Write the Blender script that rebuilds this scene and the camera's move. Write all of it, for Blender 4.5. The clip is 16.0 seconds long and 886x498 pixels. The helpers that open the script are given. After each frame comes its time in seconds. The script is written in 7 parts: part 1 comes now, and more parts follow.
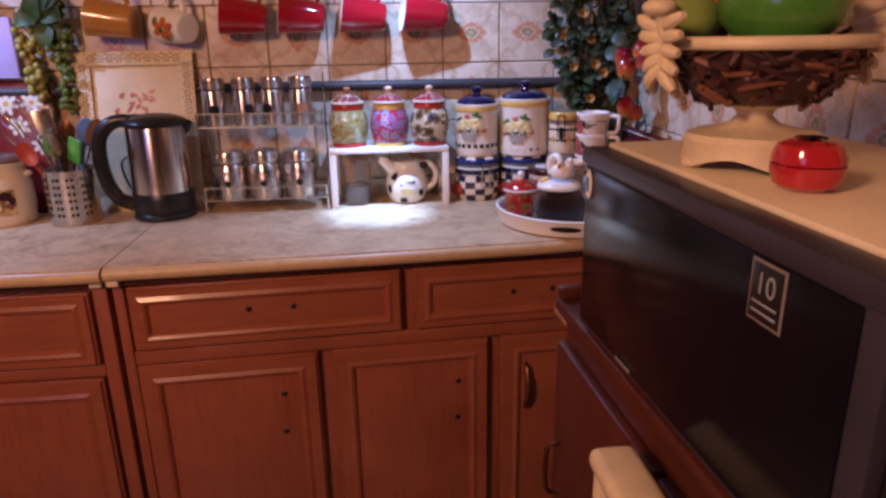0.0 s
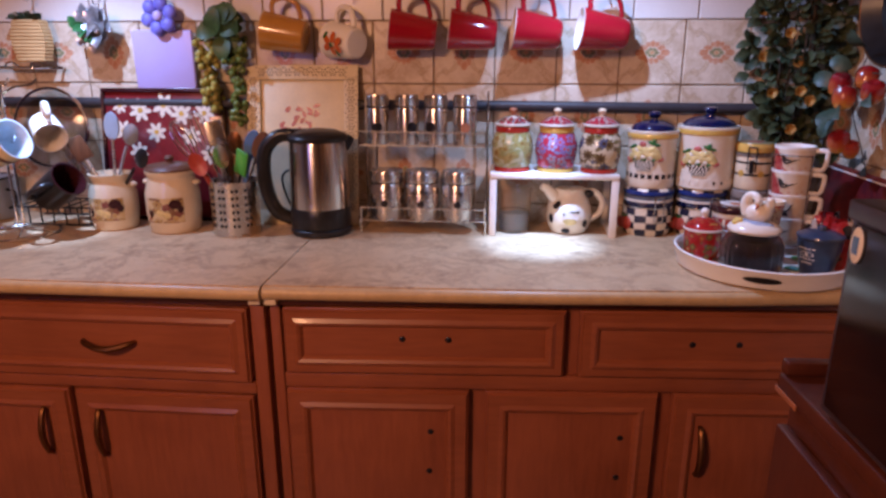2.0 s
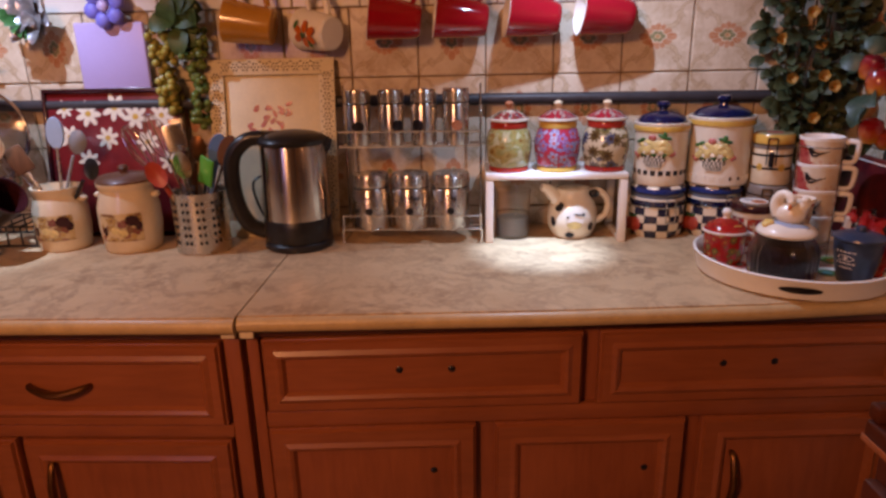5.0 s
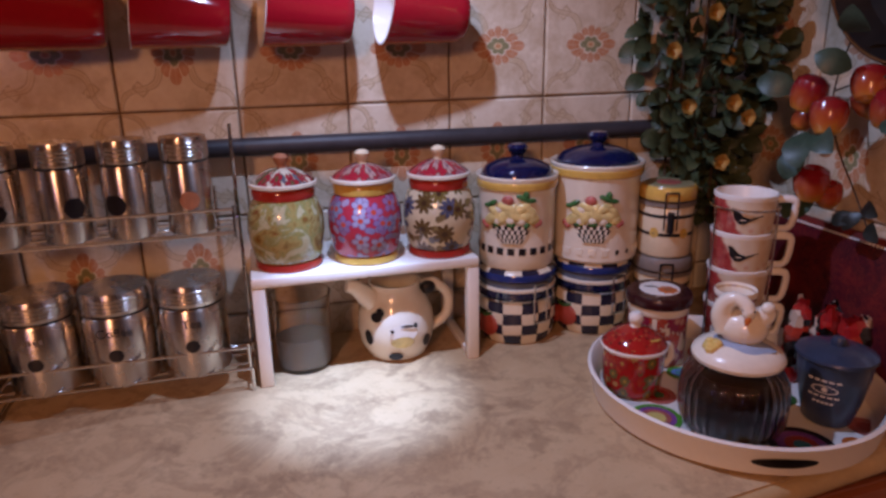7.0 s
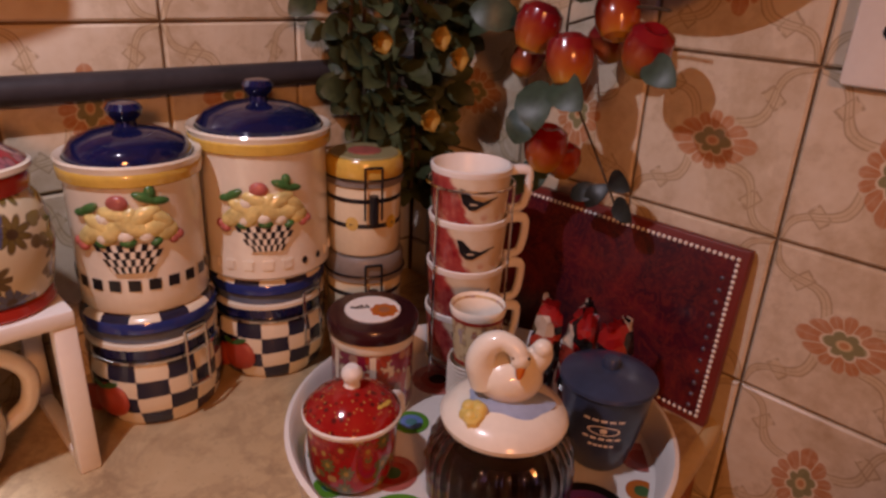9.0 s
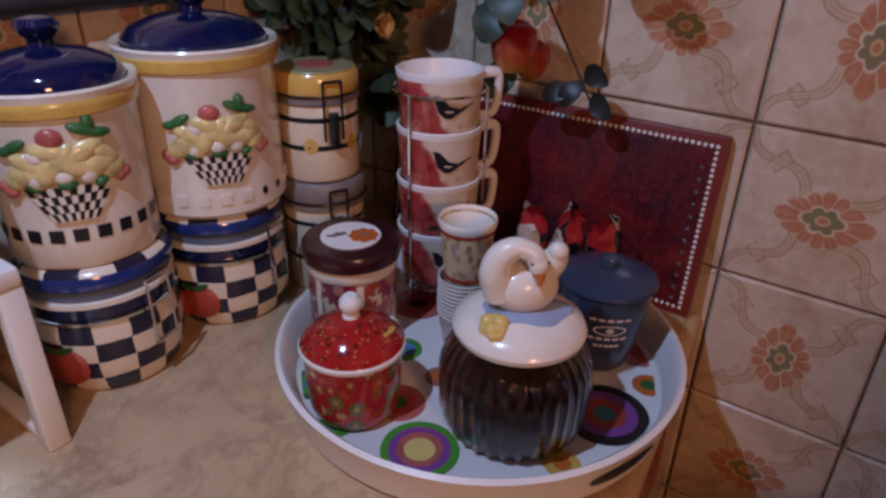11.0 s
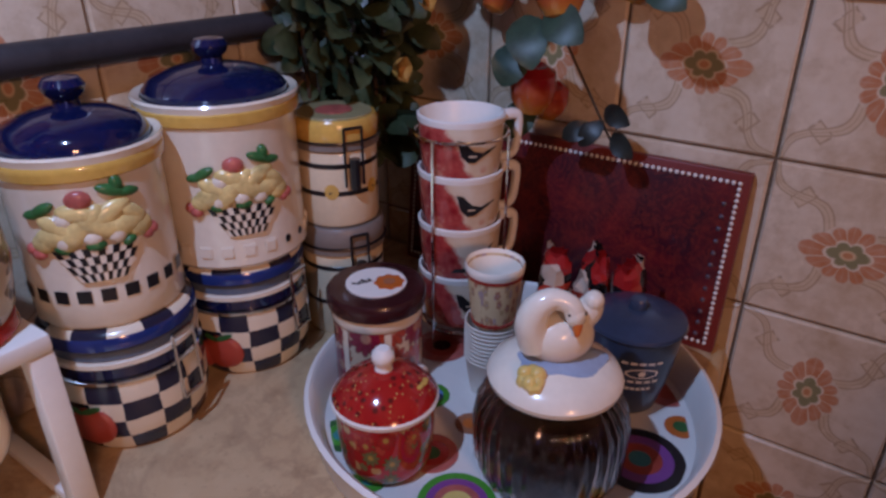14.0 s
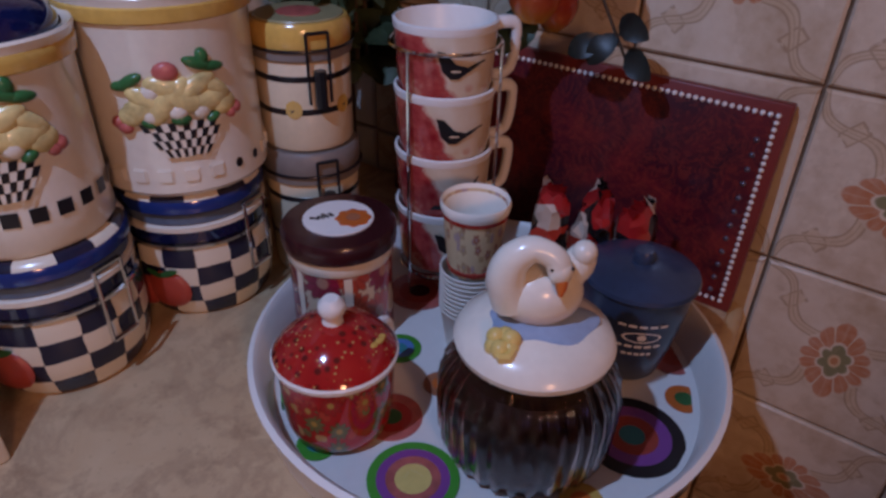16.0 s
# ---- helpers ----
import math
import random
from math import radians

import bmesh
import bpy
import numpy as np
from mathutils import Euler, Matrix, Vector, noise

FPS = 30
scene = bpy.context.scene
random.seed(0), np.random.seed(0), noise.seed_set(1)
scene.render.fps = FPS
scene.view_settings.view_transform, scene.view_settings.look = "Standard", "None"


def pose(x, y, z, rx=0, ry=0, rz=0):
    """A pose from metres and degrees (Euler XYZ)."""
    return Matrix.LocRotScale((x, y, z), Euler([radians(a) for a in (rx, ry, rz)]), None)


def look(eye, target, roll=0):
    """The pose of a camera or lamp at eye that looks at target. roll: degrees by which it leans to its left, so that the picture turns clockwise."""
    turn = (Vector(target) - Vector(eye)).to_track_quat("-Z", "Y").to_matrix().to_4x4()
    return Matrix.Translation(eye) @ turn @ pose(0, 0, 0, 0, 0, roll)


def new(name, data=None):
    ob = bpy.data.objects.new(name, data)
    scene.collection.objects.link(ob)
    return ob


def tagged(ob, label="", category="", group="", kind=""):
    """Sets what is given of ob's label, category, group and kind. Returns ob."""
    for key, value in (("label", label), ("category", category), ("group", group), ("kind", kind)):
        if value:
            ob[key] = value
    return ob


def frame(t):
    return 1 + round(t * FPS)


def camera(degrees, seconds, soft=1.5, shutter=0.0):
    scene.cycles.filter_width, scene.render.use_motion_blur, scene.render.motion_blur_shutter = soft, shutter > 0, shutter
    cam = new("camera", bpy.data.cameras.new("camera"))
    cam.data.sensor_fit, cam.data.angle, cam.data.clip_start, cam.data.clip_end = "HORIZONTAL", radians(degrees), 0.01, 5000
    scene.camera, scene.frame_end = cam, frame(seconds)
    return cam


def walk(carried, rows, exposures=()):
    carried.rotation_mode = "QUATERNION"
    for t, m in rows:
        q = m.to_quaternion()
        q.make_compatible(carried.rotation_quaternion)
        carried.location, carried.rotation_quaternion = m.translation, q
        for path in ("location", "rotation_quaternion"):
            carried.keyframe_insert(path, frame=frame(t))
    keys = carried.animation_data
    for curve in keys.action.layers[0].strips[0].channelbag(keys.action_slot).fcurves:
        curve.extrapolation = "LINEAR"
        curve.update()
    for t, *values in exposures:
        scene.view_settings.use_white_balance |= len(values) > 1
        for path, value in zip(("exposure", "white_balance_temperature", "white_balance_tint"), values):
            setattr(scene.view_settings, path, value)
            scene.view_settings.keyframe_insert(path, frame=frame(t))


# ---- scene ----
cam = camera(67.0, 16.0, soft=2.8)
PATH = [
    (0, (0.373, 0.178, 1.3), (0.555, 2.076, 0.696), -1.0),
    (0.5, (0.366, 0.192, 1.298), (0.382, 2.105, 0.712), -0.1),
    (1, (0.344, 0.244, 1.308), (0.318, 2.157, 0.725), -0.6),
    (1.5, (0.3, 0.286, 1.31), (0.219, 2.201, 0.74), 0.0),
    (2, (0.279, 0.299, 1.305), (0.11, 2.212, 0.747), -0.0),
    (2.5, (0.281, 0.292, 1.308), (-0.01, 2.194, 0.763), -0.4),
    (3, (0.283, 0.274, 1.302), (-0.083, 2.171, 0.785), -0.2),
    (3.2, (0.293, 0.271, 1.301), (-0.097, 2.16, 0.771), -0.1),
    (5.3, (0.212, 0.521, 1.32), (0.158, 2.428, 0.721), -1.0),
    (5.5, (0.228, 0.57, 1.326), (0.177, 2.481, 0.737), -0.6),
    (6, (0.256, 0.760, 1.297), (0.251, 2.700, 0.809), 0.7),
    (6.5, (0.284, 0.878, 1.321), (0.414, 2.779, 0.714), 0.4),
    (7, (0.281, 1.049, 1.319), (0.775, 2.894, 0.724), -1.0),
    (7.5, (0.307, 1.138, 1.308), (1.033, 2.856, 0.585), -0.2),
    (8, (0.388, 1.239, 1.285), (1.374, 2.801, 0.519), 2.9),
    (8.5, (0.437, 1.291, 1.275), (1.551, 2.781, 0.541), 3.6),
    (9, (0.431, 1.356, 1.29), (1.743, 2.66, 0.528), 2.9),
    (9.5, (0.41, 1.397, 1.267), (1.736, 2.622, 0.406), 0.7),
    (10, (0.409, 1.421, 1.251), (1.76, 2.549, 0.301), 0.8),
    (10.2, (0.407, 1.422, 1.248), (1.779, 2.518, 0.291), 1.1),
    (12.3, (0.402, 1.466, 1.271), (1.905, 2.42, 0.359), 0.7),
    (12.5, (0.403, 1.469, 1.267), (1.893, 2.416, 0.328), 0.7),
    (13, (0.409, 1.467, 1.26), (1.878, 2.393, 0.269), 1.1),
    (13.5, (0.407, 1.465, 1.264), (1.883, 2.413, 0.303), 1.1),
    (14, (0.399, 1.464, 1.276), (1.876, 2.48, 0.391), 0.1),
    (14.5, (0.388, 1.465, 1.294), (1.89, 2.534, 0.521), -0.3),
    (15, (0.381, 1.464, 1.298), (1.888, 2.551, 0.558), -0.3),
    (15.5, (0.412, 1.471, 1.276), (1.866, 2.548, 0.423), -0.3),
    (16, (0.485, 1.479, 1.24), (1.844, 2.486, 0.173), 1.3),
]
EXPOSURES = [(0, -0.18, 5400, 25), (3, -0.26, 6290, 24), (5.5, -0.55, 7470, 25), (6, -0.59, 7470, 27), (6.5, -0.62, 7360, 28), (7, -0.95, 6680, 30), (7.5, -1.01, 6730, 31), (8, -0.94, 8160, 34), (8.5, -0.72, 12460, 42), (9, -0.82, 10990, 40), (9.5, -0.94, 8390, 30), (10, -0.95, 6790, 24), (12.5, -0.91, 6170, 22), (14, -0.91, 6010, 22), (15.5, -0.98, 5740, 22), (16, -1.16, 5780, 22)]
walk(cam, [(t, look(eye, target, roll)) for t, eye, target, roll in PATH], EXPOSURES)

# ---------- light ----------
world = bpy.data.worlds.new("night_world")
scene.world = world
world.use_nodes = True
world.node_tree.nodes["Background"].inputs[0].default_value = (0.25, 0.35, 0.6, 1)
world.node_tree.nodes["Background"].inputs[1].default_value = 0.03


def lamp(name, kind, m, energy, color, **kw):
    d = bpy.data.lights.new(name, kind)
    d.energy, d.color = energy, color
    for k, v in kw.items():
        if k == "size":
            d.size = v
        elif k == "radius":
            d.shadow_soft_size = v
        elif k == "spot":
            d.spot_size, d.spot_blend = radians(v[0]), v[1]
    ob = new(name, d)
    ob.matrix_world = m
    return ob


WARM, COOL = (1.0, 0.48, 0.20), (0.46, 0.66, 1.0)
lamp("ceiling_bulb", "AREA", look((-0.62, -0.28, 1.92), (0.2, 1.6, 0.9)), 33.0, WARM, size=0.30)
lamp("led_puck_wide_a", "SPOT", look((0.38, 1.72, 1.62), (0.62, 1.80, 0.9)), 25.0, COOL, radius=0.010, spot=(128, 0.8))
lamp("led_puck_beam_a", "SPOT", look((0.38, 1.72, 1.62), (0.368, 1.826, 0.88)), 120.0, (0.36, 0.60, 1.0), radius=0.010, spot=(27, 1.0))
lamp("led_puck_wide_b", "SPOT", look((-0.74, 1.72, 1.62), (-0.74, 1.84, 0.9)), 23.0, COOL, radius=0.010, spot=(128, 0.8))
lamp("led_puck_beam_b", "SPOT", look((-0.74, 1.72, 1.62), (-0.84, 1.83, 0.9)), 48.0, COOL, radius=0.010, spot=(32, 1.0))
# Unseen violet fill lamp added to tint the shaded fronts; no window is built.
lamp("violet_fill", "AREA", look((-1.2, -1.45, 1.6), (0.3, 1.6, 1.0)), 6.0, (0.42, 0.40, 1.0), size=0.9)


# ---------- node helper ----------
class Net:
    def __init__(self, name):
        self.mat = bpy.data.materials.new(name)
        self.mat.use_nodes = True
        self.t = self.mat.node_tree
        self.b = self.t.nodes["Principled BSDF"]

    def n(self, kind, **kw):
        node = self.t.nodes.new(kind)
        for k, v in kw.items():
            setattr(node, k, v)
        return node

    def put(self, sock, v):
        if isinstance(v, (int, float)):
            sock.default_value = v
        elif isinstance(v, tuple):
            sock.default_value = (*v, 1) if len(v) == 3 and len(sock.default_value) == 4 else v
        else:
            self.t.links.new(v, sock)

    def m(self, op, a, b=0.0, c=0.0):
        node = self.n("ShaderNodeMath", operation=op)
        for i, v in enumerate((a, b, c)):
            self.put(node.inputs[i], v)
        return node.outputs[0]

    def obj(self):
        return self.n("ShaderNodeTexCoord").outputs["Object"]

    def sep(self, v):
        s = self.n("ShaderNodeSeparateXYZ")
        self.put(s.inputs[0], v)
        return s.outputs[0], s.outputs[1], s.outputs[2]

    def com(self, x, y, z):
        s = self.n("ShaderNodeCombineXYZ")
        for i, v in enumerate((x, y, z)):
            self.put(s.inputs[i], v)
        return s.outputs[0]

    def noise(self, scale, detail=4.0, vec=None, rough=0.55, dist=0.0):
        s = self.n("ShaderNodeTexNoise")
        self.put(s.inputs["Scale"], scale)
        self.put(s.inputs["Detail"], detail)
        self.put(s.inputs["Roughness"], rough)
        self.put(s.inputs["Distortion"], dist)
        self.put(s.inputs["Vector"], vec if vec is not None else self.obj())
        return s.outputs[0]

    def vor(self, scale, vec=None, feature="F1", out="Distance"):
        s = self.n("ShaderNodeTexVoronoi", feature=feature)
        self.put(s.inputs["Scale"], scale)
        self.put(s.inputs["Vector"], vec if vec is not None else self.obj())
        return s.outputs[out]

    def ramp(self, fac, stops, hard=False):
        s = self.n("ShaderNodeValToRGB")
        e = s.color_ramp.elements
        s.color_ramp.interpolation = "CONSTANT" if hard else "LINEAR"
        while len(e) < len(stops):
            e.new(0.5)
        for el, (p, c) in zip(e, stops):
            el.position, el.color = p, (*c, 1)
        self.put(s.inputs[0], fac)
        return s.outputs[0]

    def mix(self, fac, a, b):
        s = self.n("ShaderNodeMix", data_type="RGBA")
        self.put(s.inputs[0], fac)
        self.put(s.inputs[6], a)
        self.put(s.inputs[7], b)
        return s.outputs[2]

    def less(self, a, b, soft=0.0):
        if not soft:
            return self.m("LESS_THAN", a, b)
        s = self.n("ShaderNodeMapRange")
        for i, v in enumerate((a, self.m("SUBTRACT", b, soft), self.m("ADD", b, soft), 1.0, 0.0)):
            self.put(s.inputs[i], v)
        return s.outputs[0]

    def bump(self, height, strength, dist=0.002):
        s = self.n("ShaderNodeBump")
        s.inputs["Strength"].default_value = strength
        s.inputs["Distance"].default_value = dist
        self.put(s.inputs["Height"], height)
        self.t.links.new(s.outputs[0], self.b.inputs["Normal"])

    def done(self, color=None, rough=0.5, metal=0.0, coat=0.0, trans=0.0, ior=1.45, spec=0.5):
        if color is not None:
            self.put(self.b.inputs["Base Color"], color)
        self.put(self.b.inputs["Roughness"], rough)
        self.put(self.b.inputs["Metallic"], metal)
        self.put(self.b.inputs["Coat Weight"], coat)
        self.b.inputs["Coat Roughness"].default_value = 0.08
        self.put(self.b.inputs["Transmission Weight"], trans)
        self.b.inputs["IOR"].default_value = ior
        self.b.inputs["Specular IOR Level"].default_value = spec
        return self.mat


def plain(name, rgb, rough=0.5, metal=0.0, var=0.12, scale=18.0, bump=0.08, coat=0.0, fine=160.0):
    g = Net(name)
    a = g.noise(scale, 5)
    f = g.noise(fine, 3)
    lo, hi = tuple(c * (1 - var) for c in rgb), tuple(min(1, c * (1 + var)) for c in rgb)
    fac = g.m("ADD", g.m("MULTIPLY", a, 0.7), g.m("MULTIPLY", f, 0.3))
    col = g.ramp(fac, [(0.3, lo), (0.7, hi)])
    if bump:
        g.bump(f, bump, 0.001)
    return g.done(col, g.m("ADD", g.m("MULTIPLY", a, 0.12), max(rough - 0.06, 0.02)), metal, coat)


# ---------- materials ----------
def make_tile():
    g = Net("flower_tile_glaze")
    x, y, z = g.sep(g.obj())
    r = g.m("SQRT", g.m("ADD", g.m("MULTIPLY", x, x), g.m("MULTIPLY", z, z)))
    th = g.m("ARCTAN2", z, x)
    info = g.n("ShaderNodeObjectInfo")
    wob = g.m("MULTIPLY", g.m("SUBTRACT", g.noise(60, 3), 0.5), 0.006)
    rw = g.m("ADD", r, wob)
    c4 = g.m("ABSOLUTE", g.m("COSINE", g.m("MULTIPLY", th, 6)))
    tip = g.m("MULTIPLY", g.m("POWER", g.m("ABSOLUTE", g.m("COSINE", th)), 9), 0.014)
    edge = g.m("ADD", g.m("MULTIPLY", g.m("POWER", c4, 0.45), 0.0085), g.m("ADD", tip, 0.0195))
    gap = g.less(g.m("SUBTRACT", 1.0, c4), 0.86, 0.05)
    petal = g.m("MULTIPLY", g.less(rw, edge, 0.0010), gap)
    rib = g.m("MULTIPLY", g.m("GREATER_THAN", c4, 0.985), 0.18)
    petal = g.m("MULTIPLY", petal, g.m("SUBTRACT", g.m("ADD", g.m("MULTIPLY", g.noise(110, 5), 0.7), 0.50), rib))
    petal = g.m("MINIMUM", petal, 1.0)
    xs = g.m("MULTIPLY", x, 0.72)
    ro = g.m("SQRT", g.m("ADD", g.m("MULTIPLY", xs, xs), g.m("MULTIPLY", z, z)))
    leaf_edge = g.m("ADD", g.m("MULTIPLY", g.m("ABSOLUTE", g.m("COSINE", g.m("MULTIPLY", th, 3))), 0.0040), 0.0088)
    halo = g.less(ro, g.m("ADD", leaf_edge, 0.0020), 0.0006)
    green = g.less(g.m("ADD", ro, wob), leaf_edge, 0.0008)
    heart = g.less(ro, 0.0048, 0.0008)
    core_dot = g.less(ro, 0.0030, 0.0006)
    ax, az = g.m("ABSOLUTE", x), g.m("ABSOLUTE", z)
    p = g.m("MULTIPLY", g.m("ADD", ax, az), 0.7071)
    q = g.m("MULTIPLY", g.m("SUBTRACT", x, z), 0.7071)
    q2 = g.m("MULTIPLY", g.m("ADD", x, z), 0.7071)
    same_sign = g.m("GREATER_THAN", g.m("MULTIPLY", x, z), 0.0)
    qq = g.m("ADD", g.m("MULTIPLY", same_sign, q), g.m("MULTIPLY", g.m("SUBTRACT", 1.0, same_sign), q2))
    wave = g.m("MULTIPLY", g.m("SINE", g.m("MULTIPLY", g.m("SUBTRACT", p, 0.028), 83.0)), 0.0085)
    d = g.m("ABSOLUTE", g.m("SUBTRACT", qq, g.m("ADD", wave, g.m("MULTIPLY", wob, 0.4))))
    width = g.m("ADD", g.m("MULTIPLY", g.m("SUBTRACT", 0.108, p), 0.035), 0.0022)
    span = g.m("MULTIPLY", g.m("GREATER_THAN", p, 0.029), g.less(p, 0.1055))
    band = g.m("MULTIPLY", g.less(d, width, 0.0006), span)
    line = g.m("MULTIPLY", g.less(g.m("ABSOLUTE", g.m("SUBTRACT", d, width)), 0.0008, 0.0005), span)
    core = g.m("MULTIPLY", g.m("MULTIPLY", g.less(d, 0.0006, 0.0004), span), 0.6)
    bracket = g.m("MAXIMUM", g.m("DIVIDE", g.m("ABSOLUTE", g.m("SUBTRACT", p, 0.0655)), 0.0058), g.m("DIVIDE", g.m("ABSOLUTE", g.m("ADD", qq, g.m("MULTIPLY", wob, 1.0))), 0.0088))
    curl = g.m("MULTIPLY", g.less(g.m("ABSOLUTE", g.m("SUBTRACT", bracket, 1.0)), 0.13, 0.08), g.m("GREATER_THAN", g.noise(160, 2), 0.44))
    big = g.noise(14, 5, g.n("ShaderNodeNewGeometry").outputs["Position"])
    base = g.ramp(g.m("ADD", g.m("MULTIPLY", big, 0.65), g.m("MULTIPLY", g.noise(75, 5), 0.35)), [(0.32, (0.47, 0.35, 0.23)), (0.52, (0.65, 0.55, 0.42)), (0.70, (0.72, 0.64, 0.52))])
    tint = g.m("ADD", g.m("MULTIPLY", info.outputs["Random"], 0.12), 0.0)
    base = g.mix(tint, base, (0.45, 0.33, 0.2))
    col = g.mix(g.m("MULTIPLY", g.m("MAXIMUM", band, g.less(bracket, 1.0, 0.08)), 0.45), base, (0.54, 0.40, 0.24))
    col = g.mix(g.m("MULTIPLY", g.m("MAXIMUM", g.m("MAXIMUM", line, core), curl), 0.55), col, (0.27, 0.17, 0.09))
    col = g.mix(g.m("MULTIPLY", petal, 0.88), col, (0.46, 0.145, 0.045))
    col = g.mix(halo, col, (0.66, 0.56, 0.42))
    col = g.mix(g.m("MULTIPLY", green, 0.85), col, (0.16, 0.16, 0.06))
    col = g.mix(heart, col, (0.60, 0.44, 0.26))
    col = g.mix(g.m("MULTIPLY", core_dot, 0.8), col, (0.45, 0.18, 0.07))
    g.bump(g.noise(30, 2), 0.06, 0.002)
    return g.done(col, g.m("ADD", g.m("MULTIPLY", big, 0.15), 0.2), 0, 0.25)


def make_wood(name, dark, light, rough=0.35, axis="z"):
    g = Net(name)
    x, y, z = g.sep(g.obj())
    v = g.com(g.m("MULTIPLY", x, 1.0), g.m("MULTIPLY", y, 1.0), g.m("MULTIPLY", z, 0.12)) if axis == "z" else g.com(g.m("MULTIPLY", x, 0.12), y, z)
    grain = g.noise(90, 6, v, 0.6, 0.4)
    cloud = g.noise(7, 4)
    fac = g.m("ADD", g.m("MULTIPLY", grain, 0.55), g.m("MULTIPLY", cloud, 0.45))
    col = g.ramp(fac, [(0.28, dark), (0.7, light)])
    g.bump(grain, 0.12, 0.0008)
    return g.done(col, g.m("ADD", g.m("MULTIPLY", cloud, 0.2), rough - 0.1), 0, 0.15)


def make_marble():
    g = Net("counter_laminate")
    v1 = g.noise(10, 8, None, 0.66, 0.5)
    v2 = g.noise(26, 8, None, 0.7, 0.6)
    cloud = g.noise(3.2, 4)
    vein = g.less(g.m("ABSOLUTE", g.m("SUBTRACT", v1, 0.5)), 0.030, 0.035)
    patch = g.ramp(cloud, [(0.30, (0, 0, 0)), (0.55, (1, 1, 1))])
    base = g.ramp(g.m("ADD", g.m("MULTIPLY", g.noise(6, 5), 0.6), g.m("MULTIPLY", v2, 0.4)), [(0.32, (0.50, 0.335, 0.185)), (0.68, (0.62, 0.460, 0.275))])
    col = g.mix(g.m("MULTIPLY", g.m("MULTIPLY", vein, g.m("ADD", g.m("MULTIPLY", patch, 0.7), 0.3)), 0.52), base, (0.25, 0.15, 0.085))
    stain = g.ramp(g.noise(17, 6, None, 0.7), [(0.53, (0, 0, 0)), (0.62, (1, 1, 1))])
    col = g.mix(g.m("MULTIPLY", stain, g.m("ADD", g.m("MULTIPLY", patch, 0.36), 0.10)), col, (0.19, 0.105, 0.055))
    speck = g.m("GREATER_THAN", g.noise(150, 3), 0.64)
    col = g.mix(g.m("MULTIPLY", speck, 0.25), col, (0.28, 0.18, 0.10))
    return g.done(col, g.m("ADD", g.m("MULTIPLY", cloud, 0.12), 0.38), 0, 0.04)


def make_brushed(name, rgb=(0.64, 0.60, 0.55), rough=0.27):
    g = Net(name)
    g.put(g.b.inputs["Tangent"], g.n("ShaderNodeTangent", direction_type="RADIAL", axis="Z").outputs[0])
    g.b.inputs["Anisotropic"].default_value = 0.85
    g.b.inputs["Anisotropic Rotation"].default_value = 0.25
    x, y, z = g.sep(g.obj())
    a = g.m("ARCTAN2", y, x)
    v = g.com(g.m("MULTIPLY", a, 0.05), 0.0, z)
    s = g.noise(900, 3, v)
    big = g.noise(25, 3)
    g.bump(s, 0.05, 0.0004)
    return g.done(g.ramp(s, [(0.3, tuple(c * 0.85 for c in rgb)), (0.7, rgb)]), g.m("ADD", g.m("MULTIPLY", big, 0.12), rough - 0.06), 1.0)


def make_check(name, n_around, cell, z0, a=(0.004, 0.006, 0.030), b=(0.72, 0.64, 0.5), apple=None):
    """Hand-painted checks round a pot: n_around columns, rows of height cell from z0."""
    g = Net(name)
    x, y, z = g.sep(g.obj())
    w = g.m("MULTIPLY", g.m("SUBTRACT", g.noise(35, 2), 0.5), 0.25)
    u = g.m("ADD", g.m("MULTIPLY", g.m("ADD", g.m("ARCTAN2", y, x), 3.14159), n_around / 6.28318), w)
    v = g.m("ADD", g.m("DIVIDE", g.m("SUBTRACT", z, z0), cell), w)
    par = g.m("MODULO", g.m("ADD", g.m("FLOOR", u), g.m("FLOOR", v)), 2.0)
    col = g.mix(par, a, b)
    col = g.mix(g.m("MULTIPLY", g.noise(50, 4), 0.10), col, (0.3, 0.25, 0.2))
    return g.done(col, 0.22, 0, 0.12)


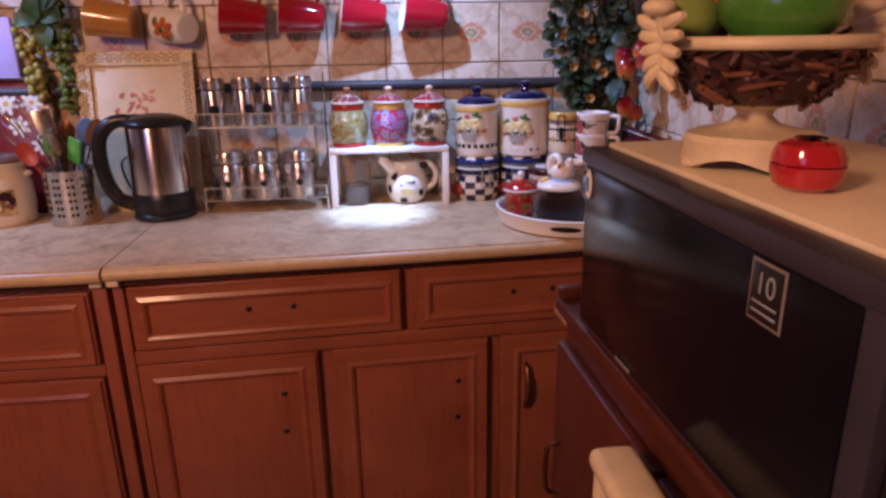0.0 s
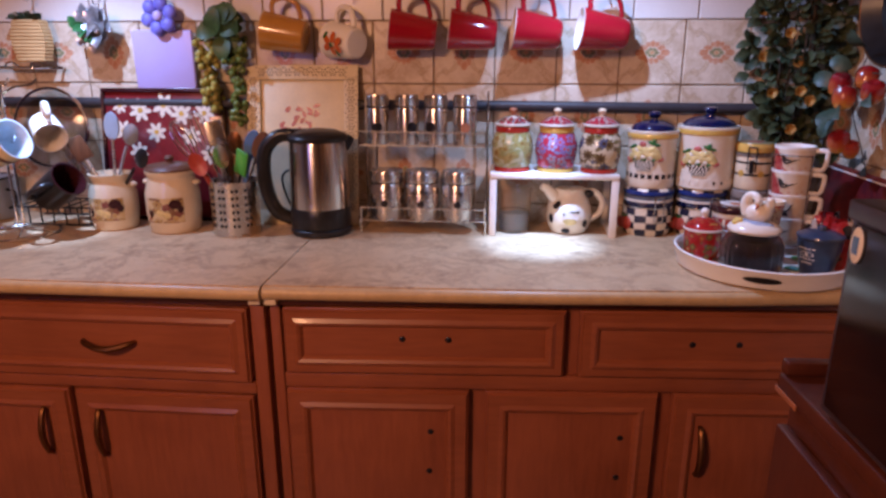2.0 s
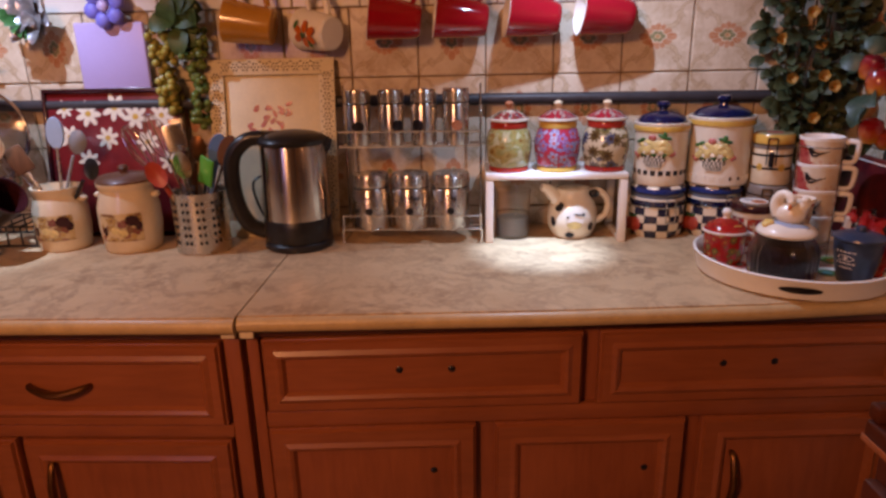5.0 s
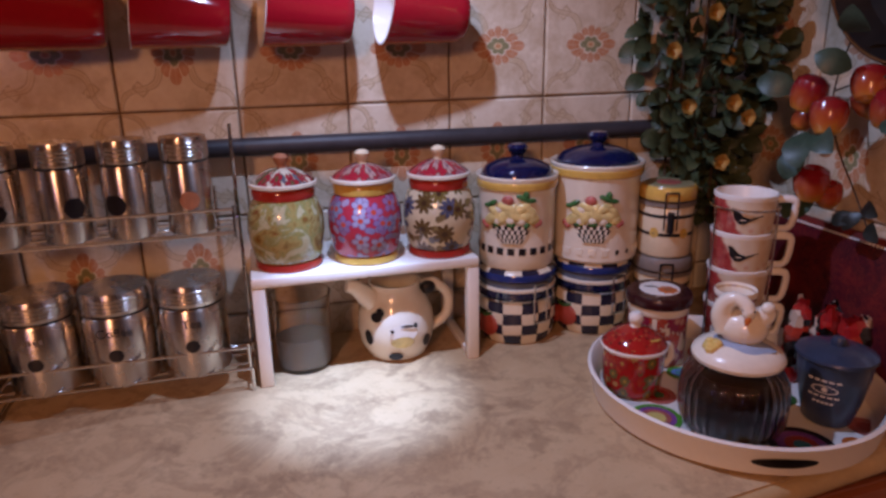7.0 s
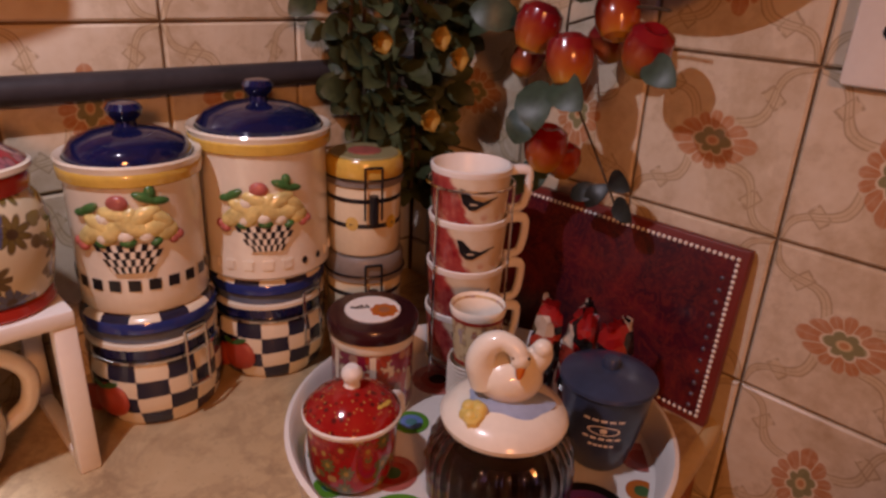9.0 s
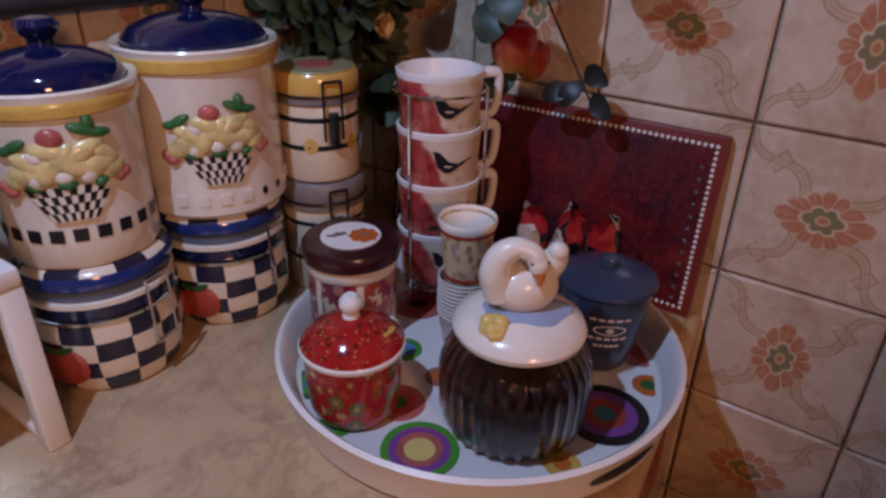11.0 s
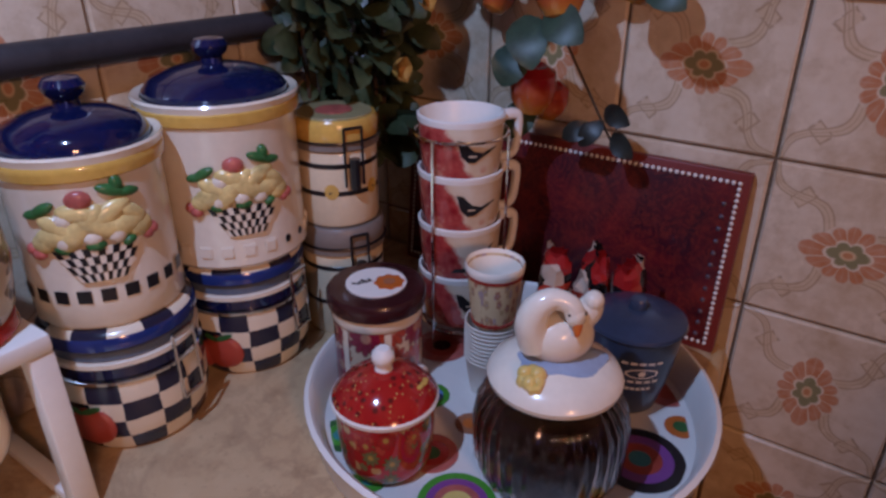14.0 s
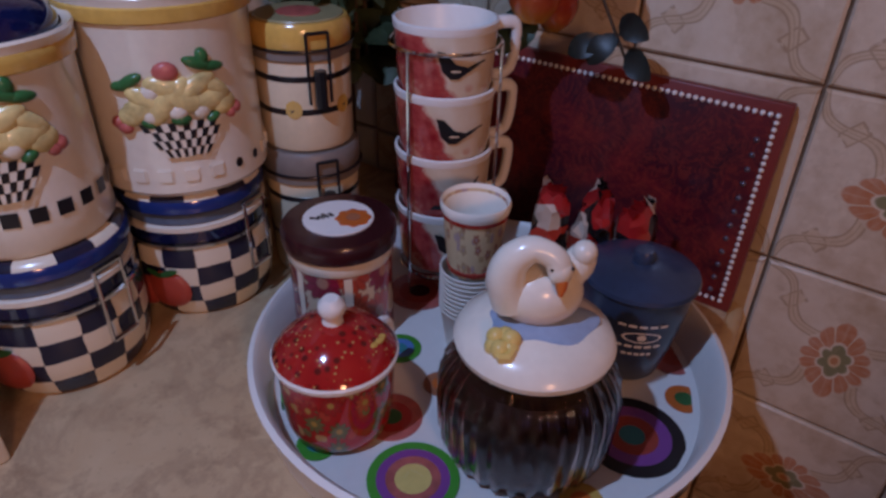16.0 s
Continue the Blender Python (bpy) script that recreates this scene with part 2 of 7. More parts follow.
def make_painted(name, palette, scale, base, rough=0.15, detail_col=(0.05, 0.03, 0.02), thresh=0.45, squash=1.0, petals=5, heart=None, small=0.45, point=0.45):
    """Glazed pottery with painted flowers in rows and small leaves between them."""
    g = Net(name)
    x, y, z = g.sep(g.obj())
    a = g.m("MULTIPLY", g.m("ARCTAN2", y, x), 0.045)
    vec = g.com(a, g.m("MULTIPLY", z, squash), 0.0)

    def bloom(sc, shift, n_pet, size, seeds, keep):
        wv = g.n("ShaderNodeVectorMath", operation="ADD")
        g.put(wv.inputs[0], vec)
        wv.inputs[1].default_value = (shift, shift * 0.7, 0.0)
        v = g.n("ShaderNodeTexVoronoi", voronoi_dimensions="2D")
        g.put(v.inputs["Vector"], wv.outputs[0])
        v.inputs["Scale"].default_value = sc
        v.inputs["Randomness"].default_value = 0.8
        d = g.n("ShaderNodeVectorMath", operation="SUBTRACT")
        g.put(d.inputs[0], wv.outputs[0])
        g.put(d.inputs[1], v.outputs["Position"])
        lx, ly, lz = g.sep(d.outputs[0])
        cs = g.n("ShaderNodeSeparateColor")
        g.put(cs.inputs[0], v.outputs["Color"])
        th = g.m("ADD", g.m("ARCTAN2", ly, lx), g.m("MULTIPLY", cs.outputs[2], 6.28))
        lobe = g.m("ABSOLUTE", g.m("COSINE", g.m("MULTIPLY", th, n_pet / 2)))
        edge = g.m("MULTIPLY", g.m("ADD", g.m("MULTIPLY", lobe, point), 1.0 - point), size)
        dist = v.outputs["Distance"]
        on = g.m("GREATER_THAN", cs.outputs[1], keep)
        body = g.m("MULTIPLY", g.less(dist, edge, 0.04), on)
        out = g.m("MULTIPLY", g.less(g.m("ABSOLUTE", g.m("SUBTRACT", dist, edge)), 0.035, 0.03), on)
        pick = g.ramp(cs.outputs[0], [(i / len(seeds), c) for i, c in enumerate(seeds)], True)
        mid = g.m("MULTIPLY", g.less(dist, size * 0.28, 0.03), on)
        vein = g.m("MULTIPLY", g.m("MULTIPLY", g.less(lobe, 0.35, 0.2), body), 0.5)
        return body, out, pick, mid, vein

    col = g.mix(g.m("MULTIPLY", g.noise(22, 4), 0.35), base, tuple(c * 0.6 for c in base))
    b2, o2, p2, m2, v2 = bloom(scale * 1.9, 0.37, 2, 0.5, list(reversed(palette)), 1.0 - small)
    col = g.mix(g.m("MULTIPLY", b2, 0.9), col, p2)
    col = g.mix(g.m("MULTIPLY", o2, 0.45), col, detail_col)
    b1, o1, p1, m1, v1 = bloom(scale, 0.0, petals, thresh, palette, 0.12)
    col = g.mix(b1, col, p1)
    col = g.mix(v1, col, tuple(c * 0.4 for c in palette[0]))
    col = g.mix(g.m("MULTIPLY", o1, 0.6), col, detail_col)
    col = g.mix(m1, col, heart or palette[-1])
    return g.done(col, rough, 0, 0.35)


def make_swirl(name, stops, rough=0.15):
    """Green and gold brush swirls."""
    g = Net(name)
    x, y, z = g.sep(g.obj())
    vec = g.com(g.m("MULTIPLY", g.m("ARCTAN2", y, x), 0.045), z, 0.0)
    n = g.noise(26, 6, vec, 0.6, 1.8)
    col = g.ramp(n, stops)
    streak = g.noise(120, 3, vec, 0.5, 1.0)
    col = g.mix(g.m("MULTIPLY", streak, 0.35), col, (0.12, 0.10, 0.03))
    return g.done(col, rough, 0, 0.35)


TILE = make_tile()
TILE_PLAIN = plain("plain_tile_glaze", (0.70, 0.68, 0.64), 0.22, var=0.06, scale=9, bump=0.04, coat=0.3)
GROUT = plain("grout", (0.20, 0.13, 0.08), 0.9, var=0.3, scale=40)
WALL = plain("wall_paint", (0.55, 0.46, 0.34), 0.85, var=0.06, scale=4)
FLOOR = plain("floor_stone", (0.30, 0.22, 0.15), 0.4, var=0.2, scale=6)
CHERRY = make_wood("cherry_veneer", (0.190, 0.052, 0.022), (0.31, 0.092, 0.038), 0.38)
CHERRY_H = make_wood("cherry_rail", (0.20, 0.056, 0.022), (0.32, 0.098, 0.040), 0.34, "x")
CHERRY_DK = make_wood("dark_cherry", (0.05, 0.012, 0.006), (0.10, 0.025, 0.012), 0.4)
MARBLE = make_marble()
EDGE = plain("counter_edge", (0.50, 0.36, 0.19), 0.4, var=0.15, scale=30)
STEEL = make_brushed("brushed_steel")
KETTLE_STEEL = make_brushed("polished_kettle_steel", (0.62, 0.57, 0.52), 0.20)
CHROME = plain("chrome", (0.7, 0.7, 0.7), 0.12, 1.0, var=0.05, bump=0.0)
BRASS = plain("aged_brass", (0.17, 0.075, 0.030), 0.45, 1.0, var=0.2)
BLACK = plain("black_plastic", (0.012, 0.012, 0.013), 0.32, var=0.3, scale=40)
BLACK_GLOSS = plain("black_glass", (0.005, 0.005, 0.010), 0.16, var=0.2, bump=0.0)
BLACK_GLOSS.node_tree.nodes["Principled BSDF"].inputs["Specular IOR Level"].default_value = 0.28
FRAME_GREY = plain("grey_violet_metal", (0.055, 0.05, 0.075), 0.38, 0.4, var=0.15)
WHITE = plain("white_lacquer", (0.78, 0.76, 0.72), 0.35, var=0.05, scale=12)
CREAM = plain("cream_glaze", (0.68, 0.57, 0.40), 0.16, var=0.10, scale=14, bump=0.03, coat=0.5)
IVORY = plain("ivory_glaze", (0.73, 0.67, 0.56), 0.15, var=0.08, scale=12, bump=0.03, coat=0.5)
YELLOW = plain("ochre_glaze", (0.58, 0.36, 0.08), 0.18, var=0.2, scale=20, coat=0.4)
NAVY = plain("navy_glaze", (0.005, 0.008, 0.045), 0.08, var=0.3, scale=20, bump=0.02, coat=0.6)
RED = plain("red_glaze", (0.30, 0.008, 0.016), 0.10, var=0.15, scale=9, bump=0.02, coat=0.6)
RED_BAND = plain("red_band", (0.36, 0.03, 0.02), 0.18, var=0.2, coat=0.4)
MUSTARD = plain("mustard_glaze", (0.42, 0.20, 0.030), 0.2, var=0.15, coat=0.4)
GREEN = plain("painted_green", (0.03, 0.12, 0.035), 0.3, var=0.4, scale=60)
LEMON = plain("painted_lemon", (0.60, 0.48, 0.20), 0.25, var=0.45, scale=60, coat=0.3)
PINK = plain("painted_pink", (0.42, 0.11, 0.09), 0.3, var=0.4, scale=60)
INK = plain("black_paint", (0.01, 0.009, 0.012), 0.3, var=0.2)
PIPE = plain("pipe_paint", (0.035, 0.032, 0.037), 0.5, var=0.35, scale=25)
GREY_LID = plain("grey_seal", (0.20, 0.17, 0.15), 0.4, var=0.15)
MAROON = plain("maroon_plastic", (0.035, 0.008, 0.010), 0.25, var=0.2, coat=0.2)
BLUEPOT = plain("slate_blue_ceramic", (0.030, 0.046, 0.088), 0.3, var=0.3, scale=30, coat=0.2)
LILAC = plain("lilac_plastic", (0.42, 0.34, 0.62), 0.35, var=0.05, scale=10)
VIOLET = plain("violet_foam", (0.16, 0.15, 0.55), 0.5, var=0.2)
CLAY = plain("terracotta", (0.33, 0.12, 0.055), 0.6, var=0.25, scale=25)
WICKER = make_wood("wicker", (0.36, 0.2, 0.07), (0.6, 0.38, 0.16), 0.6, "x")
TWIG = make_wood("dark_twig", (0.022, 0.008, 0.010), (0.085, 0.030, 0.022), 0.6)
TWIG_PALE = make_wood("brown_twig", (0.10, 0.035, 0.015), (0.26, 0.11, 0.045), 0.6)
RESIN = plain("cream_resin", (0.68, 0.57, 0.36), 0.45, var=0.15, scale=25, bump=0.2)
DARKWOOD = make_wood("spoon_wood", (0.07, 0.025, 0.01), (0.16, 0.065, 0.028), 0.5)
SILVER = plain("foil_silver", (0.45, 0.45, 0.47), 0.3, 0.8, var=0.3, scale=50, bump=0.4)
LIME = plain("green_silicone", (0.06, 0.28, 0.03), 0.4, var=0.15)
PALEBLUE = plain("pale_blue_plastic", (0.32, 0.42, 0.55), 0.35, var=0.1)
BLUEPL = plain("blue_plastic", (0.10, 0.22, 0.5), 0.3, var=0.15)
REDSIL = plain("red_silicone", (0.35, 0.05, 0.03), 0.4, var=0.2)
GREYPL = plain("grey_plastic", (0.26, 0.28, 0.31), 0.35, var=0.1)
LEAF = plain("silk_leaf", (0.040, 0.055, 0.023), 0.55, var=0.6, scale=22)
DARKLEAF = plain("dark_leaf", (0.010, 0.014, 0.012), 0.4, var=0.4, scale=40)
LEAF2 = plain("apple_leaf", (0.030, 0.058, 0.038), 0.45, var=0.4, scale=40)
PETAL = plain("yellow_silk", (0.36, 0.20, 0.04), 0.6, var=0.3, scale=60)
STEM = plain("brown_stem", (0.05, 0.03, 0.015), 0.7, var=0.3)
TOMATO = plain("tomato_glaze", (0.42, 0.018, 0.02), 0.12, var=0.12, scale=12, coat=0.6)
GREENGLAZE = plain("green_fruit", (0.07, 0.22, 0.025), 0.2, var=0.3, scale=12, coat=0.4)
PALEGREEN = plain("pale_green_fruit", (0.22, 0.30, 0.06), 0.3, var=0.2, scale=12, coat=0.2)
ORANGE = plain("orange_fruit", (0.5, 0.12, 0.02), 0.35, var=0.15)
GRAPE_Y = plain("yellow_grape", (0.30, 0.26, 0.05), 0.25, var=0.3, scale=60, coat=0.2)
GRAPE_G = plain("green_grape", (0.10, 0.15, 0.03), 0.25, var=0.3, scale=60, coat=0.2)
PAPER = plain("paper_cup", (0.84, 0.80, 0.72), 0.55, var=0.06)
KRAFT = make_painted("paper_cup_print", [(0.5, 0.34, 0.17), (0.42, 0.16, 0.09), (0.45, 0.32, 0.33)], 60, (0.74, 0.58, 0.34), 0.5, (0.45, 0.25, 0.15), 0.3, small=0.3)
CHECK_POT = make_check("navy_check_glaze", 14, 0.0172, 0.000)
CHECK_LID = make_check("navy_lid_check", 14, 0.10, -0.05)
JAR_A = make_swirl("jar_paint_green", [(0.30, (0.26, 0.03, 0.02)), (0.38, (0.22, 0.13, 0.03)), (0.45, (0.42, 0.33, 0.12)), (0.52, (0.25, 0.26, 0.09)), (0.58, (0.52, 0.52, 0.34)), (0.72, (0.50, 0.42, 0.24))])
JAR_B = make_painted("jar_paint_pink", [(0.17, 0.18, 0.30), (0.26, 0.13, 0.27), (0.28, 0.25, 0.36), (0.20, 0.12, 0.24)], 42, (0.40, 0.03, 0.05), thresh=0.50, heart=(0.42, 0.05, 0.03), detail_col=(0.10, 0.05, 0.15), small=0.35)
JAR_C = make_painted("jar_paint_leaf", [(0.13, 0.085, 0.025), (0.16, 0.12, 0.035), (0.10, 0.06, 0.02), (0.07, 0.08, 0.14)], 34, (0.60, 0.52, 0.36), thresh=0.48, petals=9, heart=(0.05, 0.025, 0.012), detail_col=(0.05, 0.025, 0.012), small=0.42, point=0.5)
JAR_CAP_RED = make_painted("jar_cap_red", [(0.30, 0.10, 0.12), (0.40, 0.25, 0.22), (0.16, 0.08, 0.10)], 42, (0.36, 0.02, 0.035), thresh=0.42, small=0.2)
JAR_CAP = make_painted("jar_cap_paint", [(0.05, 0.06, 0.10), (0.30, 0.02, 0.03), (0.10, 0.07, 0.03)], 45, (0.60, 0.54, 0.42), thresh=0.5, petals=6)
FLORAL_RED = make_painted("red_floral_glaze", [(0.46, 0.32, 0.13), (0.34, 0.02, 0.02), (0.13, 0.15, 0.05), (0.42, 0.06, 0.03)], 52, (0.40, 0.014, 0.012), 0.1, thresh=0.46, petals=9, heart=(0.40, 0.26, 0.06), detail_col=(0.08, 0.02, 0.01), small=0.5)
TIN_PRINT = make_painted("tin_floral", [(0.32, 0.02, 0.025), (0.20, 0.02, 0.05), (0.40, 0.06, 0.03), (0.24, 0.015, 0.05)], 36, (0.64, 0.54, 0.40), 0.22, thresh=0.66, petals=12, heart=(0.45, 0.22, 0.15), detail_col=(0.12, 0.01, 0.015), small=0.2, point=0.25)
FRUIT_PRINT = make_painted("jar_fruit_print", [(0.22, 0.06, 0.05), (0.45, 0.30, 0.10), (0.20, 0.10, 0.05)], 45, (0.62, 0.48, 0.26), thresh=0.4)
TRAY_PRINT = plain("maroon_tray_lacquer", (0.17, 0.014, 0.018), 0.3, var=0.35, scale=14, coat=0.3)


def make_wrapper():
    g = Net("sweet_wrapper_foil")
    v = g.vor(48, None, "F1", "Color")
    cs = g.n("ShaderNodeSeparateColor")
    g.put(cs.inputs[0], v)
    col = g.ramp(cs.outputs[0], [(0.0, (0.36, 0.018, 0.018)), (0.42, (0.012, 0.01, 0.012)), (0.68, (0.42, 0.05, 0.03)), (0.88, (0.58, 0.47, 0.38))], True)
    g.bump(g.noise(110, 4), 0.5, 0.002)
    return g.done(col, 0.22, 0.1, 0.4)


FOIL = make_wrapper()


def make_speckle():
    """Red glaze strewn with dark blots and small gold dots."""
    g = Net("speckled_red_glaze")
    col = g.mix(g.noise(40, 4), (0.46, 0.022, 0.016), (0.26, 0.010, 0.012))
    col = g.mix(g.m("MULTIPLY", g.less(g.vor(120), 0.26, 0.06), 0.85), col, (0.07, 0.012, 0.010))
    col = g.mix(g.m("MULTIPLY", g.less(g.vor(210), 0.17, 0.05), 0.9), col, (0.46, 0.30, 0.10))
    return g.done(col, 0.12, 0, 0.5)


SPECKLE = make_speckle()


def make_cup_print():
    g = Net("bird_cup_print")
    x, y, z = g.sep(g.obj())
    n = g.noise(45, 4)
    across = g.m("DIVIDE", g.m("SUBTRACT", g.m("MULTIPLY", x, 0.559), g.m("MULTIPLY", y, 0.829)), 0.038)
    side = g.m("ADD", across, g.m("ADD", g.m("MULTIPLY", g.m("SUBTRACT", z, 0.028), 11.0), g.m("MULTIPLY", g.m("SUBTRACT", n, 0.5), 0.9)))
    red = g.ramp(g.noise(70, 5), [(0.35, (0.26, 0.015, 0.02)), (0.55, (0.42, 0.07, 0.06)), (0.7, (0.55, 0.28, 0.2))])
    white = g.ramp(g.noise(30, 4), [(0.4, (0.66, 0.58, 0.46)), (0.7, (0.6, 0.45, 0.3))])
    col = g.mix(g.less(side, 0.0, 0.08), white, red)
    blossom = g.m("MULTIPLY", g.less(g.vor(75), 0.3, 0.1), g.less(z, 0.016, 0.004))
    col = g.mix(g.m("MULTIPLY", blossom, 0.6), col, (0.5, 0.16, 0.1))
    return g.done(col, 0.14, 0, 0.5)


CUP_PRINT = make_cup_print()


def make_apple():
    g = Net("wax_apple")
    x, y, z = g.sep(g.obj())
    info = g.n("ShaderNodeObjectInfo")
    n = g.noise(35, 4)
    f = g.m("ADD", g.m("SUBTRACT", g.m("MULTIPLY", z, 15.0), 0.08), g.m("ADD", g.m("MULTIPLY", n, 0.5), g.m("MULTIPLY", info.outputs["Random"], 0.25)))
    col = g.ramp(f, [(0.0, (0.44, 0.24, 0.03)), (0.25, (0.38, 0.08, 0.018)), (0.5, (0.22, 0.010, 0.014))])
    return g.done(col, 0.2, 0, 0.4)


APPLE = make_apple()


def make_velvet():
    g = Net("maroon_marbled_leather")
    n = g.noise(16, 8, None, 0.7, 1.2)
    s = g.noise(45, 6, None, 0.7, 2.0)
    col = g.ramp(n, [(0.36, (0.028, 0.004, 0.013)), (0.55, (0.095, 0.008, 0.014)), (0.75, (0.20, 0.022, 0.020))])
    col = g.mix(g.m("MULTIPLY", g.less(g.m("ABSOLUTE", g.m("SUBTRACT", s, 0.5)), 0.02, 0.015), 0.5), col, (0.22, 0.035, 0.02))
    return g.done(col, 0.32, 0, 0.15)


VELVET = make_velvet()
RIVET = plain("dull_rivet", (0.14, 0.13, 0.17), 0.35, 0.5, var=0.2)
MAROON_EDGE = plain("maroon_edge", (0.16, 0.022, 0.018), 0.4, var=0.2)


def make_glass(name, rgb, rough=0.03):
    g = Net(name)
    g.b.inputs["Base Color"].default_value = (*rgb, 1)
    return g.done(None, rough, 0, 0, 1.0, 1.45)


GLASS = make_glass("clear_glass", (0.9, 0.88, 0.86))
LID_GLASS = make_glass("smoky_lid_glass", (0.72, 0.68, 0.64), 0.08)
SMOKE = make_glass("tinted_jar_glass", (0.62, 0.50, 0.46))
TEA = plain("dried_tea", (0.030, 0.015, 0.016), 0.6, var=0.9, scale=110, bump=1.0, fine=260)
GREYFILL = plain("grey_powder", (0.28, 0.30, 0.33), 0.8, var=0.1)


# ---------- mesh helpers ----------
def thing(name, loc, label, category, group="", yaw=0.0, kind=""):
    ob = new(name)
    ob.empty_display_size = 0.05
    ob.matrix_world = pose(loc[0], loc[1], loc[2], 0, 0, yaw)
    return tagged(ob, label, category, group, kind)


def finish(name, bm, material, smooth=38):
    me = bpy.data.meshes.new(name)
    bmesh.ops.recalc_face_normals(bm, faces=bm.faces)
    bm.to_mesh(me)
    bm.free()
    if material:
        me.materials.append(material)
    if smooth:
        me.shade_smooth()
        me.set_sharp_from_angle(angle=radians(smooth))
    return me


def part(name, bm, material, parent, label="", m=None, smooth=38):
    ob = new(name, finish(name, bm, material, smooth))
    ob.parent = parent
    if m is not None:
        ob.matrix_local = m
    return tagged(ob, label) if label else ob


def structure(name, bm, material, label, category, smooth=30):
    return tagged(new(name, finish(name, bm, material, smooth)), label, category, kind="structure")


def box(x0, x1, y0, y1, z0, z1, bev=0.002, seg=2, bm=None):
    b = bmesh.new()
    bmesh.ops.create_cube(b, size=1.0, matrix=Matrix.LocRotScale(((x0 + x1) / 2, (y0 + y1) / 2, (z0 + z1) / 2), None, (abs(x1 - x0), abs(y1 - y0), abs(z1 - z0))))
    if bev:
        bmesh.ops.bevel(b, geom=b.edges[:], offset=bev, segments=seg, affect="EDGES", profile=0.5)
    return add(bm, b)


def add(bm, b):
    """b alone, or b poured into bm."""
    if bm is None:
        return b
    me = bpy.data.meshes.new("tmp")
    b.to_mesh(me)
    b.free()
    bm.from_mesh(me)
    bpy.data.meshes.remove(me)
    return bm


def lathe(profile, seg=40, bm=None, m=None, flute=0, depth=0.0):
    """A turned form from (radius, height) pairs."""
    b = bmesh.new()
    rings = []
    for r, z in profile:
        if r <= 1e-6:
            rings.append([b.verts.new((0, 0, z))])
        else:
            ring = []
            for i in range(seg):
                a = 2 * math.pi * i / seg
                rr = r * (1 + depth * math.cos(flute * a)) if flute else r
                ring.append(b.verts.new((rr * math.cos(a), rr * math.sin(a), z)))
            rings.append(ring)
    for p, q in zip(rings, rings[1:]):
        if len(p) == 1 and len(q) == 1:
            continue
        for i in range(seg):
            j = (i + 1) % seg
            if len(p) == 1:
                b.faces.new((p[0], q[i], q[j]))
            elif len(q) == 1:
                b.faces.new((p[i], p[j], q[0]))
            else:
                b.faces.new((p[i], p[j], q[j], q[i]))
    if m is not None:
        bmesh.ops.transform(b, matrix=m, verts=b.verts)
    return add(bm, b)


def tube(points, r, seg=8, closed=False, bm=None, flat=1.0):
    """A round bar along points; r may be a list."""
    b = bmesh.new()
    pts = [Vector(p) for p in points]
    n = len(pts)
    rs = r if isinstance(r, (list, tuple)) else [r] * n
    rings = []
    up = None
    for i, p in enumerate(pts):
        d = (pts[(i + 1) % n] - pts[i - 1]) if closed else pts[min(i + 1, n - 1)] - pts[max(i - 1, 0)]
        d.normalize()
        if up is None:
            up = d.orthogonal().normalized()
        up = (up - d * up.dot(d)).normalized()
        side = d.cross(up)
        rings.append([b.verts.new(p + rs[i] * (math.cos(2 * math.pi * k / seg) * up * flat + math.sin(2 * math.pi * k / seg) * side)) for k in range(seg)])
    pairs = list(zip(rings, rings[1:])) + ([(rings[-1], rings[0])] if closed else [])
    for p, q in pairs:
        for k in range(seg):
            b.faces.new((p[k], p[(k + 1) % seg], q[(k + 1) % seg], q[k]))
    if not closed:
        b.faces.new(rings[0])
        b.faces.new(rings[-1])
    return add(bm, b)


def ball(c, s, bm=None, u=14, v=9, rot=None):
    b = bmesh.new()
    bmesh.ops.create_uvsphere(b, u_segments=u, v_segments=v, radius=1.0, matrix=Matrix.LocRotScale(c, rot, s if isinstance(s, tuple) else (s, s, s)))
    return add(bm, b)


def arc(c, r, a0, a1, n, plane="xz", ry=None):
    ry = r if ry is None else ry
    out = []
    for i in range(n + 1):
        a = radians(a0 + (a1 - a0) * i / n)
        p, q = r * math.cos(a), ry * math.sin(a)
        out.append((c[0] + p, c[1], c[2] + q) if plane == "xz" else ((c[0] + p, c[1] + q, c[2]) if plane == "xy" else (c[0], c[1] + p, c[2] + q)))
    return out


def wrapped(polys, radius, face, lift=0.0008, bm=None, thick=0.0):
    """Flat shapes (lists of (along, height)) laid round an upright pot of that radius, centred on the bearing face (degrees)."""
    b = bmesh.new()
    for poly in polys:
        vs = []
        for u, v in poly:
            rr = radius(v) if callable(radius) else radius
            a = radians(face) + u / rr
            vs.append(b.verts.new(((rr + lift) * math.cos(a), (rr + lift) * math.sin(a), v)))
        b.faces.new(vs)
    return add(bm, b)


def strips(cx, cz, rx, rz, n=8):
    """An ellipse cut into upright strips, so that it can bend round a body."""
    xs = [-1 + 2 * i / n for i in range(n + 1)]
    zs = [math.sqrt(max(0.0, 1 - x * x)) + 0.02 for x in xs]
    return [[(cx + rx * xs[i], cz - rz * zs[i]), (cx + rx * xs[i + 1], cz - rz * zs[i + 1]), (cx + rx * xs[i + 1], cz + rz * zs[i + 1]), (cx + rx * xs[i], cz + rz * zs[i])] for i in range(n)]


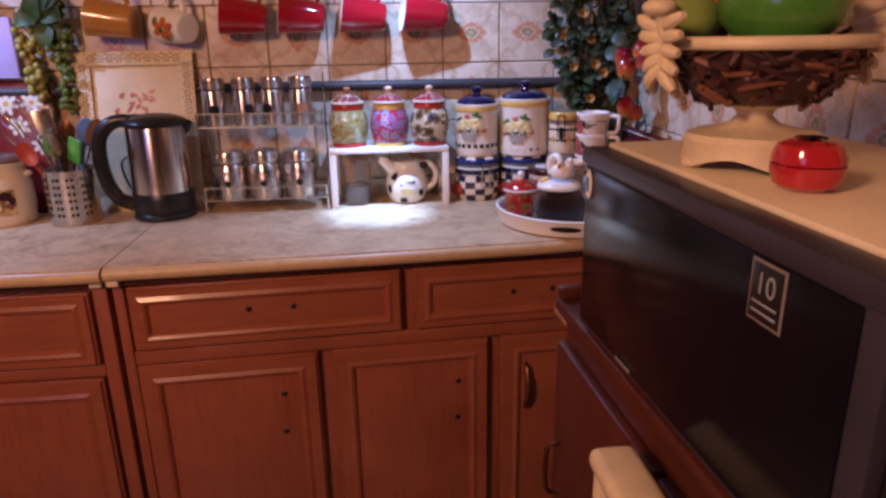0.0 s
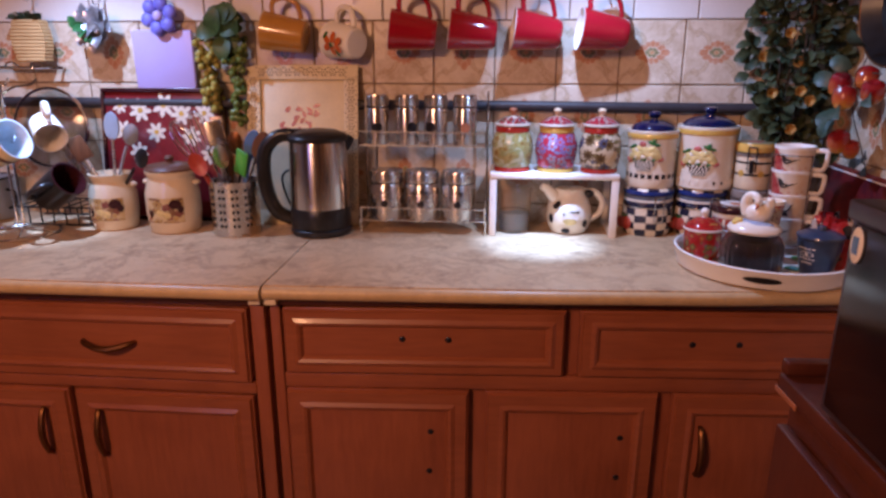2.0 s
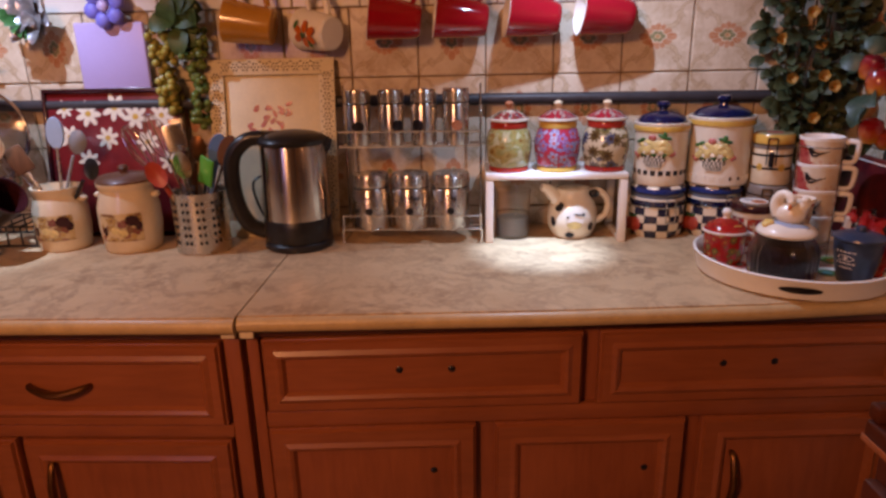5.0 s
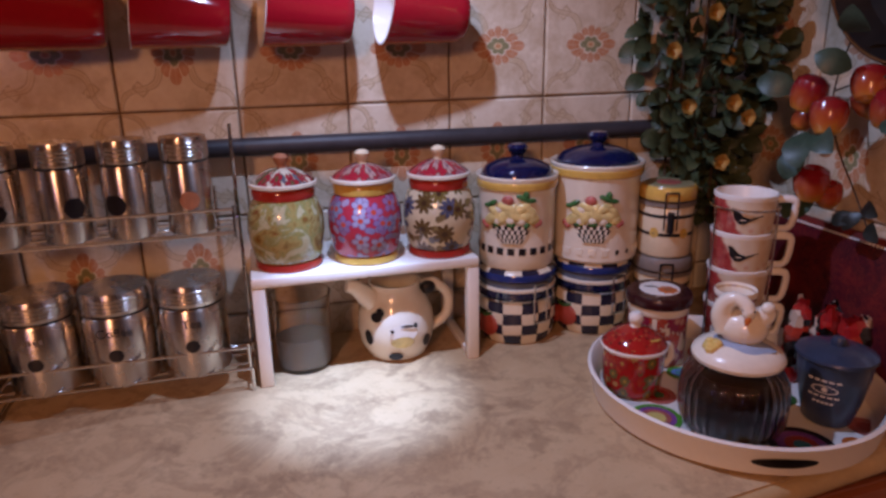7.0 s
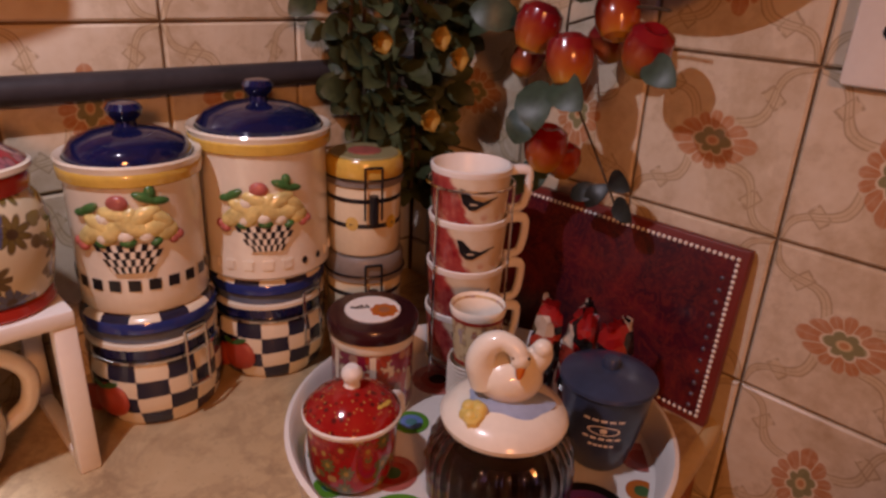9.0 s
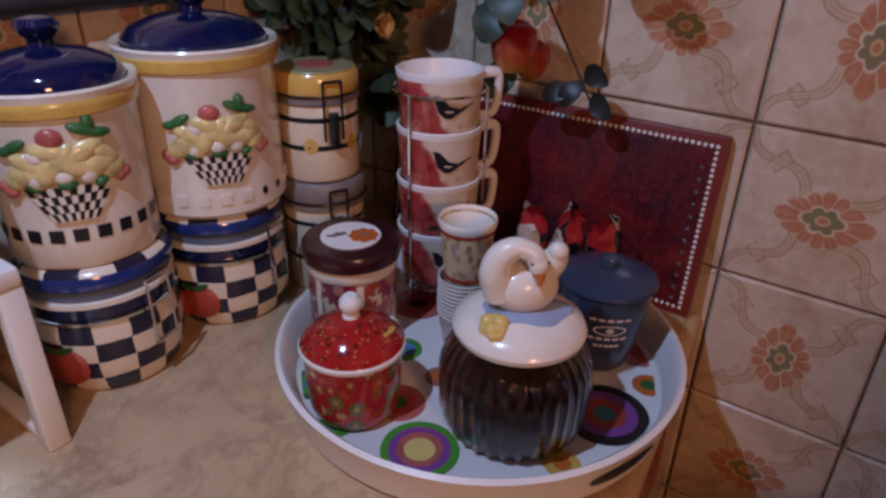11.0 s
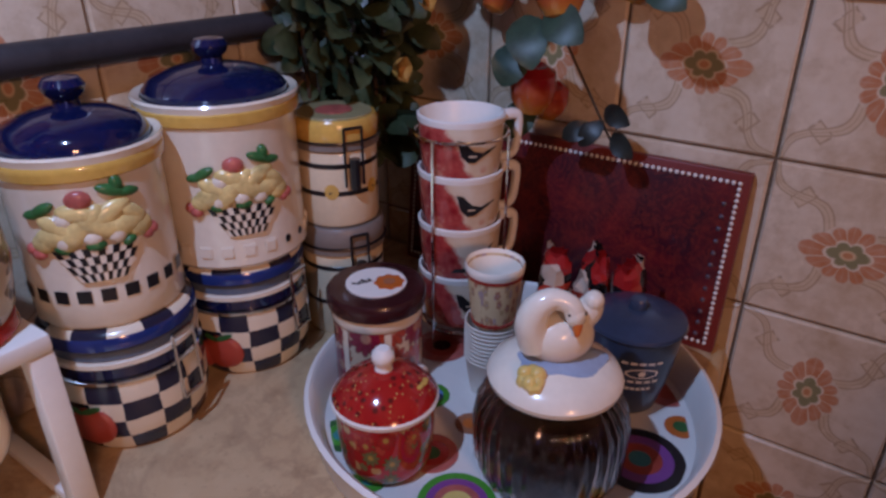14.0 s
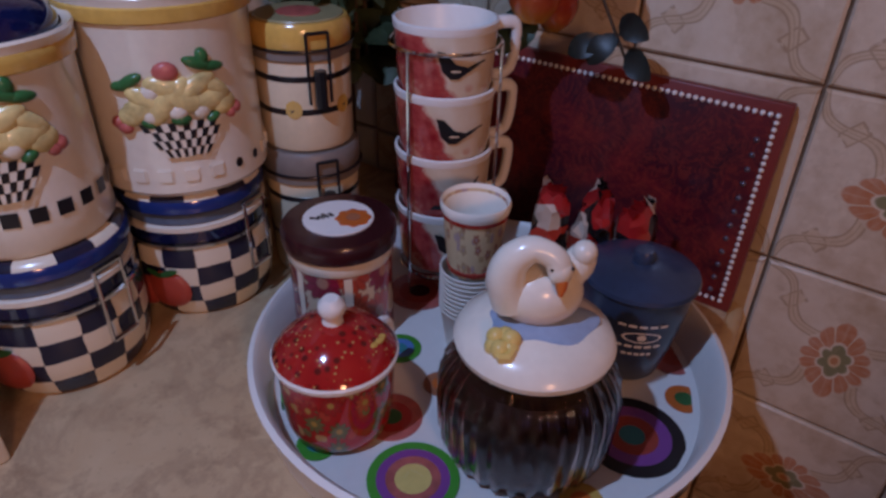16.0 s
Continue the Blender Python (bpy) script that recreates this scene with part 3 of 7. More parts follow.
def oval(cx, cz, rx, rz, n=12, rot=0.0):
    out = []
    for i in range(n):
        a = 2 * math.pi * i / n
        p, q = rx * math.cos(a), rz * math.sin(a)
        out.append((cx + p * math.cos(rot) - q * math.sin(rot), cz + p * math.sin(rot) + q * math.cos(rot)))
    return out




def smoothed(pts, n=6):
    """Points along a soft curve through pts."""
    v = [Vector(p) for p in pts]
    out = []
    for i in range(len(v) - 1):
        p0, p1, p2, p3 = v[max(i - 1, 0)], v[i], v[i + 1], v[min(i + 2, len(v) - 1)]
        for k in range(n):
            t = k / n
            out.append(0.5 * ((2 * p1) + (p2 - p0) * t + (2 * p0 - 5 * p1 + 4 * p2 - p3) * t * t + (3 * p1 - p0 - 3 * p2 + p3) * t ** 3))
    out.append(v[-1])
    return out


# ---------- room ----------
NORTH, EAST, TOP = 2.04, 1.05, 0.88
structure("floor", box(-2.7, 1.25, -1.8, 2.24, -0.1, 0.0, 0), FLOOR, "brown stone kitchen floor", "floor")
structure("ceiling", box(-2.7, 1.25, -1.8, 2.24, 2.5, 2.6, 0), WALL, "plain painted kitchen ceiling", "ceiling")
wall_north = structure("wall_north", box(-2.7, 1.25, NORTH + 0.005, 2.24, 0, 2.5, 0), GROUT, "kitchen wall of cream tiles with orange flowers", "wall")
wall_east = structure("wall_east", box(EAST + 0.005, 1.25, -1.8, NORTH + 0.005, 0, 2.5, 0), GROUT, "kitchen wall of flowered cream tiles with dark joints", "wall")
structure("wall_west", box(-2.7, -2.5, -1.8, NORTH + 0.005, 0, 2.5, 0), WALL, "plain painted wall", "wall")
structure("wall_south", box(-2.5, EAST + 0.005, -1.8, -1.6, 0, 2.5, 0), WALL, "plain painted wall behind the room", "wall")

# black pipe along the tiles
pipe = thing("wall_pipe", (0, NORTH - 0.014, 1.181), "dark grey painted pipe running along the tiled wall", "pipe")
part("tube", tube([(-1.9, 0, 0.004), (-0.6, 0, 0.002), (0.3, 0.001, 0), (1.03, 0, -0.004)], 0.0130, 14), PIPE, pipe)
for px in (-1.2, -0.35):
    part("clip", box(px - 0.008, px + 0.008, -0.013, 0.013, -0.014, 0.014, 0.002), PIPE, pipe)

# ---------- worktop and base units ----------
FRONT = 1.488


def worktop(front, label):
    """A slab whose front edge runs through the (x, y) points, not quite in line with the wall."""
    w = thing("worktop", (0, 0, 0), label, "worktop", "worktops")
    bm = bmesh.new()
    outline = front + [(front[-1][0], NORTH - 0.002), (front[0][0], NORTH - 0.002)]
    low = [bm.verts.new((x, y, TOP - 0.028)) for x, y in outline]
    high = [bm.verts.new((x, y, TOP)) for x, y in outline]
    bm.faces.new(low[::-1])
    bm.faces.new(high)
    for k in range(len(outline)):
        j = (k + 1) % len(outline)
        bm.faces.new((low[k], low[j], high[j], high[k]))
    part("slab", bm, MARBLE, w)
    part("edge_band", tube([(x, y, TOP - 0.0155) for x, y in front], 0.0135, 12), EDGE, w, "yellowed rounded edge strip")
    return w


worktop([(-2.3, 1.468), (-1.2, 1.468), (-0.1755, 1.470)], "long cream marble-patterned worktop beside the seam")
worktop([(-0.1725, 1.478), (0.35, 1.497), (0.70, 1.519), (0.90, 1.542), (1.043, 1.562)], "cream marble-patterned worktop with a rounded yellowed edge")


def panel_front(unit, name, x0, x1, z0, z1, handle=None, holes=()):
    """A drawer or door front with a raised moulded frame."""
    d = part(name, box(x0, x1, FRONT - 0.002, FRONT + 0.016, z0, z1, 0.003), CHERRY if name == "door" else CHERRY_H, unit)
    w = 0.034 if name == "drawer" else 0.042
    y = FRONT - 0.002
    bm = bmesh.new()
    rings = []
    for inset, dy in ((0.003, 0.0), (0.006, -0.007), (w - 0.014, -0.007), (w - 0.006, -0.011), (w, -0.008), (w + 0.006, 0.001)):
        rings.append([bm.verts.new(p) for p in ((x0 + inset, y + dy, z0 + inset), (x1 - inset, y + dy, z0 + inset), (x1 - inset, y + dy, z1 - inset), (x0 + inset, y + dy, z1 - inset))])
    for p, q in zip(rings, rings[1:]):
        for k in range(4):
            bm.faces.new((p[k], p[(k + 1) % 4], q[(k + 1) % 4], q[k]))
    part("moulded_frame", bm, CHERRY_H, d, smooth=25)
    for hx, hz in holes:
        part("screw_hole", lathe([(0, -0.0015), (0.004, -0.0015), (0.0065, 0.0005), (0.0045, 0.002), (0, 0.002)], 12, m=pose(hx, y - 0.0005, hz, 90)), INK, d)
    if handle:
        hx, hz, vert = handle
        pts = [(-0.055, 0, 0), (-0.048, -0.012, 0), (-0.02, -0.022, -0.006), (0, -0.024, -0.008), (0.02, -0.022, -0.006), (0.048, -0.012, 0), (0.055, 0, 0)]
        if vert:
            pts = [(0, b, a) for a, b, c in pts]
        pts = [(hx + a, y + b - 0.001, hz + c) for a, b, c in smoothed(pts, 4)]
        part("handle", tube(pts, [0.004 + 0.003 * math.sin(math.pi * i / (len(pts) - 1)) for i in range(len(pts))], 8), BRASS, d, "aged bronze bow handle")
    return d


def base_unit(x0, x1, label, back=NORTH - 0.01):
    u = thing("base_cabinet", (0, 0, 0), label, "cabinet", "base cabinets")
    part("carcass", box(x0, x1, FRONT + 0.018, back, 0.10, TOP - 0.03, 0.002), CHERRY, u)
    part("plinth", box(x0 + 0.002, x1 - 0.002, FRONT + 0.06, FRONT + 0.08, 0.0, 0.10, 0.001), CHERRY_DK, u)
    # Dark cherry stands in for the shaded gap under the worktop.
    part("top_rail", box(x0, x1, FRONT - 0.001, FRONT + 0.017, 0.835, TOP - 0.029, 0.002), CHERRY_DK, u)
    return u


SKEW = 3.1
u = base_unit(-0.172, 1.03, "cherry wood base cabinet missing its handles, with bare screw holes", NORTH - 0.08)
u.matrix_world = pose(-0.17, FRONT + 0.004, 0, 0, 0, SKEW) @ pose(0.17, -FRONT, 0)
for sx in (-0.168, 0.992):
    part("stile", box(sx, sx + 0.036 if sx > 0 else sx + 0.020, FRONT, FRONT + 0.017, 0.10, 0.834, 0.002), CHERRY, u)
part("mid_rail", box(-0.147, 0.991, FRONT + 0.001, FRONT + 0.017, 0.658, 0.688, 0.002), CHERRY_H, u)
panel_front(u, "drawer", -0.143, 0.412, 0.690, 0.830, holes=((0.092, 0.767), (0.183, 0.766)))
panel_front(u, "drawer", 0.440, 0.985, 0.690, 0.830, holes=((0.658, 0.763), (0.748, 0.764)))
panel_front(u, "door", -0.146, 0.225, 0.11, 0.656, holes=((0.147, 0.562), (0.144, 0.469)))
panel_front(u, "door", 0.258, 0.603, 0.11, 0.656, holes=((0.533, 0.555), (0.531, 0.462)))
panel_front(u, "door", 0.632, 0.985, 0.11, 0.656, handle=(0.690, 0.53, True))
u = base_unit(-2.28, -0.176, "cherry wood base cabinet with bronze bow handles")
part("stile", box(-0.206, -0.178, FRONT, FRONT + 0.017, 0.10, 0.834, 0.002), CHERRY, u)
part("mid_rail", box(-2.27, -0.207, FRONT + 0.001, FRONT + 0.017, 0.640, 0.664, 0.002), CHERRY_H, u)
panel_front(u, "drawer", -0.796, -0.214, 0.666, 0.826, handle=(-0.505, 0.748, False))
panel_front(u, "drawer", -1.42, -0.828, 0.666, 0.826, handle=(-1.12, 0.748, False))
panel_front(u, "door", -0.598, -0.214, 0.10, 0.636, handle=(-0.545, 0.54, True))
panel_front(u, "door", -0.985, -0.612, 0.10, 0.636, handle=(-0.668, 0.54, True))
panel_front(u, "door", -1.38, -1.0, 0.10, 0.636)
for ex in (-0.192, -0.160):
    e = thing("end_clip", (ex, FRONT - 0.008, 0.846), "small cream plastic end clip under the worktop seam", "clip", "worktop clips")
    part("body", box(-0.012, 0.012, -0.006, 0.008, -0.006, 0.006, 0.002), CREAM, e)

# glazes and prints of the small things
OLIVE = plain("faded_olive_print", (0.30, 0.27, 0.14), 0.3, var=0.2)
SUNNY = plain("sunny_yellow_glaze", (0.70, 0.52, 0.16), 0.25, var=0.12, coat=0.3)
WATER_BLUE = plain("water_blue_glaze", (0.30, 0.38, 0.52), 0.15, var=0.15, coat=0.4)
PURPLE = plain("printed_purple", (0.22, 0.06, 0.26), 0.35, var=0.12)
GRAPE_LEAF = plain("grape_leaf", (0.040, 0.085, 0.022), 0.5, var=0.5, scale=30)
MATT_CREAM = plain("matt_cream_enamel", (0.70, 0.60, 0.39), 0.5, var=0.12, scale=14)
PORCELAIN = plain("white_porcelain", (0.78, 0.73, 0.63), 0.24, var=0.08, scale=30, bump=0.04, coat=0.25)
TEAL = plain("printed_teal", (0.04, 0.22, 0.24), 0.35, var=0.15)
SEAL_BLUE = plain("blue_grey_seal", (0.10, 0.13, 0.19), 0.25, var=0.2)
RIM_BLUE = plain("royal_blue_rim", (0.015, 0.03, 0.14), 0.12, var=0.25, coat=0.4)


# ---------- things on the worktop ----------
def canister(loc, r, label, face, squares, h=0.135):
    """Tall white crock with a moulded bowl of lemons and a navy lid, resting on a lower pot."""
    c = thing("canister", loc, label, "canister", "fruit canisters")
    body = part("body", lathe([(0, 0), (r * 0.95, 0), (r, 0.004), (r * 0.985, 0.03), (r * 0.99, h - 0.022), (r * 1.02, h - 0.016), (r * 1.04, h - 0.006), (r * 1.07, h - 0.001), (r * 1.05, h + 0.001), (r * 0.95, h - 0.001), (r * 0.9, h - 0.01), (0, h - 0.012)], 48), IVORY, c)
    part("rim_band", lathe([(r * 1.00, h - 0.0185), (r * 1.045, h - 0.0165), (r * 1.055, h - 0.0115), (r * 1.055, h - 0.0075), (r * 1.03, h - 0.0055)], 48), YELLOW, body, "ochre rim")
    lid = part("lid", lathe([(0, h - 0.006), (r * 0.92, h - 0.004), (r * 0.92, h + 0.003), (r * 0.80, h + 0.012), (r * 0.5, h + 0.019), (r * 0.2, h + 0.022), (0, h + 0.022)], 40), NAVY, c, "glossy navy domed lid")
    part("knob", lathe([(0, h + 0.021), (0.010, h + 0.021), (0.009, h + 0.027), (0.014, h + 0.032), (0.0155, h + 0.037), (0.012, h + 0.042), (0, h + 0.044)], 24), NAVY, lid)
    # moulded bowl of fruit
    lift = 0.008 if squares == "black" else 0.0
    n = 12
    bowl = []
    for i in range(n):
        for j in range(4):
            z0, z1 = 0.034 + lift + j * 0.0066, 0.034 + lift + (j + 1) * 0.0066
            w0, w1 = 0.0145 + 0.0038 * j, 0.0145 + 0.0038 * (j + 1)
            q0, q1 = -1 + 2 * i / n, -1 + 2 * (i + 1) / n
            bowl.append(([(q0 * w0, z0), (q1 * w0, z0), (q1 * w1, z1), (q0 * w1, z1)], (i + j) % 2))
    part("bowl", wrapped([p for p, k in bowl if not k], r, face, 0.0020), IVORY, body, "moulded white and black checked bowl")
    tagged(part("bowl_check", wrapped([p for p, k in bowl if k], r, face, 0.0023), INK, body), kind="stuff")

    def blobs(items, mat, name, grow=1.0):
        for u, v, su, sv, rot in items:
            u, v, su, sv = u * 1.22, 0.034 + lift + (v - 0.037) * 1.16, su * 1.18 * grow, sv * 1.22 * grow
            an = radians(face) + u / r
            q = Matrix.Rotation(an, 4, "Z") @ Matrix.Translation((r + 0.001, 0, v)) @ Matrix.Rotation(rot, 4, "X")
            b = bmesh.new()
            bmesh.ops.create_uvsphere(b, u_segments=10, v_segments=7, radius=1.0, matrix=q @ Matrix.Diagonal((0.0040, su, sv, 1)))
            part(name, b, mat, body)

    blobs([(-0.022, 0.068, 0.010, 0.006, 0.4), (-0.010, 0.070, 0.012, 0.006, 0.9), (0.004, 0.073, 0.012, 0.006, -0.5), (0.018, 0.071, 0.011, 0.006, 0.2), (0.010, 0.080, 0.012, 0.005, 0.5), (-0.006, 0.082, 0.010, 0.005, -0.3), (0.026, 0.067, 0.007, 0.006, 0), (-0.028, 0.064, 0.006, 0.005, 0), (0.022, 0.078, 0.010, 0.004, -0.7), (-0.018, 0.075, 0.010, 0.005, -0.6), (0.000, 0.078, 0.009, 0.005, 0.9)], LEMON, "lemon", 1.22)
    blobs([(-0.016, 0.065, 0.006, 0.006, 0), (0.012, 0.066, 0.006, 0.006, 0), (-0.001, 0.066, 0.006, 0.005, 0), (-0.014, 0.079, 0.006, 0.005, 0)], IVORY, "blossom")
    blobs([(-0.004, 0.091, 0.0075, 0.006, 0), (0.030, 0.060, 0.004, 0.004, 0), (0.034, 0.062, 0.004, 0.004, 0), (-0.032, 0.057, 0.005, 0.004, 0), (-0.036, 0.060, 0.004, 0.004, 0)], PINK, "cherry")
    blobs([(-0.024, 0.086, 0.009, 0.0035, 0.5), (-0.030, 0.083, 0.006, 0.003, 0.1), (0.014, 0.094, 0.010, 0.0035, -0.4), (0.022, 0.091, 0.008, 0.003, -0.1), (0.017, 0.098, 0.004, 0.005, 0.2), (0.000, 0.061, 0.006, 0.0035, 0), (0.018, 0.060, 0.005, 0.003, 0.4), (-0.018, 0.060, 0.005, 0.003, -0.4)], GREEN, "leaf")
    for k in range(22):
        u = (k - 11) * 2 * math.pi * r / 22
        zc = 0.029 if squares == "black" else 0.018
        if squares == "black":
            part("black_square", wrapped([[(u + p, zc + q) for p, q in ((-0.0050, -0.0050), (0.0048, -0.0055), (0.0054, 0.0050), (-0.0048, 0.0054))]], r * 0.988, face, 0.0011), INK, body)
        elif k in (13, 14):
            part("black_square", wrapped([oval(u, zc, 0.0034, 0.0042, 8)], r * 0.988, face, 0.0011), INK, body)
        else:
            b = bmesh.new()
            an = radians(face) + u / r
            bmesh.ops.create_cube(b, size=1.0, matrix=Matrix.Rotation(an, 4, "Z") @ Matrix.Translation((r * 0.985, 0, zc)) @ Matrix.Diagonal((0.004, 0.0115, 0.0115, 1)))
            bmesh.ops.bevel(b, geom=b.edges[:], offset=0.0012, segments=2, affect="EDGES")
            part("raised_square", b, IVORY, body)
    return c


def check_pot(loc, r, label, face, h=0.117):
    """Squat clip-top pot with navy checks."""
    c = thing("clip_pot", loc, label, "jar", "checked clip-top pots")
    hb = h - 0.048
    body = part("body", lathe([(0, 0), (r * 0.86, 0), (r * 0.93, 0.006), (r, 0.028), (r * 1.0, hb - 0.012), (r * 0.97, hb), (0, hb)], 44), CHECK_POT, c)
    part("wire_ring", lathe([(r * 0.95, hb), (r * 1.005, hb + 0.0005), (r * 1.01, hb + 0.003), (r * 0.95, hb + 0.0045)], 44), CHROME, c)
    part("collar", lathe([(0, hb + 0.004), (r * 0.96, hb + 0.0045), (r * 0.985, hb + 0.006), (r * 0.985, hb + 0.0145), (r * 0.97, hb + 0.015), (0, hb + 0.015)], 44), NAVY, c)
    part("cream_stripe", lathe([(r * 0.965, hb + 0.0148), (r * 0.995, hb + 0.0155), (r * 0.995, hb + 0.0195), (r * 0.965, hb + 0.0205), (0, hb + 0.0205)], 44), IVORY, c)
    part("seal", lathe([(r * 0.93, hb + 0.0203), (r * 0.955, hb + 0.0215), (r * 0.955, hb + 0.0285), (r * 0.93, hb + 0.0300), (0, hb + 0.03)], 40), SEAL_BLUE, c, "grey-blue rubber seal")
    lid = part("lid", lathe([(0, hb + 0.030), (r * 0.96, hb + 0.0302), (r * 1.01, hb + 0.0325), (r * 1.01, hb + 0.0395), (r * 0.985, hb + 0.0425)], 44), RIM_BLUE, c)
    part("checked_top", lathe([(r * 0.986, hb + 0.0425), (r * 0.94, hb + 0.0465), (r * 0.86, h), (0, h)], 44), CHECK_LID, lid)
    a = radians(face + 42)
    d, t = Vector((math.cos(a), math.sin(a), 0)), Vector((-math.sin(a), math.cos(a), 0))
    clip = []
    for s in (-1, 1):
        clip.append(tube([d * (r + 0.004) + t * 0.011 * s + Vector((0, 0, z)) for z in (hb + 0.03, hb + 0.0, hb - 0.03)], 0.0015, 6))
    bm = add(clip[0], clip[1])
    tube([d * (r + 0.004) + t * 0.011 * s + Vector((0, 0, hb - 0.03)) for s in (-1, 0, 1)], 0.0022, 6, bm=bm)
    tube([d * (r + 0.004) + t * 0.011 * s + Vector((0, 0, hb + 0.03)) for s in (-1, 0, 1)], 0.0018, 6, bm=bm)
    part("clasp", bm, CHROME, c, "wire clasp")
    q = Matrix.Rotation(radians(face - 36), 4, "Z")
    for u, v, s in ((0, 0.03, 0.020), (0.022, 0.026, 0.016)):
        b = bmesh.new()
        bmesh.ops.create_uvsphere(b, u_segments=14, v_segments=9, radius=1.0, matrix=q @ Matrix.Translation((r * 0.985, -u, v)) @ Matrix.Diagonal((0.006, s, s * 0.9, 1)))
        part("apple_relief", b, REDSIL, body, "moulded red apple")
    part("leaf_relief", wrapped([oval(0.004, 0.048, 0.009, 0.003, 10, 0.4), oval(-0.008, 0.047, 0.007, 0.003, 10, -0.4)], r * 1.01, face - 36, 0.003), GREEN, body)
    return c


FACE = 241.0
check_pot((0.640, 1.958, TOP), 0.0605, "navy and cream checked clip-top pot with red apples", FACE)
check_pot((0.766, 1.955, TOP), 0.0595, "second navy checked clip-top pot under a canister", FACE)
canister((0.640, 1.960, TOP + 0.1175), 0.0570, "ivory fruit-bowl canister with black squares and navy lid", FACE, "black")
canister((0.768, 1.958, TOP + 0.1175), 0.0660, "ivory fruit-bowl canister with worn raised squares and navy lid", FACE, "worn", 0.146)


def clip_tin(loc, r, h, label, top):
    c = thing("clip_jar", loc, label, "jar", "cream clip-top jars")
    body = part("body", lathe([(0, 0), (r * 0.96, 0), (r, 0.004), (r, h - 0.032), (r * 0.97, h - 0.03), (0, h - 0.03)], 36), CREAM, c)
    for z in (h * 0.30, h - 0.046):
        part("dark_band", lathe([(r * 0.99, z), (r * 1.012, z + 0.001), (r * 1.012, z + 0.005), (r * 0.99, z + 0.006)], 36), INK, body)
    part("seal", lathe([(r * 0.95, h - 0.030), (r * 1.05, h - 0.028), (r * 1.05, h - 0.022), (r * 0.95, h - 0.020), (0, h - 0.020)], 36), GREY_LID, c)
    lid = part("lid", lathe([(0, h - 0.02), (r * 1.03, h - 0.02), (r * 1.05, h - 0.016), (r * 1.05, h - 0.004), (r * 0.98, h), (r * 0.5, h + 0.001), (0, h + 0.001)], 36), YELLOW if top else GREY_LID, c)
    if top:
        part("lid_print", lathe([(0, h + 0.0022), (r * 0.45, h + 0.0022), (r * 0.45, h + 0.0005)], 20), PINK, lid, "faded red print")
        part("lid_inset", lathe([(r * 0.46, h + 0.0018), (r * 0.9, h + 0.0016), (r * 0.92, h + 0.0004)], 30), OLIVE, lid)
    a = radians(FACE + 4)
    d, t = Vector((math.cos(a), math.sin(a), 0)), Vector((-math.sin(a), math.cos(a), 0))
    bm = bmesh.new()
    for s in (-1, 1):
        tube([d * (r + 0.004) + t * 0.009 * s + Vector((0, 0, z)) for z in (h - 0.006, h - 0.03, h - 0.062)], 0.0013, 6, bm=bm)
    tube([d * (r + 0.004) + t * 0.009 * s + Vector((0, 0, h - 0.006)) for s in (-1, 1)], 0.0016, 6, bm=bm)
    tube([d * (r + 0.005) + Vector((0, 0, z)) for z in (h - 0.035, h - 0.065)], 0.005, 8, bm=bm)
    tube([Vector(((r + 0.003) * math.cos(k), (r + 0.003) * math.sin(k), h - 0.020)) for k in [2 * math.pi * i / 36 for i in range(36)]], 0.0013, 5, True, bm=bm)
    part("clasp", bm, INK, c, "dark wire clasp")
    [part("printed_ring", wrapped([oval(s * 0.022, h - 0.068, 0.007, 0.008, 12)], r, FACE + 4, 0.0006), YELLOW, body) for s in (-1, 1)]
    return c


clip_tin((0.864, 1.912, TOP), 0.042, 0.122, "stacked cream clip-top jar with grey lid", False)
clip_tin((0.864, 1.912, TOP + 0.1245), 0.040, 0.105, "cream clip-top jar with ochre lid and dark bands", True)

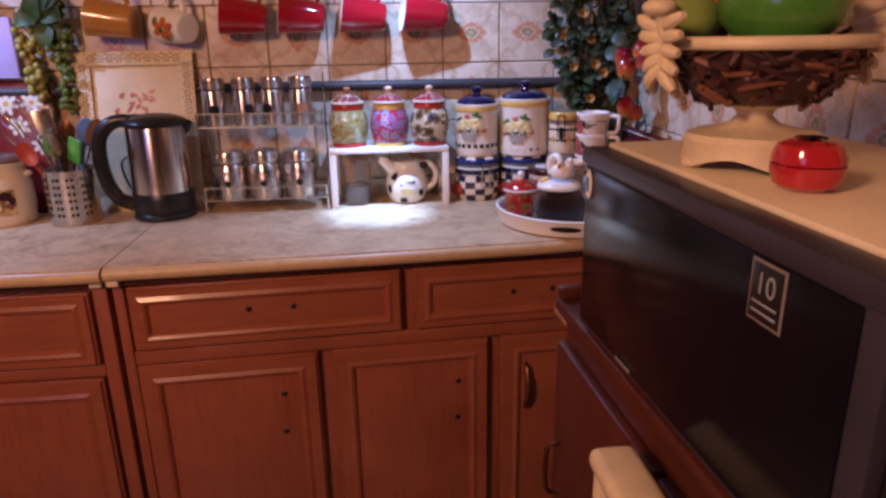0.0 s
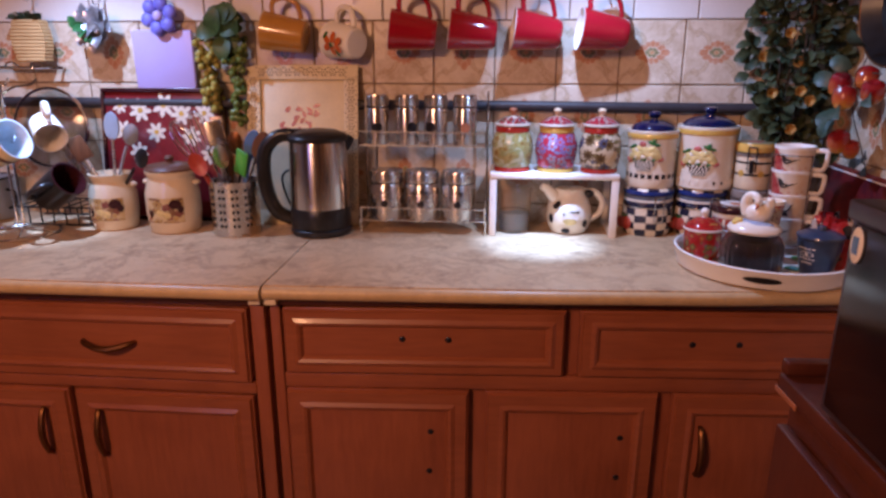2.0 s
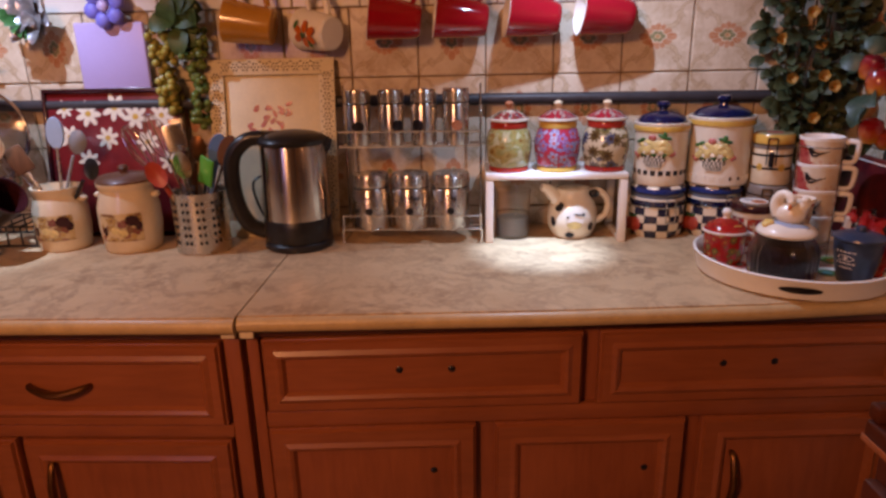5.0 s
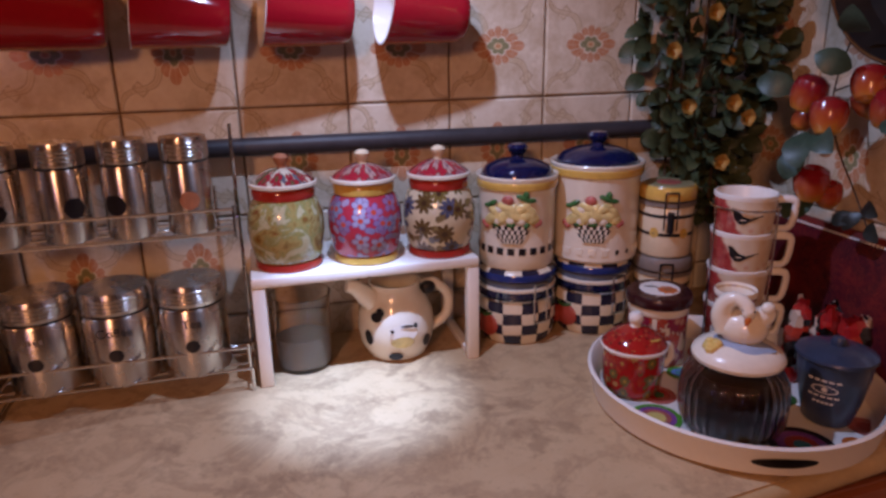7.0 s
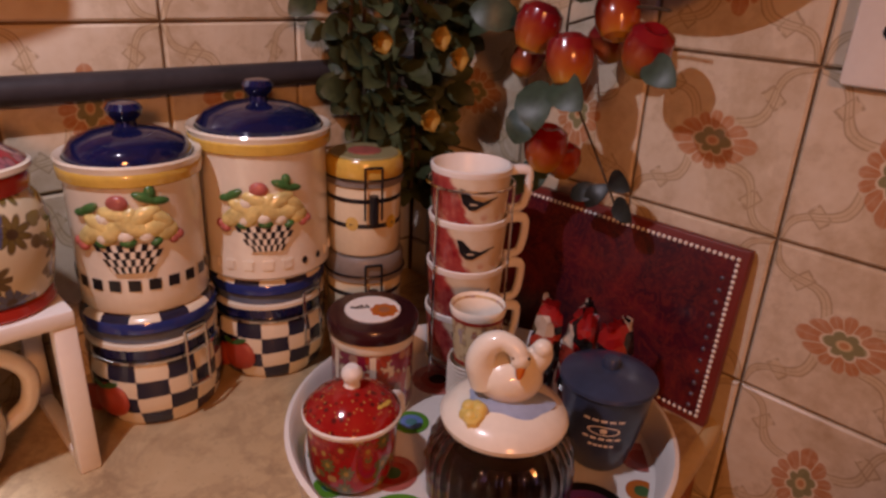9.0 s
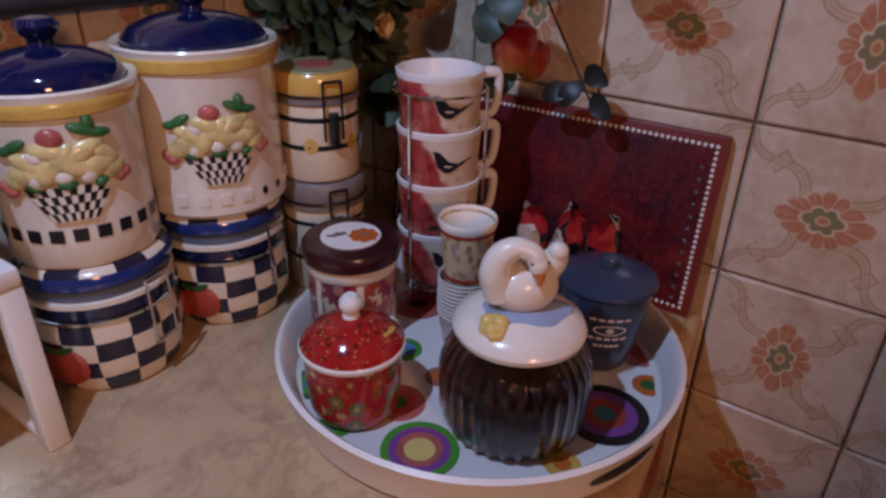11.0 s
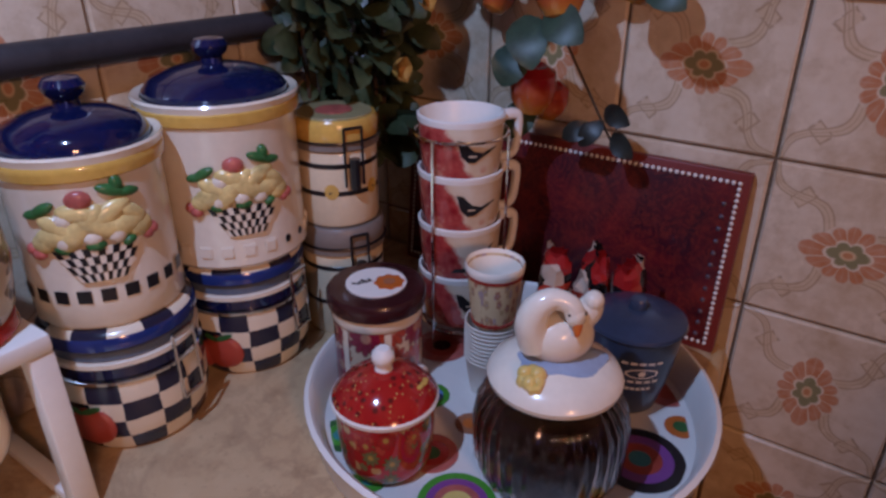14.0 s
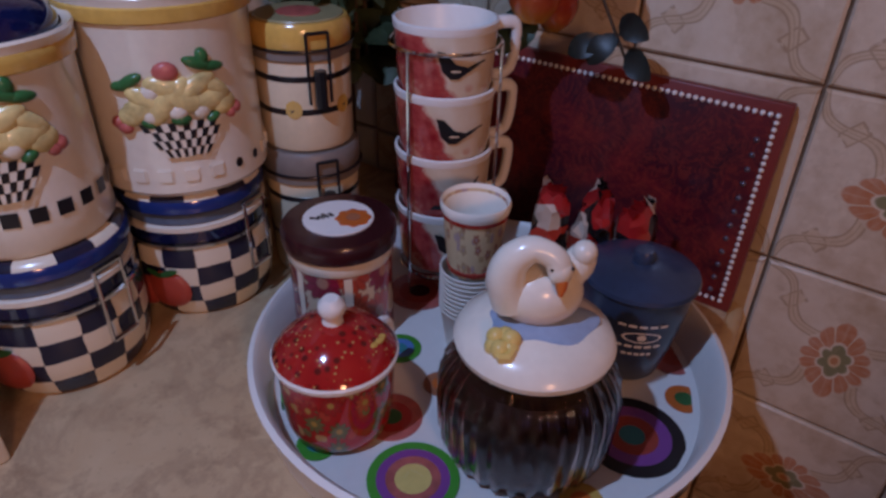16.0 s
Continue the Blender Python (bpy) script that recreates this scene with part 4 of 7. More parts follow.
# stack of bird cups in a wire holder
CX, CY = 0.902, 1.790
for i in range(4):
    c = thing("stacking_cup", (CX, CY, TOP + 0.028 + i * 0.051), "white stacking cup printed with red flowers and birds", "cup", "stack of bird cups")
    h = 0.058
    body = part("body", lathe([(0, 0), (0.0325, 0), (0.0350, 0.0025), (0.0366, 0.008), (0.0385, 0.030), (0.0400, 0.0525)], 40), CUP_PRINT, c)
    part("rim", lathe([(0.0400, 0.0522), (0.0406, 0.0540), (0.0407, h), (0.0385, h + 0.0008), (0.0375, h - 0.001), (0.036, 0.03), (0.028, 0.006), (0, 0.006)], 40), WHITE, c, "plain white rim and inside")
    a = radians(-28)
    d = Vector((math.cos(a), math.sin(a), 0))
    pts = smoothed([d * 0.0385 + Vector((0, 0, 0.0495)), d * 0.056 + Vector((0, 0, 0.0500)), d * 0.0625 + Vector((0, 0, 0.0440)), d * 0.0605 + Vector((0, 0, 0.0200)), d * 0.054 + Vector((0, 0, 0.0100)), d * 0.036 + Vector((0, 0, 0.0095))], 5)
    part("handle", tube(pts, 0.0046, 10, flat=1.25), WHITE, c)
    bird = [[(-0.012, 0.043), (-0.006, 0.042), (0.002, 0.033), (0.012, 0.030), (0.022, 0.0315), (0.012, 0.027), (0.004, 0.022), (-0.002, 0.022), (-0.008, 0.028)], [(0.012, 0.0295), (0.026, 0.033), (0.026, 0.0345), (0.012, 0.031)]]
    if i == 1:
        bird = [[(-0.012, 0.018), (0.0, 0.020), (0.026, 0.042), (0.014, 0.022), (0.018, 0.014), (0.004, 0.013)], [(-0.016, 0.014), (-0.012, 0.019), (0.0, 0.015)]]
    part("bird_print", wrapped(bird, lambda z: 0.0362 + 0.072 * max(z - 0.006, 0), 226, 0.0016), INK, body, "black bird silhouette")
holder = thing("cup_holder", (CX, CY, TOP + 0.0), "chrome wire holder round the stacked cups", "cup holder")
part("base_ring", tube([(0.036 * math.cos(a), 0.036 * math.sin(a), 0.024) for a in [2 * math.pi * i / 32 for i in range(32)]], 0.0022, 6, True), CHROME, holder)
part("top_ring", tube([(0.0435 * math.cos(a), 0.0435 * math.sin(a), 0.222) for a in [2 * math.pi * i / 32 for i in range(32)]], 0.0014, 6, True), CHROME, holder)
for deg in (178, 298, 60):
    a = radians(deg)
    part("upright", tube([(0.044 * math.cos(a), 0.044 * math.sin(a), 0.0), (0.044 * math.cos(a), 0.044 * math.sin(a), 0.222)], 0.0014, 6), CHROME, holder)

# round tray with coloured discs
TX, TY, TR = 0.822, 1.686, 0.173
tray = thing("round_tray", (TX, TY, TOP), "white round plastic tray printed with coloured circles", "tray")
prof = [(0, 0), (TR - 0.016, 0), (TR - 0.006, 0.004), (TR, 0.034), (TR + 0.002, 0.038), (TR - 0.002, 0.040), (TR - 0.006, 0.036), (TR - 0.013, 0.008), (TR - 0.02, 0.005), (0, 0.005)]
part("body", lathe(prof, 72), WHITE, tray)
rings = ((-0.118, -0.025, 0.030, (SUNNY, SUNNY, PINK, PURPLE, LIME)), (0.004, -0.121, 0.036, (TEAL, REDSIL, PURPLE, INK)), (0.061, -0.137, 0.014, (GREEN, ORANGE)), (0.100, -0.112, 0.020, (REDSIL, PINK)), (-0.086, 0.021, 0.022, (GREEN, RED_BAND, PINK)), (-0.038, 0.014, 0.013, (ORANGE, CLAY)), (-0.026, 0.064, 0.017, (TEAL, BLUEPL, LIME)), (-0.112, 0.096, 0.020, (TEAL, LIME, GREEN)), (-0.078, 0.136, 0.014, (YELLOW, SUNNY)), (-0.066, -0.118, 0.014, (ORANGE, YELLOW)), (0.045, 0.101, 0.028, (MAROON, REDSIL, PINK)), (-0.030, 0.126, 0.018, (GREEN, LIME, YELLOW)), (-0.136, 0.044, 0.014, (TEAL, LIME)), (0.126, -0.040, 0.017, (REDSIL, PINK)), (0.10, 0.04, 0.022, (YELLOW, LIME)), (0.055, -0.03, 0.018, (TEAL, GREEN)))
for x, y, r, mats in rings:
    for k, mt in enumerate(mats):
        rr = r * (k + 1) / len(mats)
        r0 = r * k / len(mats)
        pr = [(rr, 0.0053), (rr, 0.0060 + 0.0001 * k), (r0, 0.0060 + 0.0001 * k)] if r0 else [(rr, 0.0053), (rr, 0.006), (0, 0.006)]
        part("printed_circle", lathe(pr, 28, m=pose(x, y, 0)), mt, tray)
for deg in (251, 71):
    pts = []
    for u, v in oval(0, 0.021, 0.034, 0.0065, 20):
        pts.append((u, v))
    part("grip_hole", wrapped([pts[i:i + 2] + [(pts[-(i + 2)][0], pts[-(i + 2)][1]), (pts[-(i + 1)][0], pts[-(i + 1)][1])] for i in range(0, 9)], lambda z: TR - 0.006 + (z - 0.004) * 0.2, deg, 0.0012), INK, tray, "dark grip slot")

# lidded red cup
cup = thing("lidded_mug", (0.713, 1.734, TOP + 0.006), "red flowered porcelain mug with a domed lid", "mug")
part("body", lathe([(0, 0), (0.031, 0), (0.0345, 0.004), (0.0365, 0.012), (0.0380, 0.035), (0.0386, 0.060), (0.0365, 0.061), (0.035, 0.058), (0, 0.056)], 44), FLORAL_RED, cup)
lid = part("lid", lathe([(0.0395, 0.0605), (0.0412, 0.063), (0.0400, 0.0655), (0.032, 0.075), (0.017, 0.084), (0.006, 0.087), (0, 0.087)], 44), SPECKLE, cup)
part("lid_rim", lathe([(0.0380, 0.0595), (0.0412, 0.0605), (0.0418, 0.0635), (0.0405, 0.0652)], 44), WHITE, lid)
part("knob", lathe([(0.007, 0.0865), (0.0058, 0.090), (0.009, 0.096), (0.0085, 0.101), (0.005, 0.105), (0, 0.1055)], 20), WHITE, lid)
d = Vector((math.cos(radians(6)), math.sin(radians(6)), 0))
part("handle", tube(smoothed([d * 0.036 + Vector((0, 0, 0.052)), d * 0.056 + Vector((0, 0, 0.050)), d * 0.059 + Vector((0, 0, 0.030)), d * 0.036 + Vector((0, 0, 0.014))], 6), 0.004, 8), WHITE, cup)
pet = bmesh.new()
for k in range(10):
    a = 2 * math.pi * k / 10
    ball((-0.002 + 0.009 * math.cos(a) + 0.012, -0.022 + 0.006 * math.sin(a), 0.0765 - 0.0022 * math.sin(a) - 0.002), (0.0035, 0.0028, 0.0012), pet, 8, 5)
part("gold_flower", pet, YELLOW, lid)

# printed tin
tin = thing("tin_box", (0.792, 1.806, TOP + 0.006), "round flowered tin with a dark maroon lid", "tin")
part("body", lathe([(0, 0), (0.039, 0), (0.040, 0.002), (0.040, 0.080), (0.038, 0.082), (0, 0.082)], 40), TIN_PRINT, tin)
part("cream_band", lathe([(0.0404, 0.073), (0.0411, 0.074), (0.0411, 0.083), (0.0404, 0.084)], 40), IVORY, tin)
part("cream_stripe", wrapped([[(-0.003, 0.006), (0.003, 0.006), (0.003, 0.072), (-0.003, 0.072)], [(-0.042, 0.006), (-0.036, 0.006), (-0.036, 0.072), (-0.042, 0.072)]], 0.040, 232, 0.0007), IVORY, tin)
lid = part("lid", lathe([(0.0405, 0.083), (0.0436, 0.085), (0.0442, 0.089), (0.0442, 0.097), (0.042, 0.100), (0.027, 0.101), (0, 0.101)], 44), MAROON, tin)
part("lid_label", lathe([(0.027, 0.1012), (0.0268, 0.1022), (0, 0.1022)], 32), WHITE, lid, "round white lid label")
part("label_flower", lathe([(0.013, 0.1023), (0.0128, 0.1029), (0.005, 0.1032), (0, 0.1026)], 40, m=pose(0.006, -0.010, 0), flute=8, depth=0.08), ORANGE, lid)
part("flower_ring", lathe([(0.0055, 0.1028), (0.0055, 0.1035), (0.0, 0.1036)], 20, m=pose(0.006, -0.010, 0)), CLAY, lid)
for k in range(4):
    part("label_mark", box(-0.0012, 0.0012, -0.004, 0.004 - 0.002 * (k % 2), 0.1020, 0.1026, 0), INK, lid, m=pose(-0.013 + 0.004 * k, 0.012 - 0.0015 * k, 0, 0, 0, 30 - 14 * k))

# paper cups
for i in range(10):
    c = thing("paper_cup", (0.839, 1.713, TOP + 0.006 + i * 0.0040), "small white paper cup in a nested stack", "paper cup", "nested paper cups")
    part("body", lathe([(0, 0.001), (0.0185, 0.001), (0.0190, 0), (0.0240, 0.0345), (0.0247, 0.0352), (0.0251, 0.0366), (0.0246, 0.0378), (0.0232, 0.0365), (0.0182, 0.003), (0, 0.003)], 32), PAPER, c)
c = thing("paper_cup", (0.839, 1.713, TOP + 0.0775), "printed brown and cream paper cup on top of the stack", "paper cup", "nested paper cups")
body = part("body", lathe([(0, 0.001), (0.0182, 0.001), (0.0187, 0), (0.0243, 0.054), (0.0232, 0.055), (0.0178, 0.004), (0, 0.004)], 36), KRAFT, c)
part("rim", lathe([(0.0240, 0.049), (0.0252, 0.052), (0.0258, 0.056), (0.0248, 0.0585), (0.0236, 0.056), (0.0215, 0.045), (0.0168, 0.006), (0, 0.006)], 36), PAPER, body)
for z0, r0 in ((0.002, 0.0190), (0.0465, 0.0236)):
    part("stripe", lathe([(r0 - 0.0004, z0), (r0 + 0.0008, z0 + 0.0005), (r0 + 0.0010, z0 + 0.0035), (r0, z0 + 0.004)], 36), RED_BAND, body)

# ribbed jar of tea with swan lid
jar = thing("tea_jar", (0.777, 1.624, TOP + 0.006), "ribbed glass jar of dark tea with a swan lid", "jar")
part("glass", lathe([(0, 0), (0.046, 0), (0.053, 0.005), (0.0575, 0.018), (0.0585, 0.048), (0.0565, 0.062), (0.0500, 0.074), (0.0435, 0.080), (0.0445, 0.088), (0.042, 0.088), (0.0410, 0.079), (0.0475, 0.072), (0.0540, 0.060), (0.0555, 0.046), (0.0545, 0.02), (0.050, 0.007), (0, 0.005)], 180, flute=30, depth=0.022), SMOKE, jar, "ribbed smoky glass")
part("tea_leaves", lathe([(0, 0.0075), (0.047, 0.0085), (0.0520, 0.022), (0.0530, 0.046), (0.0510, 0.060), (0.044, 0.070), (0.02, 0.074), (0, 0.072)], 48), TEA, jar, "dark loose tea")
lid = part("lid", lathe([(0, 0.086), (0.044, 0.085), (0.0490, 0.087), (0.0500, 0.091), (0.0470, 0.097), (0.036, 0.1035), (0.018, 0.107), (0, 0.1075)], 48), PORCELAIN, jar, "white glazed lid with painted blue water")
SWAN = pose(0.002, 0.002, -0.004, 0, 0, -46) @ Matrix.Diagonal((1.08, 1.08, 1.08, 1))
part("painted_water", lathe([(0.0270, 0.0985), (0.0270, 0.1000), (0.020, 0.1030), (0.010, 0.1046), (0, 0.1048)], 40, m=SWAN @ pose(0.002, -0.006, 0.0) @ Matrix.Diagonal((1.18, 0.86, 1, 1)), flute=5, depth=0.06), WATER_BLUE, lid)
sw = bmesh.new()
ball((0.001, 0.0, 0.1165), (0.0245, 0.0195, 0.0190), sw, 24, 16)
ball((0.013, 0.004, 0.124), (0.0150, 0.0135, 0.0120), sw, 16, 12, Euler((0, -0.5, 0)))
ball((0.0205, 0.000, 0.1330), (0.0095, 0.0085, 0.0135), sw, 14, 10, Euler((0, 0.35, 0)))
ball((0.0225, -0.002, 0.1415), (0.0072, 0.0070, 0.0072), sw, 12, 8)
neck = smoothed([(-0.014, -0.002, 0.114), (-0.0195, -0.004, 0.129), (-0.0165, -0.006, 0.1425), (-0.0070, -0.008, 0.1490), (0.0030, -0.011, 0.1455), (0.0065, -0.013, 0.1385)], 6)
tube(neck, [0.0130 - 0.0062 * min(1, i / 20) for i in range(len(neck))], 14, bm=sw)
ball((0.0065, -0.0135, 0.1385), (0.0068, 0.0066, 0.0076), sw, 14, 10)
swan = part("swan_knob", sw, PORCELAIN, lid, "white porcelain swan figure", m=SWAN, smooth=80)
part("beak", lathe([(0.0035, 0), (0.0030, 0.004), (0.0012, 0.008), (0, 0.0085)], 12, m=pose(0.0070, -0.0165, 0.1340, 150, 10, 0)), ORANGE, swan)
for sx in (-1, 1):
    part("eye", ball((0.0065 + 0.0052 * sx, -0.0165, 0.1415), 0.0013, None, 8, 6), INK, swan)
for k in range(6):
    a = k * math.pi / 3 + 0.3
    part("yellow_petal", ball((0.0055 * math.cos(a), 0.0055 * math.sin(a), 0.004 + 0.002 * (k % 2)), (0.0060, 0.0058, 0.0054), None, 12, 8, Euler((0, 0.5, a))), SUNNY, lid, m=pose(-0.031, 0.003, 0.1000, 0, -22, 0))
part("yellow_heart", lathe([(0.0070, 0.002), (0.0062, 0.008), (0.0040, 0.0095), (0.0022, 0.0075), (0, 0.0070)], 24, m=pose(-0.036, -0.002, 0.0985, 0, -22, 0), flute=6, depth=0.06), SUNNY, lid)
# blue lidded pot with worn white print
pot = thing("lidded_pot", (0.895, 1.604, TOP + 0.006), "slate blue lidded cup with white Arabic print", "cup")
pr = [(0, 0), (0.024, 0), (0.0265, 0.003), (0.033, 0.030), (0.0385, 0.062), (0.0400, 0.080), (0.0380, 0.080), (0, 0.076)]
body = part("body", lathe(pr, 40), BLUEPOT, pot)
lid = part("lid", lathe([(0.0405, 0.080), (0.0430, 0.083), (0.0420, 0.086), (0.031, 0.091), (0.014, 0.0945), (0.0, 0.095)], 40), BLUEPOT, pot)
part("knob", lathe([(0.008, 0.0945), (0.0085, 0.099), (0.0065, 0.103), (0, 0.104)], 16), BLUEPOT, lid)
prad = lambda z: 0.0268 + (z - 0.003) * 0.200
bars = []
for z, w in ((0.062, 0.018), (0.041, 0.017), (0.033, 0.011)):
    for k in range(5):
        u = -w + 2 * w * k / 5
        bars.append([(u, z), (u + w * 0.3, z), (u + w * 0.3, z + 0.0026), (u, z + 0.0026)])
part("print_bar", wrapped(bars, prad, 213, 0.0008), WHITE, body, "rows of worn white print")
eye_out = oval(0, 0.052, 0.014, 0.0055, 20)
eye_in = oval(0, 0.052, 0.0120, 0.0042, 20)
part("eye_print", wrapped([[eye_out[i], eye_out[(i + 1) % 20], eye_in[(i + 1) % 20], eye_in[i]] for i in range(20)] + [oval(0, 0.052, 0.0032, 0.0032, 10)], prad, 213, 0.0009), WHITE, body, "white eye drawing")

# crumpled foil packets standing behind the pots
def packet(x, y, w, h, yaw, lean, mat, seed):
    k = thing("foil_packet", (x, y, TOP + 0.006), "crumpled red and black foil sweet packet standing in the tray", "packet", "foil packets")
    k.matrix_world = pose(x, y, TOP + 0.006, lean, 0, yaw)
    rg = random.Random(seed)
    bm = bmesh.new()
    rows = []
    nz, na = 12, 14
    for j in range(nz + 1):
        f = j / nz
        fat = 0.55 + 0.55 * math.sin(math.pi * min(f * 0.85 + 0.1, 1)) - (0.35 if f > 0.93 else 0.0)
        row = []
        for i in range(na):
            an = 2 * math.pi * i / na
            q = rg.uniform(0.80, 1.20)
            row.append(bm.verts.new((w * (0.8 + 0.2 * fat) * q * math.cos(an), 0.75 * w * fat * q * math.sin(an), h * f + rg.uniform(-0.005, 0.005) * (j > 0))))
        rows.append(row)
    for r0, r1 in zip(rows, rows[1:]):
        for i in range(na):
            bm.faces.new((r0[i], r0[(i + 1) % na], r1[(i + 1) % na], r1[i]))
    bm.faces.new(rows[0])
    bm.faces.new(rows[-1])
    part("wrapper", bm, mat, k, smooth=25)
    crimp = bmesh.new()
    n = 9
    lo = [crimp.verts.new((w * (-0.8 + 1.6 * i / n), 0.003 * (-1) ** i, h - 0.004)) for i in range(n + 1)]
    hi = [crimp.verts.new((w * (-0.85 + 1.7 * i / n), 0.004 * (-1) ** i + rg.uniform(-0.003, 0.003), h + rg.uniform(0.004, 0.009))) for i in range(n + 1)]
    for i in range(n):
        crimp.faces.new((lo[i], lo[i + 1], hi[i + 1], hi[i]))
    bmesh.ops.solidify(crimp, geom=crimp.faces[:], thickness=0.0008)
    part("crimped_end", crimp, mat, k, smooth=12)


packet(0.934, 1.664, 0.021, 0.113, 34, 3, FOIL, 1)
packet(0.946, 1.638, 0.020, 0.106, -12, 5, FOIL, 2)
packet(0.926, 1.700, 0.017, 0.104, 70, 3, FOIL, 3)

# studded maroon board leaning on the side wall
board = thing("studded_board", (1.024, 1.752, TOP), "maroon marbled leather board edged with pearl studs", "board")
board.matrix_world = pose(1.022, 1.752, TOP, 0, 6.0, 0)
BW, BH = 0.388, 0.187
part("panel", box(-0.006, 0.006, -BW / 2, BW / 2, 0.0, BH, 0.002), MAROON_EDGE, board)
part("leather_face", box(-0.008, -0.0062, -BW / 2 + 0.010, BW / 2 - 0.010, 0.008, BH - 0.010, 0.0008), VELVET, board)
bm = bmesh.new()
for i in range(64):
    y = -BW / 2 + 0.009 + (BW - 0.018) * i / 63
    for z in (BH - 0.010, 0.010):
        ball((-0.0075, y, z), 0.0022, bm, 6, 4)
for i in range(1, 30):
    z = 0.010 + (BH - 0.020) * i / 30
    for y in (-BW / 2 + 0.009, BW / 2 - 0.009):
        ball((-0.0075, y, z), 0.0022, bm, 6, 4)
tagged(part("pearl_studs", bm, WHITE, board, "row of tiny pearl studs"), kind="stuff")
bm = bmesh.new()
for i in range(12):
    ball((-0.0078, -BW / 2 + 0.019, 0.018 + 0.0125 * i), 0.0024, bm, 8, 5)
tagged(part("rivets", bm, RIVET, board, "row of dull grey rivets"), kind="stuff")

# white shelf riser with three painted jars
S0, S1, SZ = 0.251, 0.556, 0.154
shelf = thing("shelf_riser", (0, 1.882, TOP), "white metal shelf riser holding three painted jars", "shelf")
part("top", box(S0, S1, 0.0, 0.148, SZ - 0.014, SZ, 0.003), WHITE, shelf)
for x0 in (S0, S1 - 0.017):
    for y0 in (0.0, 0.131):
        part("leg", box(x0, x0 + 0.017, y0 + 0.001, y0 + 0.017, 0.0, SZ - 0.0145, 0.002), WHITE, shelf)
    part("foot_rail", box(x0 + 0.002, x0 + 0.015, 0.018, 0.130, 0.0, 0.010, 0.002), WHITE, shelf)


def painted_jar(x, y, mat, band, cap, knob, label):
    j = thing("ginger_jar", (x, y, TOP + SZ), label, "jar", "painted jars")
    r = 0.0505
    part("body", lathe([(0, 0.006), (r * 0.76, 0.006), (r * 0.90, 0.018), (r, 0.050), (r * 0.98, 0.070), (r * 0.86, 0.088), (r * 0.72, 0.097), (0, 0.097)], 44), mat, j)
    part("foot", lathe([(0, 0), (r * 0.84, 0), (r * 0.88, 0.003), (r * 0.86, 0.010), (r * 0.80, 0.011)], 40), band, j)
    part("neck", lathe([(r * 0.74, 0.092), (r * 0.80, 0.094), (r * 0.82, 0.103), (r * 0.78, 0.107), (0, 0.107)], 40), band, j)
    lid = part("lid", lathe([(r * 0.76, 0.107), (r * 0.84, 0.109), (r * 0.85, 0.112), (r * 0.74, 0.118), (r * 0.45, 0.127), (r * 0.2, 0.131), (0, 0.131)], 40), cap, j)
    part("lid_rim", lathe([(r * 0.84, 0.1085), (r * 0.875, 0.110), (r * 0.87, 0.1135), (r * 0.82, 0.1145)], 40), IVORY, lid)
    part("knob", lathe([(0.006, 0.130), (0.0055, 0.135), (0.009, 0.140), (0.010, 0.145), (0.006, 0.149), (0, 0.150)], 20), knob, lid)
    return j


painted_jar(0.303, 1.935, JAR_A, RED_BAND, JAR_CAP, CLAY, "green painted ginger jar with red bands and lid")
painted_jar(0.408, 1.932, JAR_B, YELLOW, JAR_CAP_RED, CREAM, "pink and blue flowered ginger jar with lid")
painted_jar(0.512, 1.930, JAR_C, RED_BAND, JAR_CAP_RED, CREAM, "cream ginger jar painted with brown leaves")

# glass of grey powder and cow jug under the shelf
g = thing("storage_glass", (0.313, 1.942, TOP), "clear glass tumbler half full of grey powder", "glass")
part("glass", lathe([(0, 0), (0.036, 0), (0.038, 0.003), (0.040, 0.10), (0.042, 0.108), (0.040, 0.108), (0.038, 0.10), (0.036, 0.005), (0, 0.005)], 36), GLASS, g)
part("powder", lathe([(0, 0.006), (0.0345, 0.006), (0.0365, 0.048), (0.02, 0.051), (0, 0.050)], 30), GREYFILL, g)
cow = thing("cow_jug", (0.448, 1.948, TOP), "white cow-shaped ceramic jug with black spots", "jug")
crad = lambda z: 0.056 * math.sqrt(max(1 - ((z - 0.048) / 0.075) ** 2, 0.15))
body = part("body", lathe([(0, 0), (0.040, 0), (0.045, 0.004), (0.053, 0.024), (0.056, 0.045), (0.053, 0.068), (0.044, 0.088), (0.037, 0.100), (0.038, 0.110), (0.034, 0.110), (0.033, 0.100), (0.036, 0.08), (0, 0.03)], 44), IVORY, cow)
part("spout", tube(smoothed([(-0.030, -0.010, 0.082), (-0.046, -0.016, 0.098), (-0.060, -0.020, 0.112), (-0.072, -0.022, 0.116)], 5), [0.018, 0.0175, 0.017, 0.016, 0.015, 0.0145, 0.0135, 0.013, 0.012, 0.0115, 0.011, 0.0105, 0.010, 0.0095, 0.009, 0.008], 12), IVORY, cow)
part("handle", tube(smoothed([(0.034, -0.004, 0.098), (0.058, -0.006, 0.102), (0.078, -0.006, 0.080), (0.074, -0.006, 0.050), (0.050, -0.004, 0.032)], 6), 0.0075, 12), IVORY, cow)
part("spot", ball((0.046, -0.012, 0.098), (0.012, 0.010, 0.010)), INK, cow)


